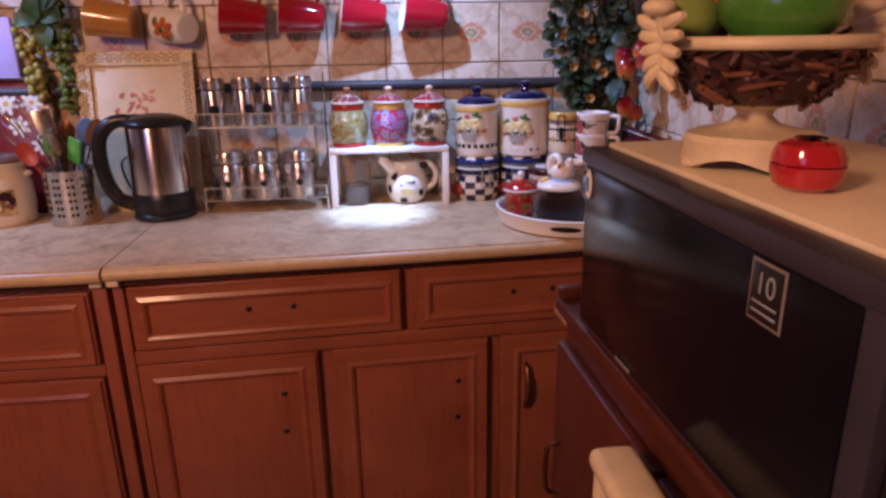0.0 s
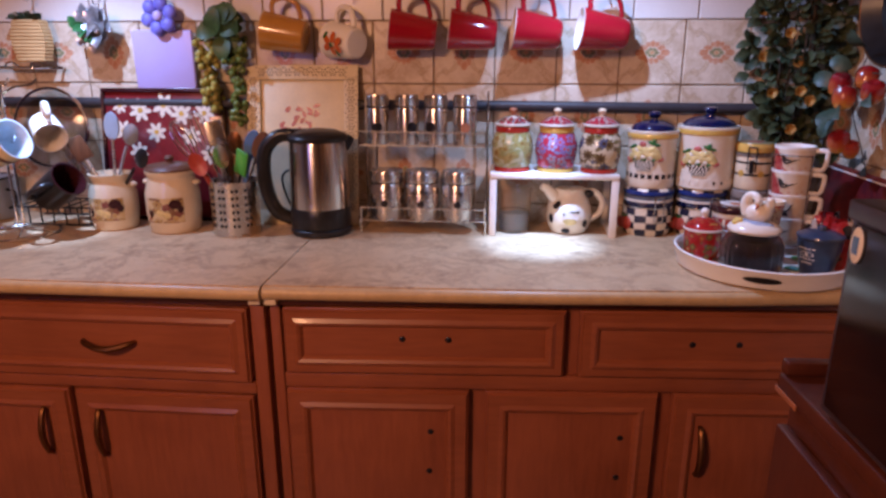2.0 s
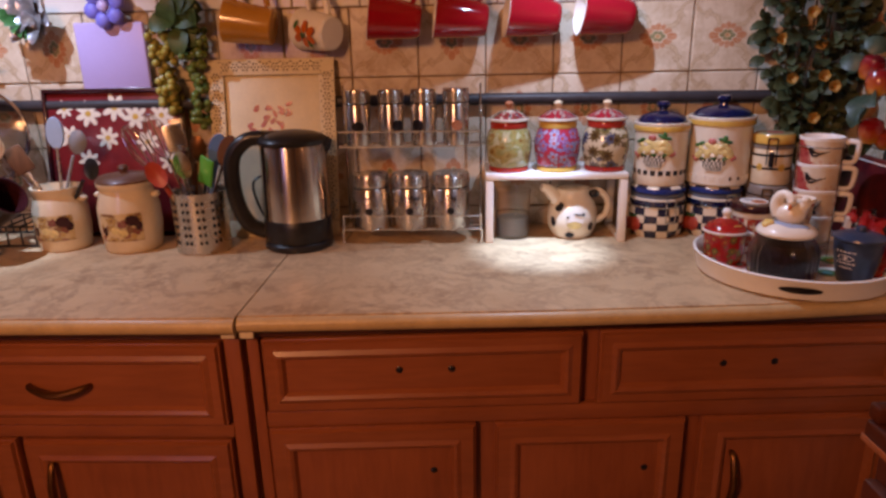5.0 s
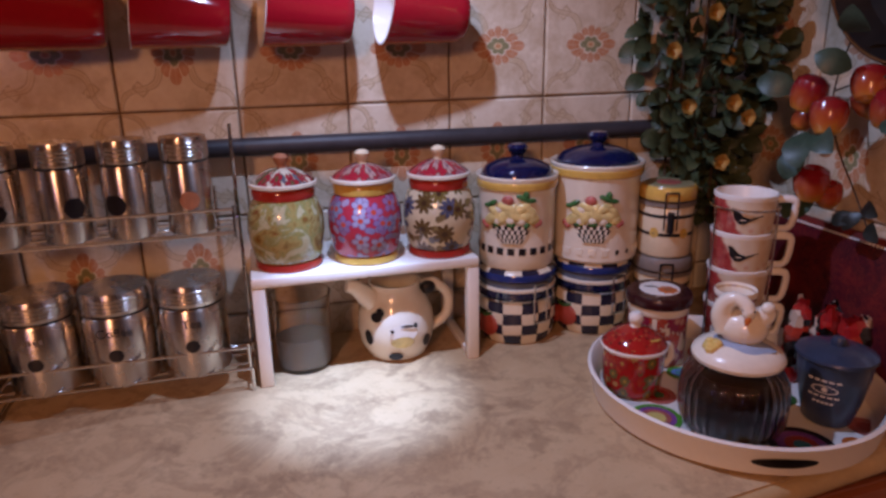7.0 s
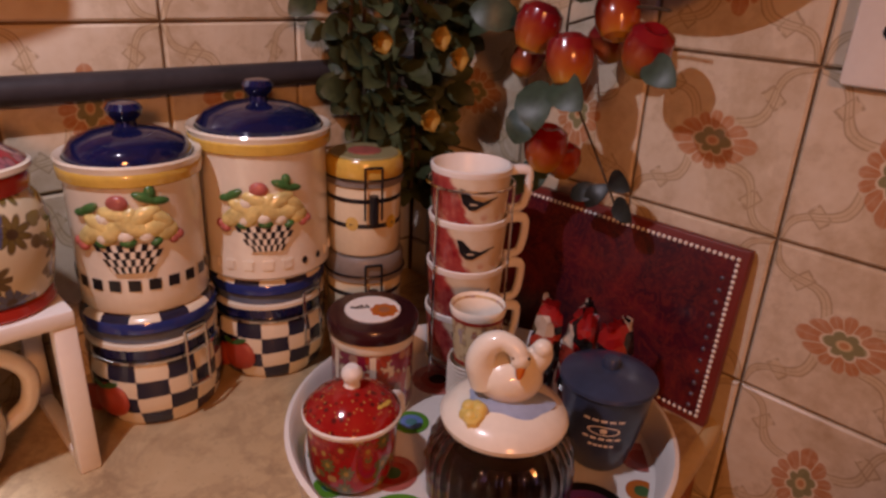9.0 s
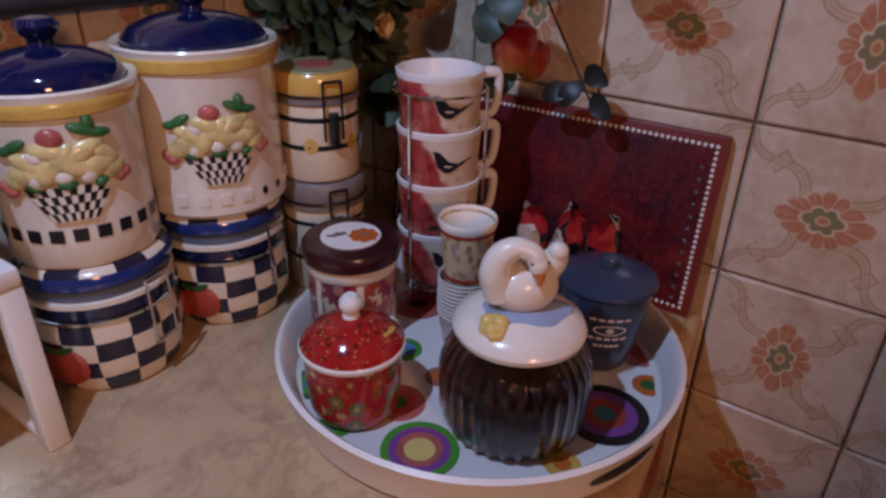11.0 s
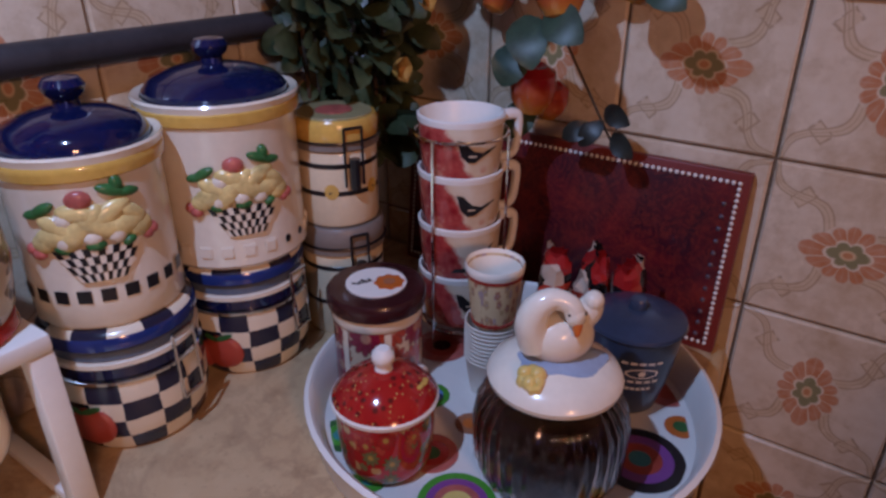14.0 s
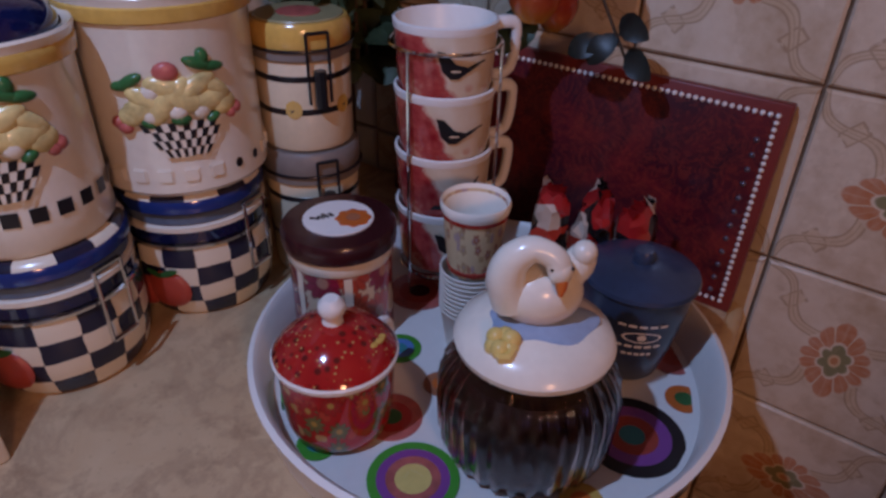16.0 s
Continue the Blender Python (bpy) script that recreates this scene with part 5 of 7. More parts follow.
def cow_spot(u, v, a, b, rot, name, mat, lift):
    bm = bmesh.new()
    rr = crad(v)
    c = bm.verts.new(((rr + lift) * math.cos(radians(262) + u / rr), (rr + lift) * math.sin(radians(262) + u / rr), v))
    vs = []
    for p, q in oval(u, v, a, b, 14, rot):
        r1 = crad(q)
        vs.append(bm.verts.new(((r1 + lift) * math.cos(radians(262) + p / r1), (r1 + lift) * math.sin(radians(262) + p / r1), q)))
    for i in range(14):
        bm.faces.new((c, vs[i], vs[(i + 1) % 14]))
    part(name, bm, mat, body)


for it in ((-0.030, 0.072, 0.009, 0.007, 0.3), (-0.024, 0.079, 0.006, 0.006, 0), (-0.044, 0.040, 0.007, 0.012, 0.2), (-0.004, 0.012, 0.010, 0.007, 0), (0.045, 0.03, 0.008, 0.01, 0)):
    cow_spot(*it, "spot", INK, 0.0018)
cow_spot(0.008, 0.050, 0.020, 0.013, 0, "muzzle_patch", WHITE, 0.0022)
cow_spot(0.006, 0.036, 0.016, 0.009, 0, "muzzle", LEMON, 0.0030)
for it in ((-0.008, 0.054, 0.0025, 0.0028, 0), (0.014, 0.060, 0.011, 0.0018, -0.1), (0.024, 0.060, 0.0028, 0.004, 0)):
    cow_spot(*it, "face_mark", INK, 0.0036)

# spice rack with steel jars
rack = thing("spice_rack", (0.088, 1.925, TOP), "two-tier chrome wire rack of steel spice jars", "rack")
for z in (0.220, 0.036):
    for x in (-0.150, 0.152):
        part("side_wire", tube([(x, -0.046, z + 0.032), (x, -0.046, z - 0.006), (x, 0.05, z - 0.006), (x, 0.05, z + 0.032)], 0.0018, 6), CHROME, rack)
    part("front_wire", tube([(-0.150, -0.047, z + 0.030), (0, -0.048, z + 0.029), (0.152, -0.047, z + 0.028)], 0.0019, 6), CHROME, rack)
    part("low_wire", tube([(-0.150, -0.047, z - 0.002), (0, -0.047, z - 0.002), (0.152, -0.047, z - 0.002)], 0.0016, 6), CHROME, rack)
    for y in (-0.02, 0.01, 0.04):
        part("shelf_wire", tube([(-0.150, y, z - 0.007), (0.152, y, z - 0.007)], 0.0015, 6), CHROME, rack)
for x in (-0.152, 0.154):
    part("upright", tube([(x, 0.052, 0.0), (x, 0.052, 0.34)], 0.0026, 8), CHROME, rack)
    part("foot", tube([(x, 0.052, 0.003), (x, -0.046, 0.003), (x, -0.046, 0.034)], 0.0022, 8), CHROME, rack)


def spice_jar(loc, r, h, label, window, group):
    j = thing("spice_jar", loc, label, "spice jar", group)
    hc = 0.030
    body = part("body", lathe([(0, 0), (r * 0.96, 0), (r, 0.003), (r, h - hc - 0.004), (r * 0.94, h - hc), (0, h - hc)], 36), STEEL, j)
    part("neck", lathe([(r * 0.93, h - hc - 0.001), (r * 0.95, h - hc), (r * 0.95, h - hc + 0.003), (r * 0.9, h - hc + 0.004)], 32), INK, j)
    prof = [(0, h - hc + 0.003), (r * 0.97, h - hc + 0.003)]
    for k in range(4):
        z = h - hc + 0.005 + k * 0.005
        prof += [(r * 1.0, z), (r * 1.0, z + 0.0035), (r * 0.98, z + 0.0042)]
    prof += [(r * 0.95, h), (0, h)]
    part("cap", lathe(prof, 36), STEEL, j)
    if window:
        u0, w, hh = window
        part("window", wrapped(strips(u0, h * 0.36, w, hh), r, 270, 0.0007), INK, body, "dark heart-shaped window")
    return j


for x, win in ((-0.113, (0.004, 0.014, 0.010)), (-0.040, (0.016, 0.012, 0.012)), (0.030, (-0.012, 0.014, 0.012)), (0.100, None)):
    j = spice_jar((0.088 + x, 1.925, TOP + 0.2155), 0.0285, 0.118, "tall brushed steel spice jar with ribbed cap", win, "upper spice jars")
    if win is None:
        part("amber_window", wrapped(strips(0.003, 0.043, 0.012, 0.011), 0.0285, 270, 0.0007), CLAY, j)
for x, word in ((-0.092, ""), (-0.003, "Coffee"), (0.086, "Tea")):
    j = spice_jar((0.088 + x, 1.918, TOP + 0.0315), 0.0425, 0.122, "wide brushed steel jar with ribbed cap" + (" lettered " + word if word else ""), (0.0, 0.009, 0.008), "lower spice jars")
    if word:
        cu = bpy.data.curves.new("lettering", "FONT")
        cu.body, cu.size, cu.align_x, cu.extrude = word, 0.016, "CENTER", 0.0006
        cu.materials.append(INK)
        tx = new("lettering", cu)
        tx.parent = j
        tx.matrix_local = pose(0.002, -0.0425, 0.069, 90, 0, 0)
    else:
        bars = [[(-0.010 + k * 0.006, 0.070), (-0.006 + k * 0.006, 0.070), (-0.006 + k * 0.006, 0.076), (-0.010 + k * 0.006, 0.076)] for k in range(4)]
        part("lettering", wrapped(bars, 0.0425, 270, 0.0007), GREY_LID, j)

# kettle
k = thing("electric_kettle", (-0.164, 1.885, TOP), "brushed steel and black electric kettle", "kettle")
part("base", lathe([(0, 0), (0.071, 0), (0.075, 0.004), (0.075, 0.014), (0.070, 0.018), (0, 0.018)], 44), BLACK, k)
part("lower_body", lathe([(0, 0.018), (0.0715, 0.019), (0.0735, 0.024), (0.0735, 0.066), (0.0715, 0.069), (0, 0.069)], 44), BLACK, k)
part("steel_body", lathe([(0, 0.068), (0.0720, 0.068), (0.0715, 0.12), (0.0690, 0.222), (0.0675, 0.228), (0, 0.228)], 48), KETTLE_STEEL, k)
lid = part("lid", lathe([(0, 0.226), (0.0715, 0.227), (0.0725, 0.236), (0.067, 0.244), (0.046, 0.251), (0.02, 0.255), (0, 0.256)], 44), BLACK, k)
part("lid_latch", box(-0.088, -0.02, -0.018, 0.018, 0.230, 0.254, 0.008, 3), BLACK, lid)
part("spout", tube(smoothed([(0.050, 0.02, 0.205), (0.064, 0.024, 0.222), (0.073, 0.028, 0.236)], 5), [0.018, 0.0178, 0.0175, 0.017, 0.0165, 0.016, 0.015, 0.014, 0.013, 0.012, 0.010], 12), BLACK, k)
part("handle", tube(smoothed([(-0.058, -0.01, 0.241), (-0.094, -0.016, 0.236), (-0.124, -0.020, 0.204), (-0.131, -0.020, 0.150), (-0.124, -0.018, 0.094), (-0.104, -0.014, 0.052), (-0.070, -0.008, 0.034)], 6), 0.0180, 12, flat=0.85), BLACK, k)
part("power_cord", tube(smoothed([(-0.05, 0.06, 0.006), (-0.10, 0.075, 0.05), (-0.12, 0.08, 0.12), (-0.09, 0.09, 0.14), (-0.02, 0.1, 0.12)], 6), 0.003, 6), BLACK, k)

# utensil holder
h = thing("utensil_holder", (-0.372, 1.862, TOP), "perforated steel holder full of cooking utensils", "utensil holder")
part("cup", lathe([(0, 0), (0.056, 0), (0.058, 0.003), (0.058, 0.130), (0.059, 0.133), (0.057, 0.133), (0.056, 0.006), (0, 0.005)], 48), STEEL, h)
holes = []
for row in range(6):
    for col in range(-5, 6):
        if col % 3:
            holes.append(oval(col * 0.0105, 0.028 + row * 0.017, 0.0035, 0.0042, 10))
tagged(part("hole_pattern", wrapped(holes, 0.058, 276, 0.0007), INK, h, "rows of round holes"), kind="stuff")


def utensil(name, base, top, mat, label, head=None, r=0.0035, head_mat=None):
    u = thing(name, base, label, "utensil", "utensils in holders")
    v = Vector(top) - Vector(base)
    part("shaft", tube([(0, 0, 0), v * 0.5, v], r, 8), mat, u)
    q = v.to_track_quat("Z", "X").to_matrix().to_4x4()
    if head == "whisk":
        for a in range(5):
            an = math.pi * a / 5
            pts = [v + (q @ Vector((0.022 * math.sin(t) * math.cos(an), 0.022 * math.sin(t) * math.sin(an), 0.10 * (1 - math.cos(t)) / 2))) for t in [2 * math.pi * i / 24 for i in range(24)]]
            part("wire", tube(pts, 0.0009, 5, True), CHROME, u)
    elif head == "spoon":
        part("bowl", lathe([(0, 0), (0.010, 0.001), (0.020, 0.006), (0.0215, 0.007), (0.010, 0.0025), (0, 0.002)], 20, m=Matrix.Translation(v) @ q @ pose(0, -0.004, 0.028, 80, 0, 0) @ Matrix.Diagonal((0.9, 1.35, 1, 1))), head_mat or mat, u)
    elif head == "spatula":
        b = box(-0.021, 0.021, -0.003, 0.003, 0.0, 0.06, 0.0028, 3)
        bmesh.ops.transform(b, matrix=Matrix.Translation(v) @ q, verts=b.verts)
        part("blade", b, head_mat or mat, u)
    elif head == "flat":
        b = lathe([(0, 0), (0.020, 0.0), (0.021, 0.003), (0.020, 0.006), (0, 0.006)], 20, m=Matrix.Translation(v) @ q @ pose(0, 0.003, 0.03, 90, 0, 0) @ Matrix.Diagonal((0.95, 1.7, 1, 1)))
        part("blade", b, head_mat or mat, u)
    return u


B = (-0.372, 1.862, TOP + 0.006)


def up(x, y, z):
    return (B[0] + x, B[1] + y, TOP + z)


utensil("whisk", up(0.012, 0, 0.006), up(-0.085, -0.01, 0.185), STEEL, "steel balloon whisk leaning in the holder", "whisk", 0.004)
utensil("whisk", up(0.0, 0.02, 0.006), up(-0.06, 0.01, 0.20), STEEL, "second small steel whisk in the holder", "whisk", 0.0035)
utensil("ladle", up(0.0, -0.01, 0.006), up(-0.015, -0.03, 0.165), STEEL, "shiny steel serving spoon standing in the holder", "spoon", 0.003)
utensil("spatula", up(0.0, 0.01, 0.006), up(-0.030, 0.0, 0.215), STEEL, "slotted steel turner standing in the holder", "spatula", 0.003)
utensil("spatula", up(-0.01, 0.0, 0.006), up(0.028, -0.025, 0.150), BLACK, "green silicone spatula in the holder", "spatula", 0.0035, LIME)
utensil("spoon", up(-0.02, 0.01, 0.006), up(0.000, 0.01, 0.19), BRASS, "brass serving spoon in the holder", "spoon", 0.003)
utensil("spatula", up(0.01, -0.01, 0.006), up(-0.055, -0.035, 0.150), REDSIL, "red silicone spatula leaning in the holder", "spoon", 0.0055)
utensil("knife", up(-0.02, 0.01, 0.006), up(0.055, 0.02, 0.185), DARKWOOD, "dark wooden-handled knife in the holder", "flat", 0.003)
utensil("brush", up(-0.01, 0.02, 0.006), up(0.035, 0.03, 0.185), BLUEPL, "blue plastic brush in the holder", "flat", 0.005)


def crock(loc, r, h, label, lid):
    c = thing("crock", loc, label, "jar", "fruit-print crocks")
    body = part("body", lathe([(0, 0), (r * 0.86, 0), (r * 0.93, 0.005), (r, h * 0.35), (r * 0.99, h * 0.65), (r * 0.86, h * 0.84), (r * 0.84, h * 0.9), (r * 0.92, h * 0.96), (r * 0.92, h), (r * 0.82, h), (r * 0.8, h * 0.9), (0, h * 0.3)], 44), CREAM, c)
    part("fruit_print", wrapped([[(a, z0), (b, z0), (b, z1), (a, z1)] for a, b in [(-0.046 + i * 0.0092, -0.046 + (i + 1) * 0.0092) for i in range(10)] for z0, z1 in [(h * 0.2 + j * h * 0.1, h * 0.3 + j * h * 0.1) for j in range(4 if True else 3)]], lambda z: r * 1.0, 276, 0.0012), FRUIT_PRINT, body, "printed fruit still life")
    [part("dark_fruit", wrapped([o], lambda z: r * 1.0, 276, 0.0019), MAROON, body) for o in (oval(0.026, h * 0.5, 0.014, 0.012, 14), oval(0.038, h * 0.42, 0.008, 0.010, 12), oval(-0.034, h * 0.34, 0.006, 0.010, 12))]
    [part("pale_fruit", wrapped([o], lambda z: r * 1.0, 276, 0.0019), LEMON, body) for o in (oval(0.006, h * 0.32, 0.009, 0.009, 14), oval(-0.010, h * 0.36, 0.010, 0.008, 14))]
    for s in (-1, 1):
        part("ear_handle", ball((s * r * 0.97, 0, h * 0.8), (0.010, 0.012, 0.007), None, 10, 7), CREAM, c)
    if lid:
        l = part("lid", lathe([(0, h), (r * 0.90, h), (r * 0.92, h + 0.004), (r * 0.80, h + 0.012), (r * 0.4, h + 0.017), (0, h + 0.018)], 40), DARKWOOD, c, "brown wooden lid")
        part("knob", lathe([(0.008, h + 0.017), (0.007, h + 0.022), (0.012, h + 0.028), (0.008, h + 0.034), (0, h + 0.035)], 16), DARKWOOD, l)
    return c


crock((-0.540, 1.882, TOP), 0.0660, 0.152, "cream ceramic crock with fruit print and wooden lid", True)
crock((-0.702, 1.890, TOP), 0.0580, 0.140, "small cream fruit-print crock holding utensils", False)
A = (-0.702, 1.890)
utensil("spoon", (A[0] + 0.01, A[1], TOP + 0.05), (A[0] - 0.045, A[1] - 0.02, TOP + 0.175), STEEL, "dark brown spatula standing in the crock", "spatula", 0.0035, DARKWOOD)
utensil("spatula", (A[0], A[1] + 0.01, TOP + 0.05), (A[0] + 0.012, A[1] + 0.01, TOP + 0.225), STEEL, "pale blue plastic turner standing in the crock", "flat", 0.004, PALEBLUE)
utensil("spoon", (A[0] - 0.01, A[1], TOP + 0.05), (A[0] + 0.045, A[1] + 0.01, TOP + 0.205), GREYPL, "clear plastic ladle standing in the crock", "spoon", 0.0035)
utensil("ladle", (A[0], A[1] - 0.005, TOP + 0.05), (A[0] + 0.075, A[1] - 0.02, TOP + 0.155), BLACK, "black plastic ladle leaning in the crock", "spoon", 0.004)
utensil("spoon", (A[0] + 0.012, A[1], TOP + 0.05), (A[0] - 0.085, A[1] + 0.02, TOP + 0.16), STEEL, "long steel spoon leaning in the crock", "spoon", 0.003)

# lace-edged tray and red flower tray leaning on the wall
# Tan put into the discs stands in for shaded lace holes; rim is uncut.
LACE_HOLE = plain("shaded_lace_hole", (0.24, 0.19, 0.13), 0.8, var=0.3)
lt = thing("lace_tray", (-0.232, 1.985, TOP), "cream square tray with lace-cut rim and painted flowers", "tray")
lt.matrix_world = pose(-0.232, 1.950, TOP, -9.0, 0, 0)
LW, LH = 0.290, 0.405
part("panel", box(-LW / 2 + 0.036, LW / 2 - 0.036, 0.010, 0.016, 0.036, LH - 0.036, 0.002), MATT_CREAM, lt)
for x0, x1, z0, z1 in ((-LW / 2, -LW / 2 + 0.036, 0.036, LH - 0.036), (LW / 2 - 0.036, LW / 2, 0.036, LH - 0.036), (-LW / 2, LW / 2, LH - 0.036, LH), (-LW / 2, LW / 2, 0, 0.036)):
    part("rim", box(x0, x1, 0.002, 0.008, z0, z1, 0.002), MATT_CREAM, lt)
bm = bmesh.new()


def cutout(cx, cz):
    for a in range(6):
        an = math.pi * a / 3
        x, z = cx + 0.0078 * math.cos(an), cz + 0.0078 * math.sin(an)
        b = lathe([(0.0026, -0.0004), (0.0026, 0.0004), (0, 0.0006)], 8, m=pose(x, 0.0012, z, 90))
        add(bm, b)
    add(bm, lathe([(0.0022, -0.0004), (0.0022, 0.0004), (0, 0.0006)], 8, m=pose(cx, 0.0012, cz, 90)))
    for sx in (-1, 1):
        add(bm, lathe([(0.0020, -0.0004), (0.0020, 0.0004), (0, 0.0006)], 8, m=pose(cx + 0.0130 * sx, 0.0012, cz + 0.011, 90)))


for i in range(15):
    z = 0.05 + i * 0.0225
    cutout(-LW / 2 + 0.018, z)
    cutout(LW / 2 - 0.018, z)
for i in range(10):
    cutout(-0.104 + i * 0.0231, LH - 0.018)
tagged(part("lace_cutout", bm, LACE_HOLE, lt, "rows of flower-shaped discs coloured as shaded holes"), kind="stuff")
bm = bmesh.new()
rg = random.Random(3)
for cx, cz, n, sp in ((-0.02, 0.255, 11, 0.030), (0.03, 0.29, 6, 0.022), (-0.035, 0.30, 4, 0.02)):
    for i in range(n):
        a, rr = rg.uniform(0, 6.28), rg.uniform(0.2, 1) * sp
        b = lathe([(0.009, -0.0003), (0.009, 0.0003), (0, 0.0006)], 12, m=pose(cx + rr * math.cos(a) * 1.5, 0.0093, cz + rr * math.sin(a) * 0.7, 90, rg.uniform(0, 360), 0) @ Matrix.Diagonal((1.0, 0.5, 1, 1)))
        add(bm, b)
tagged(part("painted_petals", bm, PINK, lt, "faded pink painted petals"), kind="stuff")
ft = thing("flower_tray", (-0.600, 1.985, TOP), "dark red tray printed with cream flowers behind the crocks", "tray")
ft.matrix_world = pose(-0.610, 1.965, TOP, -8.0, 0, 0)
part("panel", box(-0.158, 0.158, 0.010, 0.016, 0.01, 0.335, 0.002), TRAY_PRINT, ft)
for x0, x1, z0, z1 in ((-0.165, -0.158, 0, 0.342), (0.158, 0.165, 0, 0.342), (-0.165, 0.165, 0.335, 0.345), (-0.165, 0.165, 0, 0.01)):
    part("rim", box(x0, x1, 0.0, 0.018, z0, z1, 0.002), MAROON, ft)
rg = random.Random(9)
for fx, fz, s in ((-0.118, 0.300, 0.020), (-0.062, 0.288, 0.029), (0.002, 0.302, 0.030), (0.050, 0.280, 0.028), (0.112, 0.282, 0.026), (-0.110, 0.235, 0.026), (-0.020, 0.232, 0.025), (0.075, 0.222, 0.026), (-0.070, 0.180, 0.024), (0.125, 0.175, 0.024)):
    bm = bmesh.new()
    for i in range(7):
        a = 2 * math.pi * i / 7 + fx * 30
        add(bm, lathe([(s * 0.42, -0.0002), (s * 0.42, 0.0004), (0, 0.0008)], 10, m=pose(fx + s * 0.62 * math.cos(a), 0.0094, fz + s * 0.62 * math.sin(a), 90, -math.degrees(a), 0) @ Matrix.Diagonal((1.15, 0.55, 1, 1))))
    f = part("printed_flower", bm, IVORY, ft)
    part("flower_eye", lathe([(s * 0.25, -0.0002), (s * 0.25, 0.0008), (0, 0.0014)], 10, m=pose(fx, 0.0090, fz, 90)), YELLOW, f)

# mug tree with hanging mugs
mt = thing("mug_tree", (-0.895, 1.800, TOP), "chrome wire mug tree on a star foot", "mug tree")
for a in range(6):
    an = math.pi * a / 3
    part("foot", tube(smoothed([(0, 0, 0.012), (0.045 * math.cos(an), 0.045 * math.sin(an), 0.010), (0.085 * math.cos(an), 0.085 * math.sin(an), 0.004)], 4), 0.0028, 6), CHROME, mt)
part("foot_ring", tube([(0.084 * math.cos(t), 0.084 * math.sin(t), 0.004) for t in [2 * math.pi * i / 36 for i in range(36)]], 0.003, 6, True), CHROME, mt)
for s in ((-0.008, 0), (0.008, 0), (0, 0.01)):
    part("pole", tube([(s[0], s[1], 0.006), (s[0], s[1], 0.36)], 0.0032, 8), CHROME, mt)
for an, z in ((20, 0.34), (200, 0.34), (110, 0.34), (-40, 0.215), (150, 0.30)):
    d = Vector((math.cos(radians(an)), math.sin(radians(an)), 0))
    part("arm", tube(smoothed([Vector((0, 0, z - 0.01)), d * 0.035 + Vector((0, 0, z + 0.012)), d * 0.07 + Vector((0, 0, z + 0.018)), d * 0.085 + Vector((0, 0, z + 0.03))], 5), 0.0026, 6), CHROME, mt)


def mug(m, mats, r0, r1, L, label, group="mugs", handle_up=True, hr=0.0055):
    """A mug whose opening looks along its own +z; the handle stands on its +x side."""
    c = thing("mug", (0, 0, 0), label, "mug", group)
    c.matrix_world = m
    n = 10
    prof = [(0, 0), (r1 * 0.9, 0), (r1, 0.003)] + [(r1 + (r0 - r1) * (i / n) ** 0.8, 0.003 + (L - 0.003) * i / n) for i in range(1, n + 1)]
    part("body", lathe(prof, 40), mats[0], c)
    part("inside", lathe([(r0, L), (r0 + 0.0006, L + 0.0012), (r0 - 0.0022, L + 0.0014), (r0 - 0.0035, L - 0.002)] + [(r1 + (r0 - r1) * f ** 0.8 - 0.0035, 0.003 + (L - 0.003) * f) for f in (0.8, 0.6, 0.4, 0.2, 0.1)] + [(0, 0.006)], 40), mats[1], c, "glazed inside and lip")
    part("handle", tube(smoothed([(r0 - 0.004, 0, L * 0.84), (r0 + 0.022, 0, L * 0.86), (r0 + 0.036, 0, L * 0.62), (r0 + 0.026, 0, L * 0.30), (r1 + 0.003, 0, L * 0.16)], 6), hr, 10, flat=1.3), mats[2] if len(mats) > 2 else mats[0], c)
    return c


# on the tree
def hang(x, y, z, axis, roll, *a, **kw):
    q = Vector(axis).to_track_quat("Z", "X").to_matrix().to_4x4()
    return mug(Matrix.Translation((x, y, z)) @ q @ pose(0, 0, 0, 0, 0, roll), *a, **kw)


BUTTER = plain("butter_cream_glaze", (0.74, 0.58, 0.30), 0.2, var=0.08, coat=0.3)
PALE_INSIDE = plain("pale_blue_glaze", (0.58, 0.66, 0.72), 0.2, var=0.08, coat=0.3)
stripe_mug = hang(-0.925, 1.735, TOP + 0.200, (0.92, -0.1, 0.36), 0, (BUTTER, PALE_INSIDE), 0.046, 0.042, 0.118, "cream mug with a blue inside hanging on the tree", "mugs on the tree")
part("brown_stripe", lathe([(0.0452, 0.082), (0.0466, 0.083), (0.0468, 0.092), (0.0455, 0.093)], 40), DARKWOOD, stripe_mug)
hang(-0.818, 1.800, TOP + 0.094, (0.80, -0.2, 0.50), 90, (BLACK, MAROON), 0.042, 0.038, 0.095, "black glossy mug hanging on the tree", "mugs on the tree")
hang(-0.838, 1.860, TOP + 0.262, (0.55, -0.55, -0.30), 0, (WHITE, WHITE), 0.036, 0.032, 0.075, "white mug hanging upside down on the tree", "mugs on the tree")
hang(-0.960, 1.880, TOP + 0.205, (-0.3, -0.3, 0.5), 180, (NAVY, IVORY), 0.040, 0.036, 0.090, "dark blue mug hanging behind on the tree", "mugs on the tree")

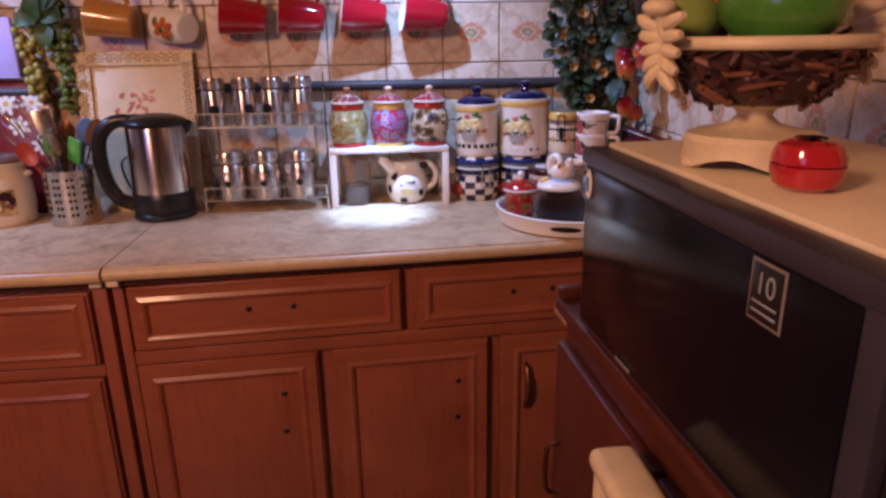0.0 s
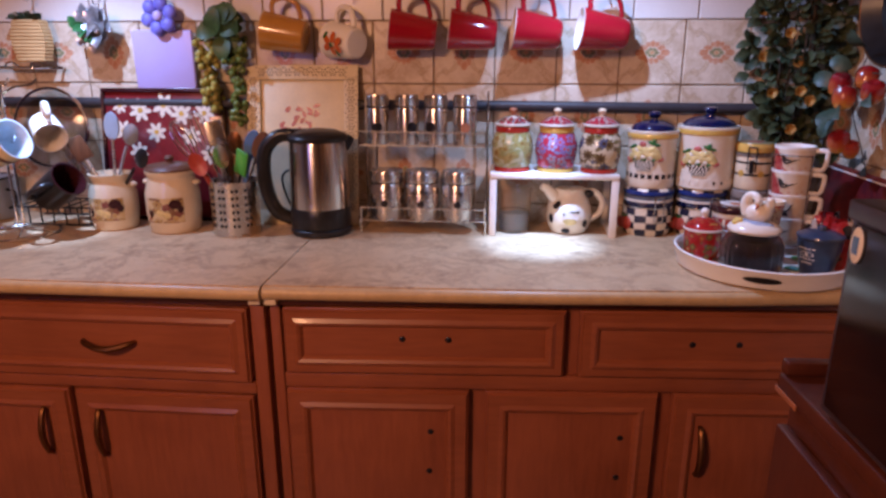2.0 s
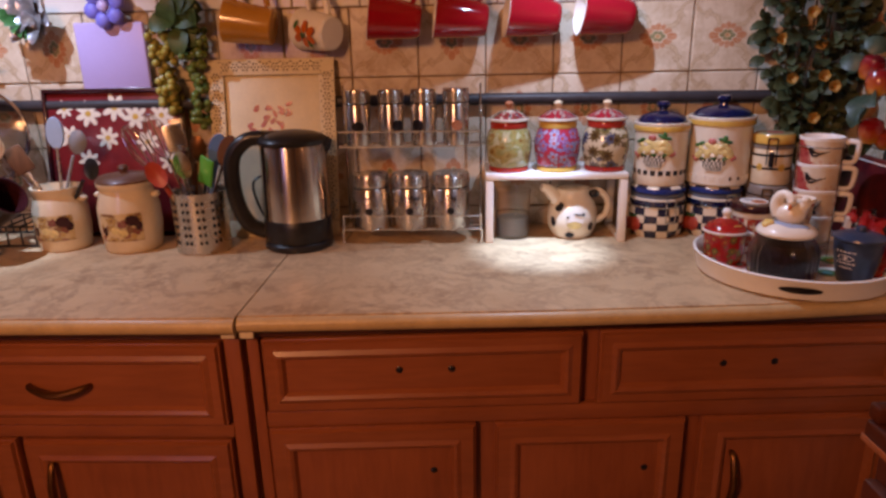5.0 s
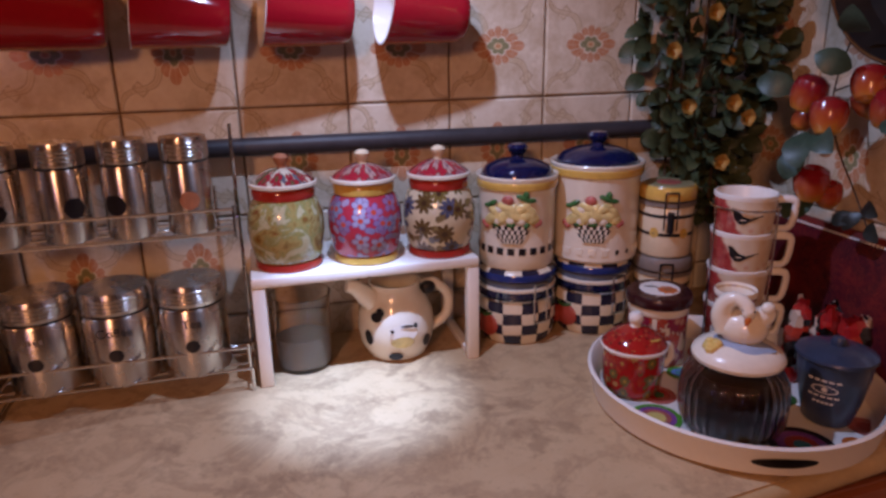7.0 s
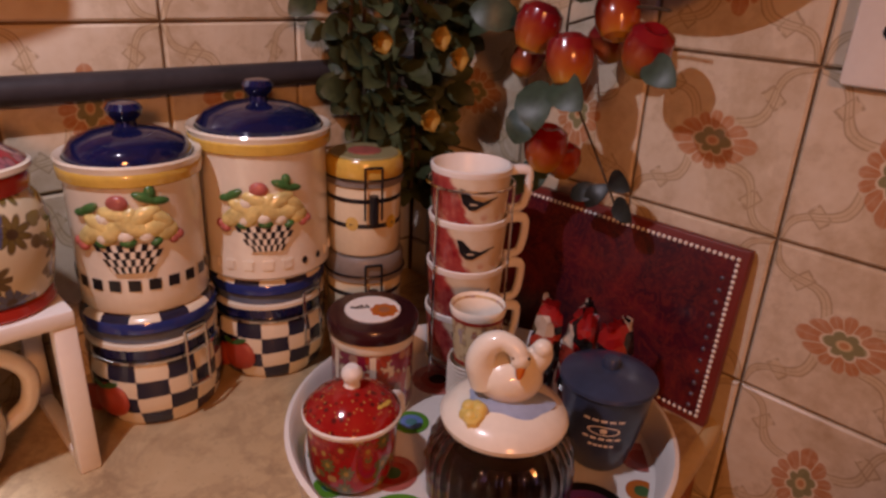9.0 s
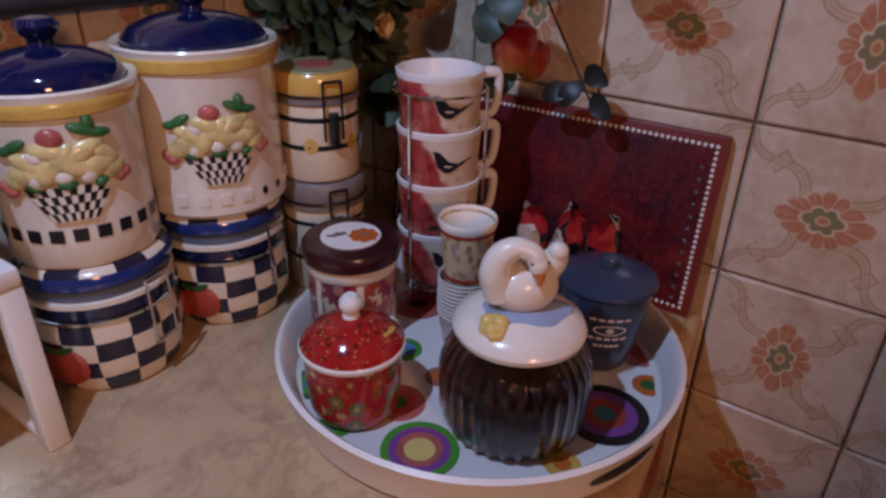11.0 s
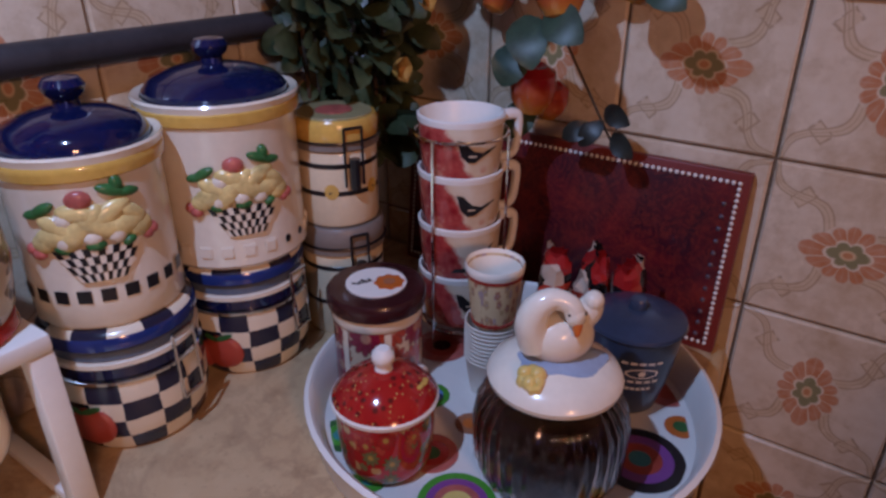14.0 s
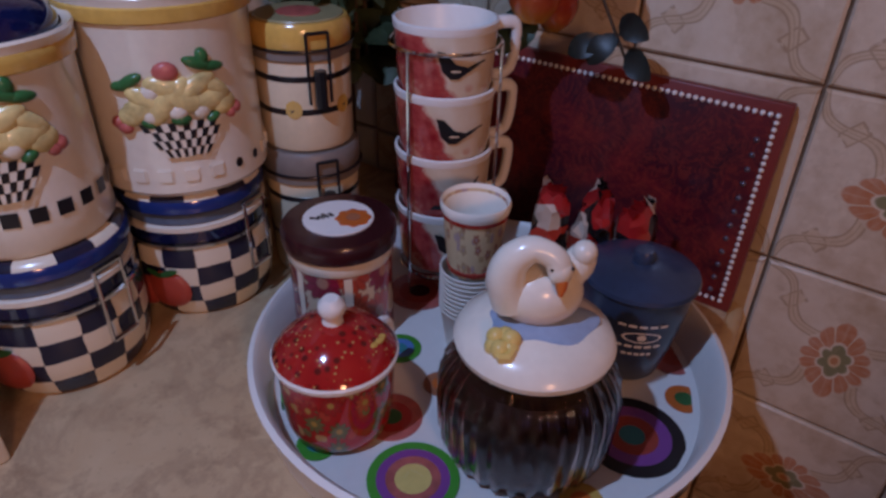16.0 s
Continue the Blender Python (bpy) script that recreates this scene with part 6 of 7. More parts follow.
# glass lid and dish rack behind the tree
gl = thing("glass_lid", (-0.905, 1.982, 1.013), "round glass pan lid with steel rim leaning on the tiles", "pan lid")
part("glass", lathe([(0, 0.024), (0.05, 0.019), (0.098, 0.0), (0.100, 0.003), (0.05, 0.023), (0, 0.028)], 48, m=pose(0, 0, 0.107, 82)), LID_GLASS, gl)
part("rim", tube([(0.101 * math.cos(t), 0.101 * math.sin(t) * 0.14, 0.107 + 0.101 * math.sin(t)) for t in [2 * math.pi * i / 48 for i in range(48)]], 0.0045, 8, True), CHROME, gl)
part("knob", lathe([(0.007, 0.020), (0.006, 0.030), (0.014, 0.038), (0.013, 0.044), (0, 0.047)], 20, m=pose(0, 0, 0.107, 82)), BLACK, gl)
dr = thing("dish_rack", (-0.86, 1.93, TOP), "black wire dish rack on the worktop", "dish rack")
for i in range(7):
    part("wire", tube([(-0.10 + i * 0.033, -0.055, 0.006), (-0.10 + i * 0.033, -0.055, 0.05), (-0.10 + i * 0.033, 0.06, 0.05), (-0.10 + i * 0.033, 0.06, 0.006)], 0.0024, 6), BLACK, dr)
for y, z in ((-0.055, 0.006), (-0.055, 0.05), (0.06, 0.05), (0.06, 0.006)):
    part("rail", tube([(-0.11, y, z), (0.115, y, z)], 0.0028, 6), BLACK, dr)

# tubs on a white board
tb = thing("serving_board", (-1.165, 1.80, TOP), "white plastic board under the tubs", "board")
part("board", box(-0.14, 0.145, -0.085, 0.085, 0.0, 0.010, 0.004), WHITE, tb)
for x, y, r, hh, mt_, lb, sq in ((-1.160, 1.745, 0.042, 0.115, WHITE, "white ribbed plastic tub", 1), (-1.103, 1.832, 0.046, 0.140, GREYPL, "translucent grey plastic food container", 0)):
    c = thing("plastic_tub", (x, y, TOP + 0.010), lb, "tub", "plastic tubs")
    part("body", lathe([(0, 0), (r * 0.9, 0), (r * 0.92, 0.003), (r, hh - 0.012), (r, hh), (r - 0.003, hh), (r * 0.88, 0.006), (0, 0.005)], 40, flute=20 if sq else 0, depth=0.008 if sq else 0), mt_, c)
    part("lid", lathe([(0, hh), (r * 1.04, hh), (r * 1.05, hh + 0.006), (r * 0.98, hh + 0.009), (0, hh + 0.009)], 40), WHITE if sq else GREYPL, c)
c = thing("enamel_pot", (-1.095, 1.955, TOP), "grey enamel pot with a dark blue rim", "pot")
part("body", lathe([(0, 0), (0.058, 0), (0.062, 0.005), (0.062, 0.105), (0.064, 0.110), (0.060, 0.110), (0.058, 0.006), (0, 0.005)], 40), GREYPL, c)
part("rim", tube([(0.063 * math.cos(t), 0.063 * math.sin(t), 0.110) for t in [2 * math.pi * i / 40 for i in range(40)]], 0.0032, 6, True), NAVY, c)
part("handle", tube(smoothed([(0.062, -0.01, 0.08), (0.085, -0.012, 0.075), (0.085, -0.012, 0.04), (0.062, -0.01, 0.03)], 5), 0.004, 8), BLACK, c)

# ---------- things hung on the tiles ----------
def hook(x, z=1.452):
    h = thing("wall_hook", (x, NORTH, z), "small chrome hook screwed to the tiles", "hook", "wall hooks")
    part("plate", box(-0.004, 0.004, -0.003, 0.0, 0.002, 0.024, 0.0012), CHROME, h)
    part("prong", tube(smoothed([(0, -0.003, 0.012), (0, -0.018, 0.0), (0, -0.034, -0.012), (0, -0.050, -0.014), (0, -0.056, 0.0)], 5), 0.0018, 8), CHROME, h)


for x in (0.058, 0.200, 0.353, 0.508):
    hook(x + 0.008)
    hang(x + 0.056, 1.984, 1.350, (-0.985, -0.09, 0.12), 0, (RED, WHITE), 0.049, 0.034, 0.112, "red glazed mug with white inside hanging from a hook", "red mugs on hooks", hr=0.0055)
hook(-0.247)
hang(-0.207, 1.984, 1.345, (-0.97, -0.03, 0.16), 0, (MUSTARD, CREAM), 0.046, 0.038, 0.105, "mustard yellow mug hanging from a hook", "mugs on hooks")
hook(-0.105)
wm = hang(-0.078, 1.975, 1.330, (-0.80, 0.55, 0.12), 0, (WHITE, WHITE), 0.045, 0.036, 0.088, "white mug with orange flowers hanging from a hook", "mugs on hooks")
for k in range(6):
    a = k * 1.05
    part("flower_print", wrapped([oval(0.016 * math.cos(a), 0.042 + 0.022 * math.sin(a), 0.013, 0.008, 10, a)], 0.0425, 262, 0.0030), ORANGE, wm)
for o in (oval(-0.020, 0.026, 0.010, 0.005, 10, 0.4), oval(0.018, 0.068, 0.010, 0.005, 10, -0.4), oval(-0.002, 0.046, 0.006, 0.006, 10)):
    part("leaf_print", wrapped([o], 0.0425, 262, 0.0036), GREEN, wm)

hook(-0.412, 1.43)
gr = thing("grape_garland", (-0.415, 2.005, 1.40), "hanging artificial grapes with green leaves", "garland")
rg = random.Random(21)
grape = finish("grape", ball((0, 0, 0), 0.0092, None, 10, 7), GRAPE_Y)
grape_g = finish("grape", ball((0, 0, 0), 0.0088, None, 10, 7), GRAPE_G)
for me, x0, drop in ((grape, -0.048, 0.185), (grape_g, 0.022, 0.225)):
    for i in range(85):
        f = rg.random()
        w = 0.028 * (1 - 0.55 * f)
        o = new("grape", me)
        o.parent = gr
        o.location = (x0 + rg.uniform(-w, w), rg.uniform(-0.035, 0.015), -0.050 - drop * f)


def leaf_mesh(bm, p, d, n, L, W):
    """A curved leaf from p along d, facing n."""
    d = Vector(d).normalized()
    s = d.cross(Vector(n)).normalized()
    n = s.cross(d)
    rows = []
    for t, w in ((0, 0.10), (0.14, 0.60), (0.34, 0.95), (0.58, 1.0), (0.80, 0.74), (0.93, 0.40), (1.0, 0.08)):
        c = Vector(p) + d * L * t + n * (L * 0.22 * math.sin(t * 2.6))
        rows.append([bm.verts.new(c - s * W * w + n * W * 0.25 * w), bm.verts.new(c), bm.verts.new(c + s * W * w + n * W * 0.25 * w)])
    for a, b in zip(rows, rows[1:]):
        bm.faces.new((a[0], a[1], b[1], b[0]))
        bm.faces.new((a[1], a[2], b[2], b[1]))


bm = bmesh.new()
for i in range(16):
    a = rg.uniform(0, 6.28)
    leaf_mesh(bm, (rg.uniform(-0.03, 0.03), rg.uniform(-0.03, 0.0), rg.uniform(-0.06, 0.0)), (math.cos(a), rg.uniform(-0.5, 0.1), math.sin(a) * 0.8 - 0.2), (0.1, -1, 0.3), rg.uniform(0.05, 0.075), 0.022)
part("leaves", bm, GRAPE_LEAF, gr)
part("stalk", tube([(0, 0, 0.03), (-0.01, -0.01, 0.0), (-0.03, -0.015, -0.06)], 0.003, 6), STEM, gr)

hook(-0.575, 1.45)
pb = thing("cutting_board", (-0.592, 2.020, 1.215), "lilac plastic cutting board hanging on the wall", "cutting board", yaw=0)
part("board", box(-0.080, 0.080, -0.006, 0.006, 0.0, 0.150, 0.005, 3), LILAC, pb)
part("neck", box(-0.02, 0.02, -0.006, 0.006, 0.148, 0.205, 0.005, 3), LILAC, pb)
fl = thing("flower_ornament", (-0.585, 2.000, 1.398), "violet flower-shaped foam ornament", "ornament")
bm = bmesh.new()
for i in range(6):
    a = math.pi * i / 3 + 0.3
    ball((0.030 * math.cos(a), 0, 0.030 * math.sin(a)), (0.018, 0.011, 0.018), bm, 14, 9)
part("petals", bm, VIOLET, fl)
part("centre", ball((0, -0.008, 0), (0.013, 0.008, 0.013)), LILAC, fl)

hook(-0.745, 1.44)
sv = thing("foil_ornament", (-0.748, 2.000, 1.36), "silver foil flower ornament with green leaves", "ornament")
bm = bmesh.new()
for i in range(26):
    a = rg.uniform(0, 6.28)
    leaf_mesh(bm, (rg.uniform(-0.02, 0.02), rg.uniform(-0.02, 0.01), rg.uniform(-0.02, 0.03)), (math.cos(a), -0.5, math.sin(a)), (0, -1, 0.2), rg.uniform(0.035, 0.06), 0.015)
part("foil_petals", bm, SILVER, sv)
bm = bmesh.new()
for i in range(7):
    leaf_mesh(bm, (-0.02, -0.01, 0.01), (-0.8 + 0.2 * i, -0.5, 0.6 - 0.25 * i), (0, -1, 0), 0.05, 0.012)
part("leaves", bm, GREEN, sv)
part("hanger", tube([(0, 0.02, 0.08), (0, 0.0, 0.03)], 0.0015, 6), CHROME, sv)

hook(-0.925, 1.45)
wb = thing("wicker_basket", (-0.932, 2.010, 1.288), "small square wicker wall basket with green trim", "basket")
bm = bmesh.new()
for i in range(12):
    z = 0.004 + i * 0.0085
    w = 0.038 + 0.010 * math.sin(math.pi * i / 11)
    tube([(-w, 0, z), (-w * 0.9, -0.022, z), (0, -0.027, z), (w * 0.9, -0.022, z), (w, 0, z)], 0.0052, 6, bm=bm)
part("weave", bm, WICKER, wb)
part("back", box(-0.042, 0.042, 0.0, 0.006, 0.0, 0.10, 0.004), WICKER, wb)
bm = bmesh.new()
for i in range(22):
    leaf_mesh(bm, (rg.uniform(-0.035, 0.035), rg.uniform(-0.02, 0.0), 0.100), (rg.uniform(-0.7, 0.7), -0.4, rg.uniform(0, 0.6)), (0, -0.6, 0.8), 0.028, 0.009)
part("trim_leaves", bm, LEAF, wb)

hook(-1.10, 1.47)
hat = thing("straw_hat", (-1.14, 1.995, 1.365), "terracotta coloured domed straw basket hanging on the wall", "basket")
part("dome", lathe([(0.122, 0), (0.124, 0.004), (0.112, 0.030), (0.092, 0.062), (0.055, 0.090), (0, 0.100), (0, 0.097), (0.055, 0.086), (0.090, 0.057), (0.116, 0.003)], 48, m=pose(-0.018, 0.0, -0.026, 12, 14, 0) @ Matrix.Diagonal((1, 0.35, 1, 1))), CLAY, hat)
part("rim", tube([(0.119 * math.cos(t), 0.042 * math.sin(t), 0.0) for t in [2 * math.pi * i / 48 for i in range(48)]], 0.006, 8, True), CLAY, hat, m=pose(-0.018, 0, -0.026, 12, 14, 0))

# utensil rail with hanging wooden spoons
rl = thing("utensil_rail", (-1.02, 2.005, 1.272), "chrome rail with hooks under the baskets", "rail")
part("bar", tube([(-0.32, 0, 0), (0.16, 0, 0)], 0.004, 8), CHROME, rl)
for x in (-0.30, 0.14):
    part("bracket", tube([(x, 0.035, 0), (x, 0, 0)], 0.004, 8), CHROME, rl)
for x in (-0.22, -0.15, -0.05, 0.02, 0.09):
    part("loop", tube(arc((x, -0.005, 0.0), 0.018, 0, 180, 10, "xz", 0.014), 0.0022, 6), CHROME, rl)
for x, L, s in ((-1.275, 0.20, 0.030), (-1.235, 0.26, 0.024), (-1.20, 0.23, 0.026)):
    w = thing("wooden_spoon", (x, 1.985, 1.10), "dark wooden spoon hanging by the wall", "spoon", "wooden spoons")
    part("stick", tube([(0, 0, 0), (0.004, 0, L)], 0.006, 8), DARKWOOD, w)
    part("bowl", ball((0.004, 0, L + 0.02), (s, 0.008, s * 1.4)), DARKWOOD, w)

# ---------- corner greenery ----------
gar = thing("corner_garland", (0.945, 1.955, 1.10), "dark green silk foliage with small yellow flowers in the corner", "artificial plant")
rg = random.Random(44)
bm = bmesh.new()
for i in range(860):
    z = rg.uniform(-0.06, 0.62)
    w = 0.055 + 0.055 * min(1, max(0, z) / 0.2)
    a = rg.uniform(0, 6.28)
    rr = rg.random() ** 0.5
    x, y = w * rr * math.cos(a), w * 0.8 * rr * math.sin(a)
    if x > 0.085 or y > 0.06:
        continue
    d = (math.cos(a) + rg.uniform(-0.5, 0.5), math.sin(a) - 0.5 + rg.uniform(-0.5, 0.5), rg.uniform(-0.9, 0.5))
    leaf_mesh(bm, (x, y, z), d, (rg.uniform(-0.6, 0.2), -1, rg.uniform(-0.2, 0.8)), rg.uniform(0.024, 0.042), rg.uniform(0.010, 0.015))
tagged(part("foliage", bm, LEAF, gar), kind="stuff")
for i in range(7):
    x0, y0 = rg.uniform(-0.06, 0.05), rg.uniform(-0.05, 0.04)
    part("stem", tube(smoothed([(x0 * 0.3, y0 * 0.3 + 0.03, 0.62), (x0 * 0.8, y0, 0.35), (x0, y0, 0.12), (x0 * 0.9, y0, -0.05)], 5), 0.0022, 6), STEM, gar)
for x, y, z in ((-0.062, -0.035, 0.122), (-0.018, -0.075, 0.128), (0.0, -0.085, 0.108), (-0.028, -0.075, 0.045), (-0.085, -0.02, 0.20), (-0.05, -0.06, 0.25), (-0.09, 0.0, 0.30), (0.01, -0.08, 0.33), (-0.07, -0.05, 0.42), (-0.03, -0.07, 0.19)):
    bm = bmesh.new()
    for k in range(5):
        a = 2 * math.pi * k / 5
        leaf_mesh(bm, (x, y, z), (math.cos(a), -0.9, math.sin(a)), (0, -1, 0.1), 0.019, 0.0105)
    part("yellow_flower", bm, PETAL, gar)

ap = thing("apple_branch", (0.995, 1.735, 1.13), "artificial apple branch with red apples hanging on the tiles", "artificial fruit")
prof = [(0, -0.026), (0.008, -0.028), (0.018, -0.024), (0.026, -0.010), (0.0285, 0.006), (0.025, 0.020), (0.014, 0.027), (0.006, 0.024), (0, 0.022)]
for x, y, z, s, rx, ry in ((-0.030, 0.040, 0.116, 0.92, 14, 10), (-0.042, -0.010, 0.092, 0.92, -12, 8), (-0.020, -0.040, 0.132, 0.85, -20, 20), (-0.022, -0.074, 0.106, 0.88, 25, -15), (-0.025, 0.019, 0.002, 0.92, 8, -8), (-0.004, 0.010, -0.012, 0.72, 18, -20), (0.004, -0.020, 0.108, 0.75, -10, -30), (0.004, 0.076, 0.080, 0.70, 10, 30)):
    part("apple", lathe([(r * s * 0.86, q * s * 0.93) for r, q in prof], 28), APPLE, ap, m=pose(x, y, z, rx, ry, 0))
bm = bmesh.new()
for p, d, L, W in (((-0.045, 0.02, 0.07), (-0.35, -0.35, -0.75), 0.062, 0.022), ((-0.045, 0.0, 0.075), (-0.2, -0.8, -0.45), 0.058, 0.020), ((-0.035, 0.030, 0.045), (-0.3, 0.15, -0.8), 0.05, 0.020), ((-0.05, -0.04, 0.15), (-0.5, 0.5, 0.3), 0.05, 0.018), ((-0.03, -0.08, 0.10), (-0.2, -0.8, -0.4), 0.05, 0.016), ((-0.02, 0.04, -0.02), (-0.4, -0.1, -0.5), 0.045, 0.016), ((-0.02, 0.07, 0.12), (-0.4, 0.5, 0.1), 0.06, 0.02), ((-0.02, -0.02, 0.19), (-0.5, -0.2, 0.5), 0.06, 0.02), ((-0.01, 0.03, -0.01), (-0.3, 0.2, -0.9), 0.05, 0.018)):
    leaf_mesh(bm, p, d, (-1, -0.4, 0.2), L * 0.85, W * 0.85)
part("leaves", bm, LEAF2, ap)
for i, pts in enumerate((((0.02, 0.03, 0.20), (-0.01, 0.02, 0.12), (-0.015, 0.0, 0.06), (-0.005, -0.03, 0.0), (0.0, -0.055, -0.045)), ((-0.01, 0.02, 0.12), (-0.02, -0.05, 0.14), (-0.02, -0.09, 0.14)))):
    part("twig", tube(smoothed(pts, 5), 0.0013, 6), STEM, ap)
bm = bmesh.new()
for y, z, dy, dz in ((-0.045, -0.012, -0.8, -0.3), (-0.045, -0.025, 0.5, -0.7), (-0.055, -0.035, -0.7, -0.5), (-0.035, -0.03, 0.7, -0.4)):
    leaf_mesh(bm, (0.0, y, z), (-0.2, dy, dz), (-1, 0, 0.2), 0.032, 0.010)
part("dark_leaves", bm, DARKLEAF, ap)

# switch plate on the side wall
sp = thing("socket_plate", (EAST, 1.500, 1.265), "white plastic socket strip on the side wall", "socket")
part("plate", box(-0.012, 0.0, -0.055, 0.026, -0.043, 0.085, 0.004), WHITE, sp)
for z in (0.0, 0.035):
    part("socket_hole", lathe([(0.006, -0.001), (0.006, 0.001), (0, 0.0015)], 12, m=pose(-0.0118, -0.002, z, 0, -90, 0)), INK, sp)

# ---------- microwave corner ----------
side = thing("side_cabinet", (0.632, 1.094, 0), "dark cherry side cabinet under the microwave", "cabinet", yaw=2.5)
part("carcass", box(0.014, 0.36, -0.70, -0.006, 0.0, 0.900, 0.004), CHERRY_DK, side)
part("top", box(-0.002, 0.365, -0.72, 0.0, 0.901, 0.9245, 0.004), CHERRY_DK, side)
stop = part("end_stop", box(0.0, 0.060, -0.016, 0.002, 0.9250, 0.944, 0.004), CHERRY_DK, side)
part("edge_strip", box(-0.004, -0.0022, -0.055, 0.0, 0.900, 0.9075, 0.0007), CLAY, side, "thin tan edge strip")
for y0, y1 in ((-0.69, -0.35), (-0.34, -0.012)):
    d = part("door", box(-0.002, 0.0135, y0, y1, 0.06, 0.86, 0.004), CHERRY_DK, side)
    part("handle", tube(smoothed([(-0.003, y1 - 0.03, 0.70), (-0.021, y1 - 0.03, 0.69), (-0.021, y1 - 0.03, 0.62), (-0.003, y1 - 0.03, 0.61)], 4), 0.004, 8), BRASS, d)

mw = thing("microwave", (0.632, 0.994, 0.925), "black glass microwave oven with a grey metal frame", "microwave", yaw=2.5)
W, D, H = 0.500, 0.320, 0.245
part("case", box(0.018, D, -W, 0.0, 0.010, H - 0.006, 0.006, 3), BLACK, mw)
for x, y in ((0.04, -0.04), (0.04, -W + 0.04), (D - 0.04, -0.04), (D - 0.04, -W + 0.04)):
    part("foot", lathe([(0, 0), (0.012, 0), (0.012, 0.011), (0, 0.011)], 14, m=pose(x, y, 0)), BLACK, mw)
door = part("door", box(0.003, 0.0175, -W, 0.0, 0.006, H - 0.004, 0.003), FRAME_GREY, mw, "violet-grey metal door frame")
part("door_glass", box(0.0, 0.004, -W + 0.022, -0.010, 0.014, H - 0.026, 0.002), BLACK_GLOSS, door, "black mirror glass")
part("top_bezel", box(-0.004, 0.03, -W, 0.0, H - 0.023, H - 0.0035, 0.004), FRAME_GREY, mw)
badge = part("badge", lathe([(0.0, 0.0), (0.0105, 0.0), (0.011, 0.001), (0.009, 0.0018), (0, 0.002)], 24, m=pose(-0.0002, -0.022, H - 0.047, 0, -90, 0) @ Matrix.Diagonal((1.7, 1.0, 1, 1))), WHITE, mw, "oval white and blue badge")
part("badge_bar", box(-0.0032, -0.0020, -0.027, -0.017, H - 0.056, H - 0.038, 0.0005), BLUEPL, badge)
lab = part("warranty_label", box(-0.0012, -0.0002, -0.411, -0.370, H - 0.076, H - 0.028, 0.0004), GREY_LID, mw, "grey framed sticker reading 10")
part("label_ground", box(-0.0018, -0.0010, -0.4085, -0.3725, H - 0.0735, H - 0.0305, 0.0002), BLACK, lab)
cu = bpy.data.curves.new("numeral", "FONT")
cu.body, cu.size, cu.align_x, cu.extrude = "10", 0.024, "CENTER", 0.0003
tx = new("numeral", cu)
tx.parent = lab
tx.matrix_local = pose(-0.0024, -0.3905, H - 0.0530, 90, 0, -90)
cu.materials.append(GREYPL)
for z in (0.058, 0.065):
    part("label_line", box(-0.0026, -0.0016, -0.405, -0.376, H - z - 0.003, H - z - 0.001, 0.0002), GREYPL, lab)
part("door_scale", box(-0.0014, -0.0002, -0.175, -0.135, 0.0150, 0.0195, 0.0004), GREY_LID, mw, "small pale printed strip")
CLOTH = plain("cream_oilcloth", (0.74, 0.65, 0.45), 0.5, var=0.10, scale=10, bump=0.15)
cl = thing("cover_board", (0, 0, 0), "cream cloth-covered board lying on the microwave", "cover")
cl.matrix_world = mw.matrix_world @ pose(0, 0, H - 0.0055)
part("cloth", box(0.028, D - 0.002, -W + 0.004, -0.006, 0.0, 0.007, 0.003), CLOTH, cl)

# fruit stand on the microwave, placed and scaled to fit the camera's view
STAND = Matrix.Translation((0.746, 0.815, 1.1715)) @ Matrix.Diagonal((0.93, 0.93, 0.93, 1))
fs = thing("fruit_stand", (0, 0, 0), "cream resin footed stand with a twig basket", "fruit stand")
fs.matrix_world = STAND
bm = bmesh.new()
rings = []
for r, z, lift in ((0.050, 0.006, 1), (0.060, 0.002, 1), (0.066, 0.001, 1), (0.064, 0.022, 0), (0.066, 0.030, 0), (0.062, 0.036, 0), (0.045, 0.039, 0), (0.026, 0.045, 0), (0.017, 0.054, 0), (0.020, 0.060, 0), (0.034, 0.066, 0)):
    ring = []
    for i in range(64):
        a = 2 * math.pi * i / 64
        rr = r * (1 + 0.10 * abs(math.cos(2 * a)) * min(1, r / 0.045))
        ring.append(bm.verts.new((rr * math.cos(a), rr * math.sin(a), z + lift * 0.013 * abs(math.sin(2 * a)) ** 1.5)))
    rings.append(ring)
for p, q in zip(rings, rings[1:]):
    for i in range(64):
        bm.faces.new((p[i], p[(i + 1) % 64], q[(i + 1) % 64], q[i]))
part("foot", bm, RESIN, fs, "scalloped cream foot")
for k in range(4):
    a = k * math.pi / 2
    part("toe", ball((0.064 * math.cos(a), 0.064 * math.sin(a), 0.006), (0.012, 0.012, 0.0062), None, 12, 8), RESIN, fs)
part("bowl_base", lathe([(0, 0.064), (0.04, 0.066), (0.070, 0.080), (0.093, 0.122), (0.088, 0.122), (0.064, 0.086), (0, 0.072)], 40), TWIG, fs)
rg = random.Random(8)
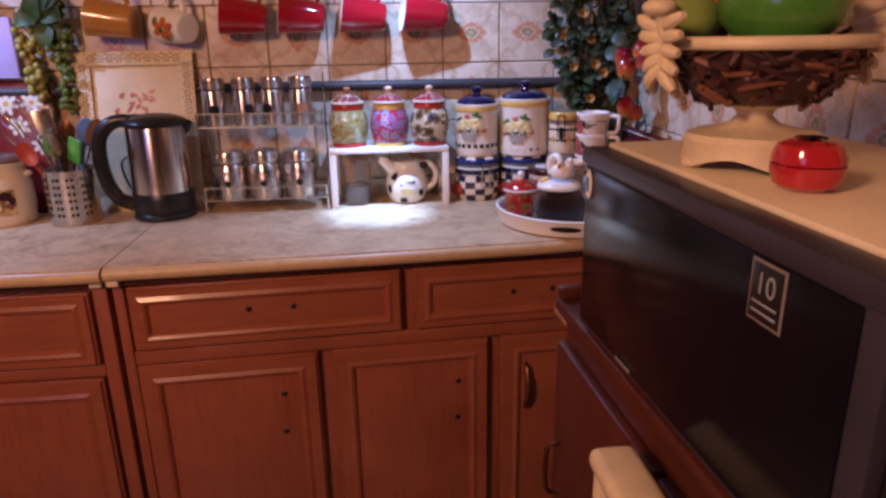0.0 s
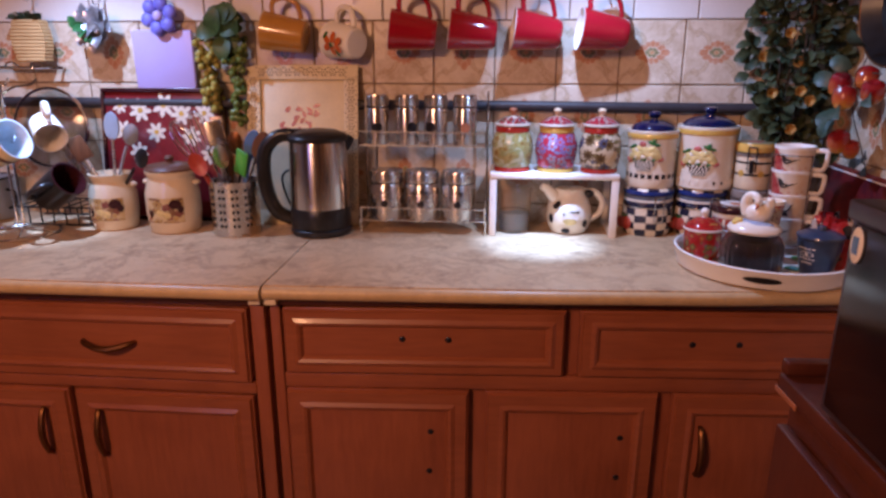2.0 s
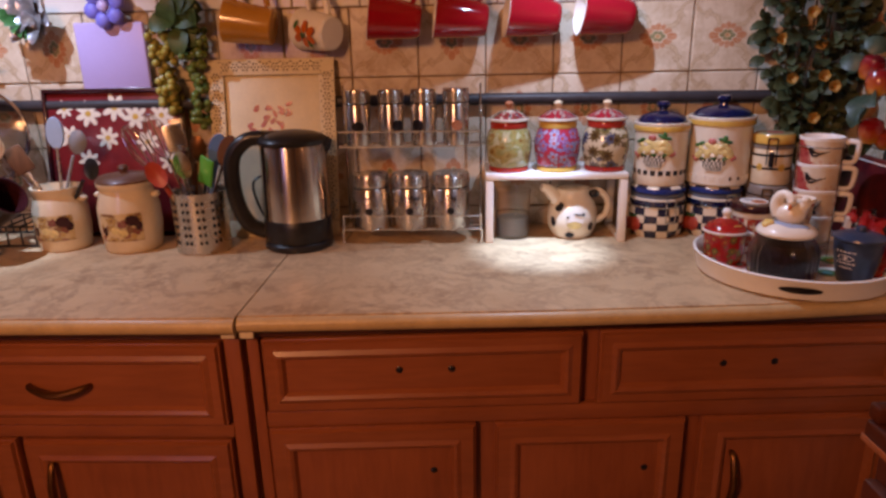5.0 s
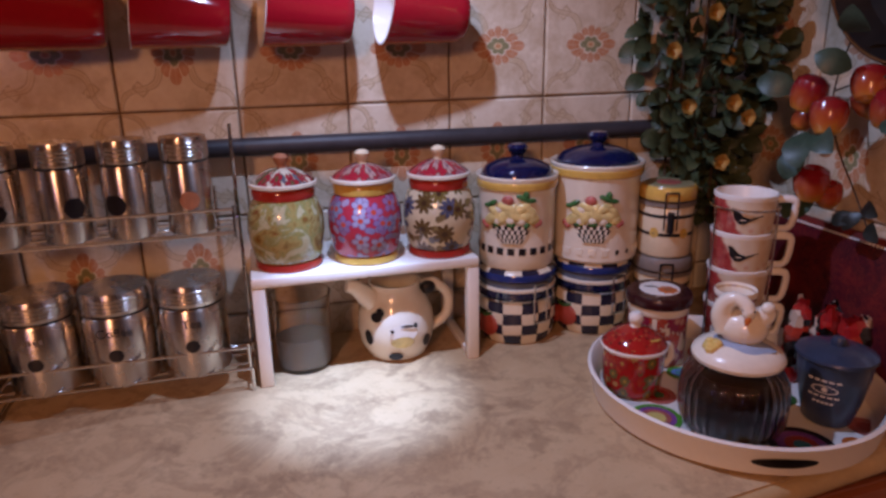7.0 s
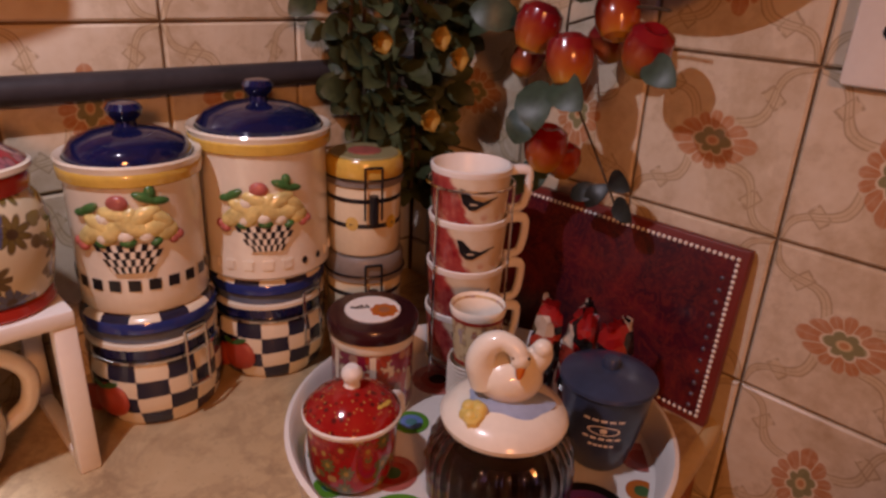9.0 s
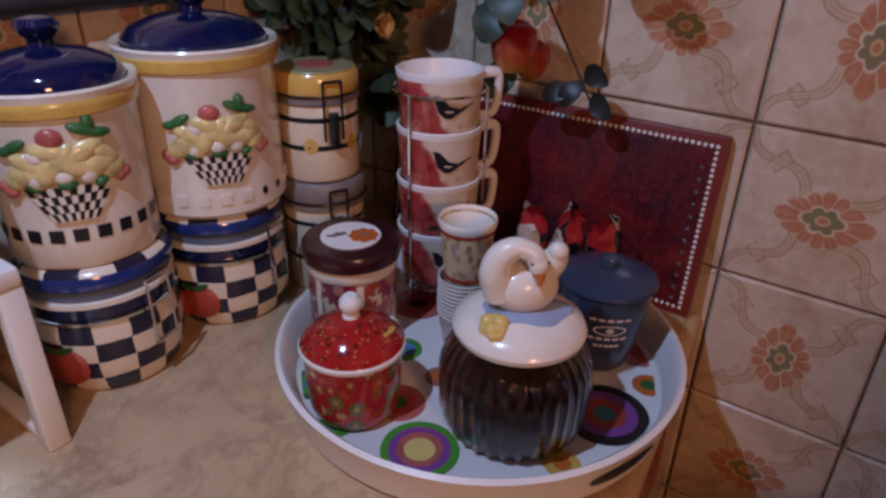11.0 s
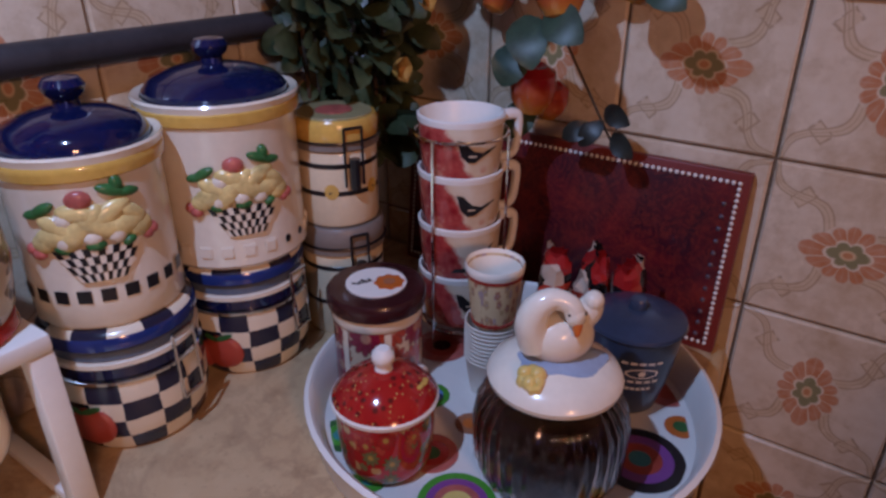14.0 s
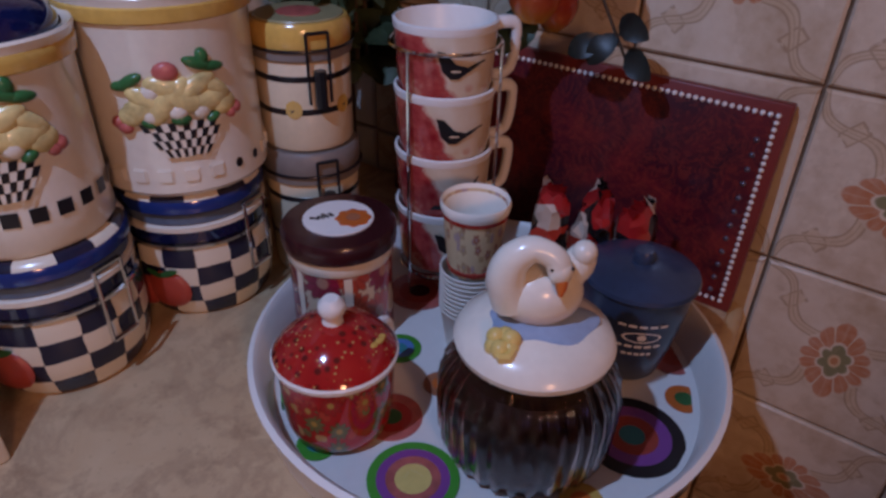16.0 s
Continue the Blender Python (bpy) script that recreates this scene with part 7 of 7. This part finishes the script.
for count, mat, label in ((150, TWIG, "woven dark red and brown twigs"), (70, TWIG_PALE, "paler brown twigs woven between")):
    bm = bmesh.new()
    for i in range(count):
        a = rg.uniform(0, 6.28)
        f = rg.random()
        r1 = 0.046 + 0.050 * f
        z1 = 0.070 + 0.052 * f ** 1.4
        da = rg.uniform(-0.7, 0.7)
        out = rg.uniform(0.004, 0.010)
        tube([(r1 * math.cos(a), r1 * math.sin(a), z1), ((r1 + out) * math.cos(a + da / 2), (r1 + out) * math.sin(a + da / 2), z1 + rg.uniform(-0.004, 0.012)), (r1 * math.cos(a + da), r1 * math.sin(a + da), z1 + rg.uniform(-0.016, 0.018))], rg.uniform(0.0022, 0.0040), 5, bm=bm)
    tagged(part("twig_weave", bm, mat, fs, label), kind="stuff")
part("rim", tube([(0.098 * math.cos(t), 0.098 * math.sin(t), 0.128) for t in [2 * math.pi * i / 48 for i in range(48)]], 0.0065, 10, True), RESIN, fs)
for an in (188, 8):
    a = radians(an)
    c = Vector((0.104 * math.cos(a), 0.104 * math.sin(a), 0.132))
    side_v = Vector((-math.sin(a), math.cos(a), 0))
    out = Vector((math.cos(a), math.sin(a), 0))
    up_v = Vector((0, 0, 1))
    grip = part("shell_handle", tube(smoothed([c + up_v * 0.030 + out * 0.016, c + up_v * 0.020 + out * 0.012, c + out * 0.008, c - up_v * 0.030 + out * 0.002, c - up_v * 0.056 - out * 0.008], 4), [0.010, 0.0098, 0.0095, 0.009, 0.0085, 0.008, 0.0078, 0.0075, 0.0072, 0.007, 0.0068, 0.0066, 0.0064, 0.006, 0.0055, 0.005, 0.004], 10), RESIN, fs, "moulded shell handle")
    for k in range(5):
        f = k / 4
        root = c + up_v * (0.010 - 0.034 * f) + out * 0.006
        for sgn in (-1, 1):
            tip = root + side_v * sgn * (0.040 - 0.016 * f) + up_v * (0.012 - 0.036 * f) + out * (0.010 - 0.006 * f)
            part("shell_rib", tube(smoothed([root, (root + tip) / 2 + out * 0.006, tip], 4), [0.0060, 0.0064, 0.0068, 0.0070, 0.0070, 0.0066, 0.0060, 0.0050, 0.0036], 8), RESIN, grip)
    part("crown", ball(c + up_v * 0.030 + out * 0.018, (0.017, 0.017, 0.009), None, 14, 9), RESIN, grip)
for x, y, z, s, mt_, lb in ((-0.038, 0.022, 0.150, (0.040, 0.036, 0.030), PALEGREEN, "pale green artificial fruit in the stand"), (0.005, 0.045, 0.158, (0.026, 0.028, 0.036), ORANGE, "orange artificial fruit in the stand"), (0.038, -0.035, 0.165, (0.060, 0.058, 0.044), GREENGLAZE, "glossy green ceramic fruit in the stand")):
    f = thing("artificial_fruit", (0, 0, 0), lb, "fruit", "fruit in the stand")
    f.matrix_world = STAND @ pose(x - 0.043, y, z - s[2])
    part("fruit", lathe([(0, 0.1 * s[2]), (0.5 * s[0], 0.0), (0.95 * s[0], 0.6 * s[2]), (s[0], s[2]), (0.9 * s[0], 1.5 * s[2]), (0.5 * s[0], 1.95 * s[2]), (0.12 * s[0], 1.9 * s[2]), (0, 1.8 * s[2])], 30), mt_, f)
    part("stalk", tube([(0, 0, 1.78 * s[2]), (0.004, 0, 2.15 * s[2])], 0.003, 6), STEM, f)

tm = thing("tomato_box", (0, 0, 0), "glossy red ceramic tomato box with lid", "box")
tm.matrix_world = Matrix.Translation((0.733, 0.702, 1.1715)) @ Matrix.Diagonal((0.85, 0.85, 0.85, 1))
part("base", lathe([(0, 0), (0.020, 0), (0.030, 0.006), (0.0345, 0.018), (0.0345, 0.026), (0, 0.026)], 40, flute=5, depth=0.02), TOMATO, tm)
lid = part("lid", lathe([(0.0345, 0.0275), (0.0345, 0.034), (0.030, 0.045), (0.018, 0.050), (0.007, 0.047), (0, 0.046)], 40, flute=5, depth=0.02), TOMATO, tm)
bm = bmesh.new()
for k in range(5):
    a = 2 * math.pi * k / 5
    leaf_mesh(bm, (0, 0, 0.047), (math.cos(a), math.sin(a), 0.12), (0, 0, 1), 0.017, 0.005)
part("calyx", bm, BLACK, lid)

# cream chair beside the cabinet
ch = thing("chair", (0.574, 0.589, 0), "cream painted chair with a flat rounded top rail", "chair")
part("top_rail", box(0.0, 0.050, -0.186, 0.167, 0.874, 0.898, 0.010, 3), RESIN, ch)
for y in (-0.177, 0.144):
    part("post", box(0.006, 0.028, y, y + 0.020, 0.0, 0.876, 0.005), RESIN, ch)
part("back_panel", box(0.014, 0.021, -0.155, 0.143, 0.50, 0.873, 0.002), BLACK, ch)

# pan on the side wall
pn = thing("frying_pan", (1.012, 1.665, 1.412), "black frying pan with a brass rim hanging on the tiles", "pan")
part("pan", lathe([(0, -0.012), (0.108, -0.010), (0.126, 0.020), (0.130, 0.022), (0.126, 0.024), (0.105, -0.006), (0, -0.008)], 48, m=pose(0, 0, 0, 0, -90, 0)), BLACK, pn)
part("rim", tube([(-0.022, 0.129 * math.cos(t), 0.129 * math.sin(t)) for t in [2 * math.pi * i / 48 for i in range(48)]], 0.0030, 8, True), BRASS, pn)
part("handle", tube([(-0.02, 0.03, 0.122), (-0.015, 0.05, 0.22), (-0.01, 0.06, 0.28)], 0.010, 10), BLACK, pn)


# ---------- wall tiles ----------
def tile_mesh(name, w, h, material):
    bm = bmesh.new()
    c = 0.0022
    back = [bm.verts.new((x, 0.006, z)) for x, z in ((-w / 2, -h / 2), (w / 2, -h / 2), (w / 2, h / 2), (-w / 2, h / 2))]
    mid = [bm.verts.new((v.co.x, 0.002, v.co.z)) for v in back]
    top = [bm.verts.new((x, 0.0, z)) for x, z in ((-w / 2 + c, -h / 2 + c), (w / 2 - c, -h / 2 + c), (w / 2 - c, h / 2 - c), (-w / 2 + c, h / 2 - c))]
    for a, b in ((back, mid), (mid, top)):
        for k in range(4):
            bm.faces.new((a[k], a[(k + 1) % 4], b[(k + 1) % 4], b[k]))
    bm.faces.new(top)
    return finish(name, bm, material, 30)


PITCH = 0.153
full = tile_mesh("tile", PITCH - 0.003, PITCH - 0.003, TILE)
white = tile_mesh("tile", PITCH - 0.003, PITCH - 0.003, TILE_PLAIN)
rng = random.Random(5)


def tile(parent, me, x, y, z, yaw, quarter=0):
    ob = new("tile", me)
    ob.parent = parent
    ob.matrix_world = pose(x, y, z, 0, 0, yaw) @ pose(0, 0, 0, rng.uniform(-0.15, 0.15), quarter + rng.uniform(-0.2, 0.2), rng.uniform(-0.15, 0.15))


for row in range(-3, 4):
    z = 1.233 + (row + 0.5) * PITCH
    shift = 0.026 if row >= 1 else 0.0
    for col in range(-18, 6):
        x = 0.102 + shift + (col + 0.5) * PITCH
        if x + PITCH / 2 < EAST + 0.001 and x > -2.4:
            tile(wall_north, white if row >= 1 else full, x, NORTH, z, 0, rng.choice((0, 90)))
    edge = 0.102 + shift + 6 * PITCH
    sl = EAST - edge
    if sl > 0.006:
        tile(wall_north, tile_mesh("tile", sl - 0.003, PITCH - 0.003, TILE_PLAIN), edge + sl / 2, NORTH, z, 0)
for row in range(-7, 4):
    z = 1.233 + (row + 0.5) * PITCH
    for col in range(-7, 3):
        y = 1.545 + (col + 0.5) * PITCH
        tile(wall_east, full, EAST, y, z, -90, 0 if (row + col) % 2 else 90)
    edge = 1.545 + 3 * PITCH
    tile(wall_east, tile_mesh("tile", NORTH - edge - 0.003, PITCH - 0.003, TILE_PLAIN), EAST, (edge + NORTH) / 2, z, -90)
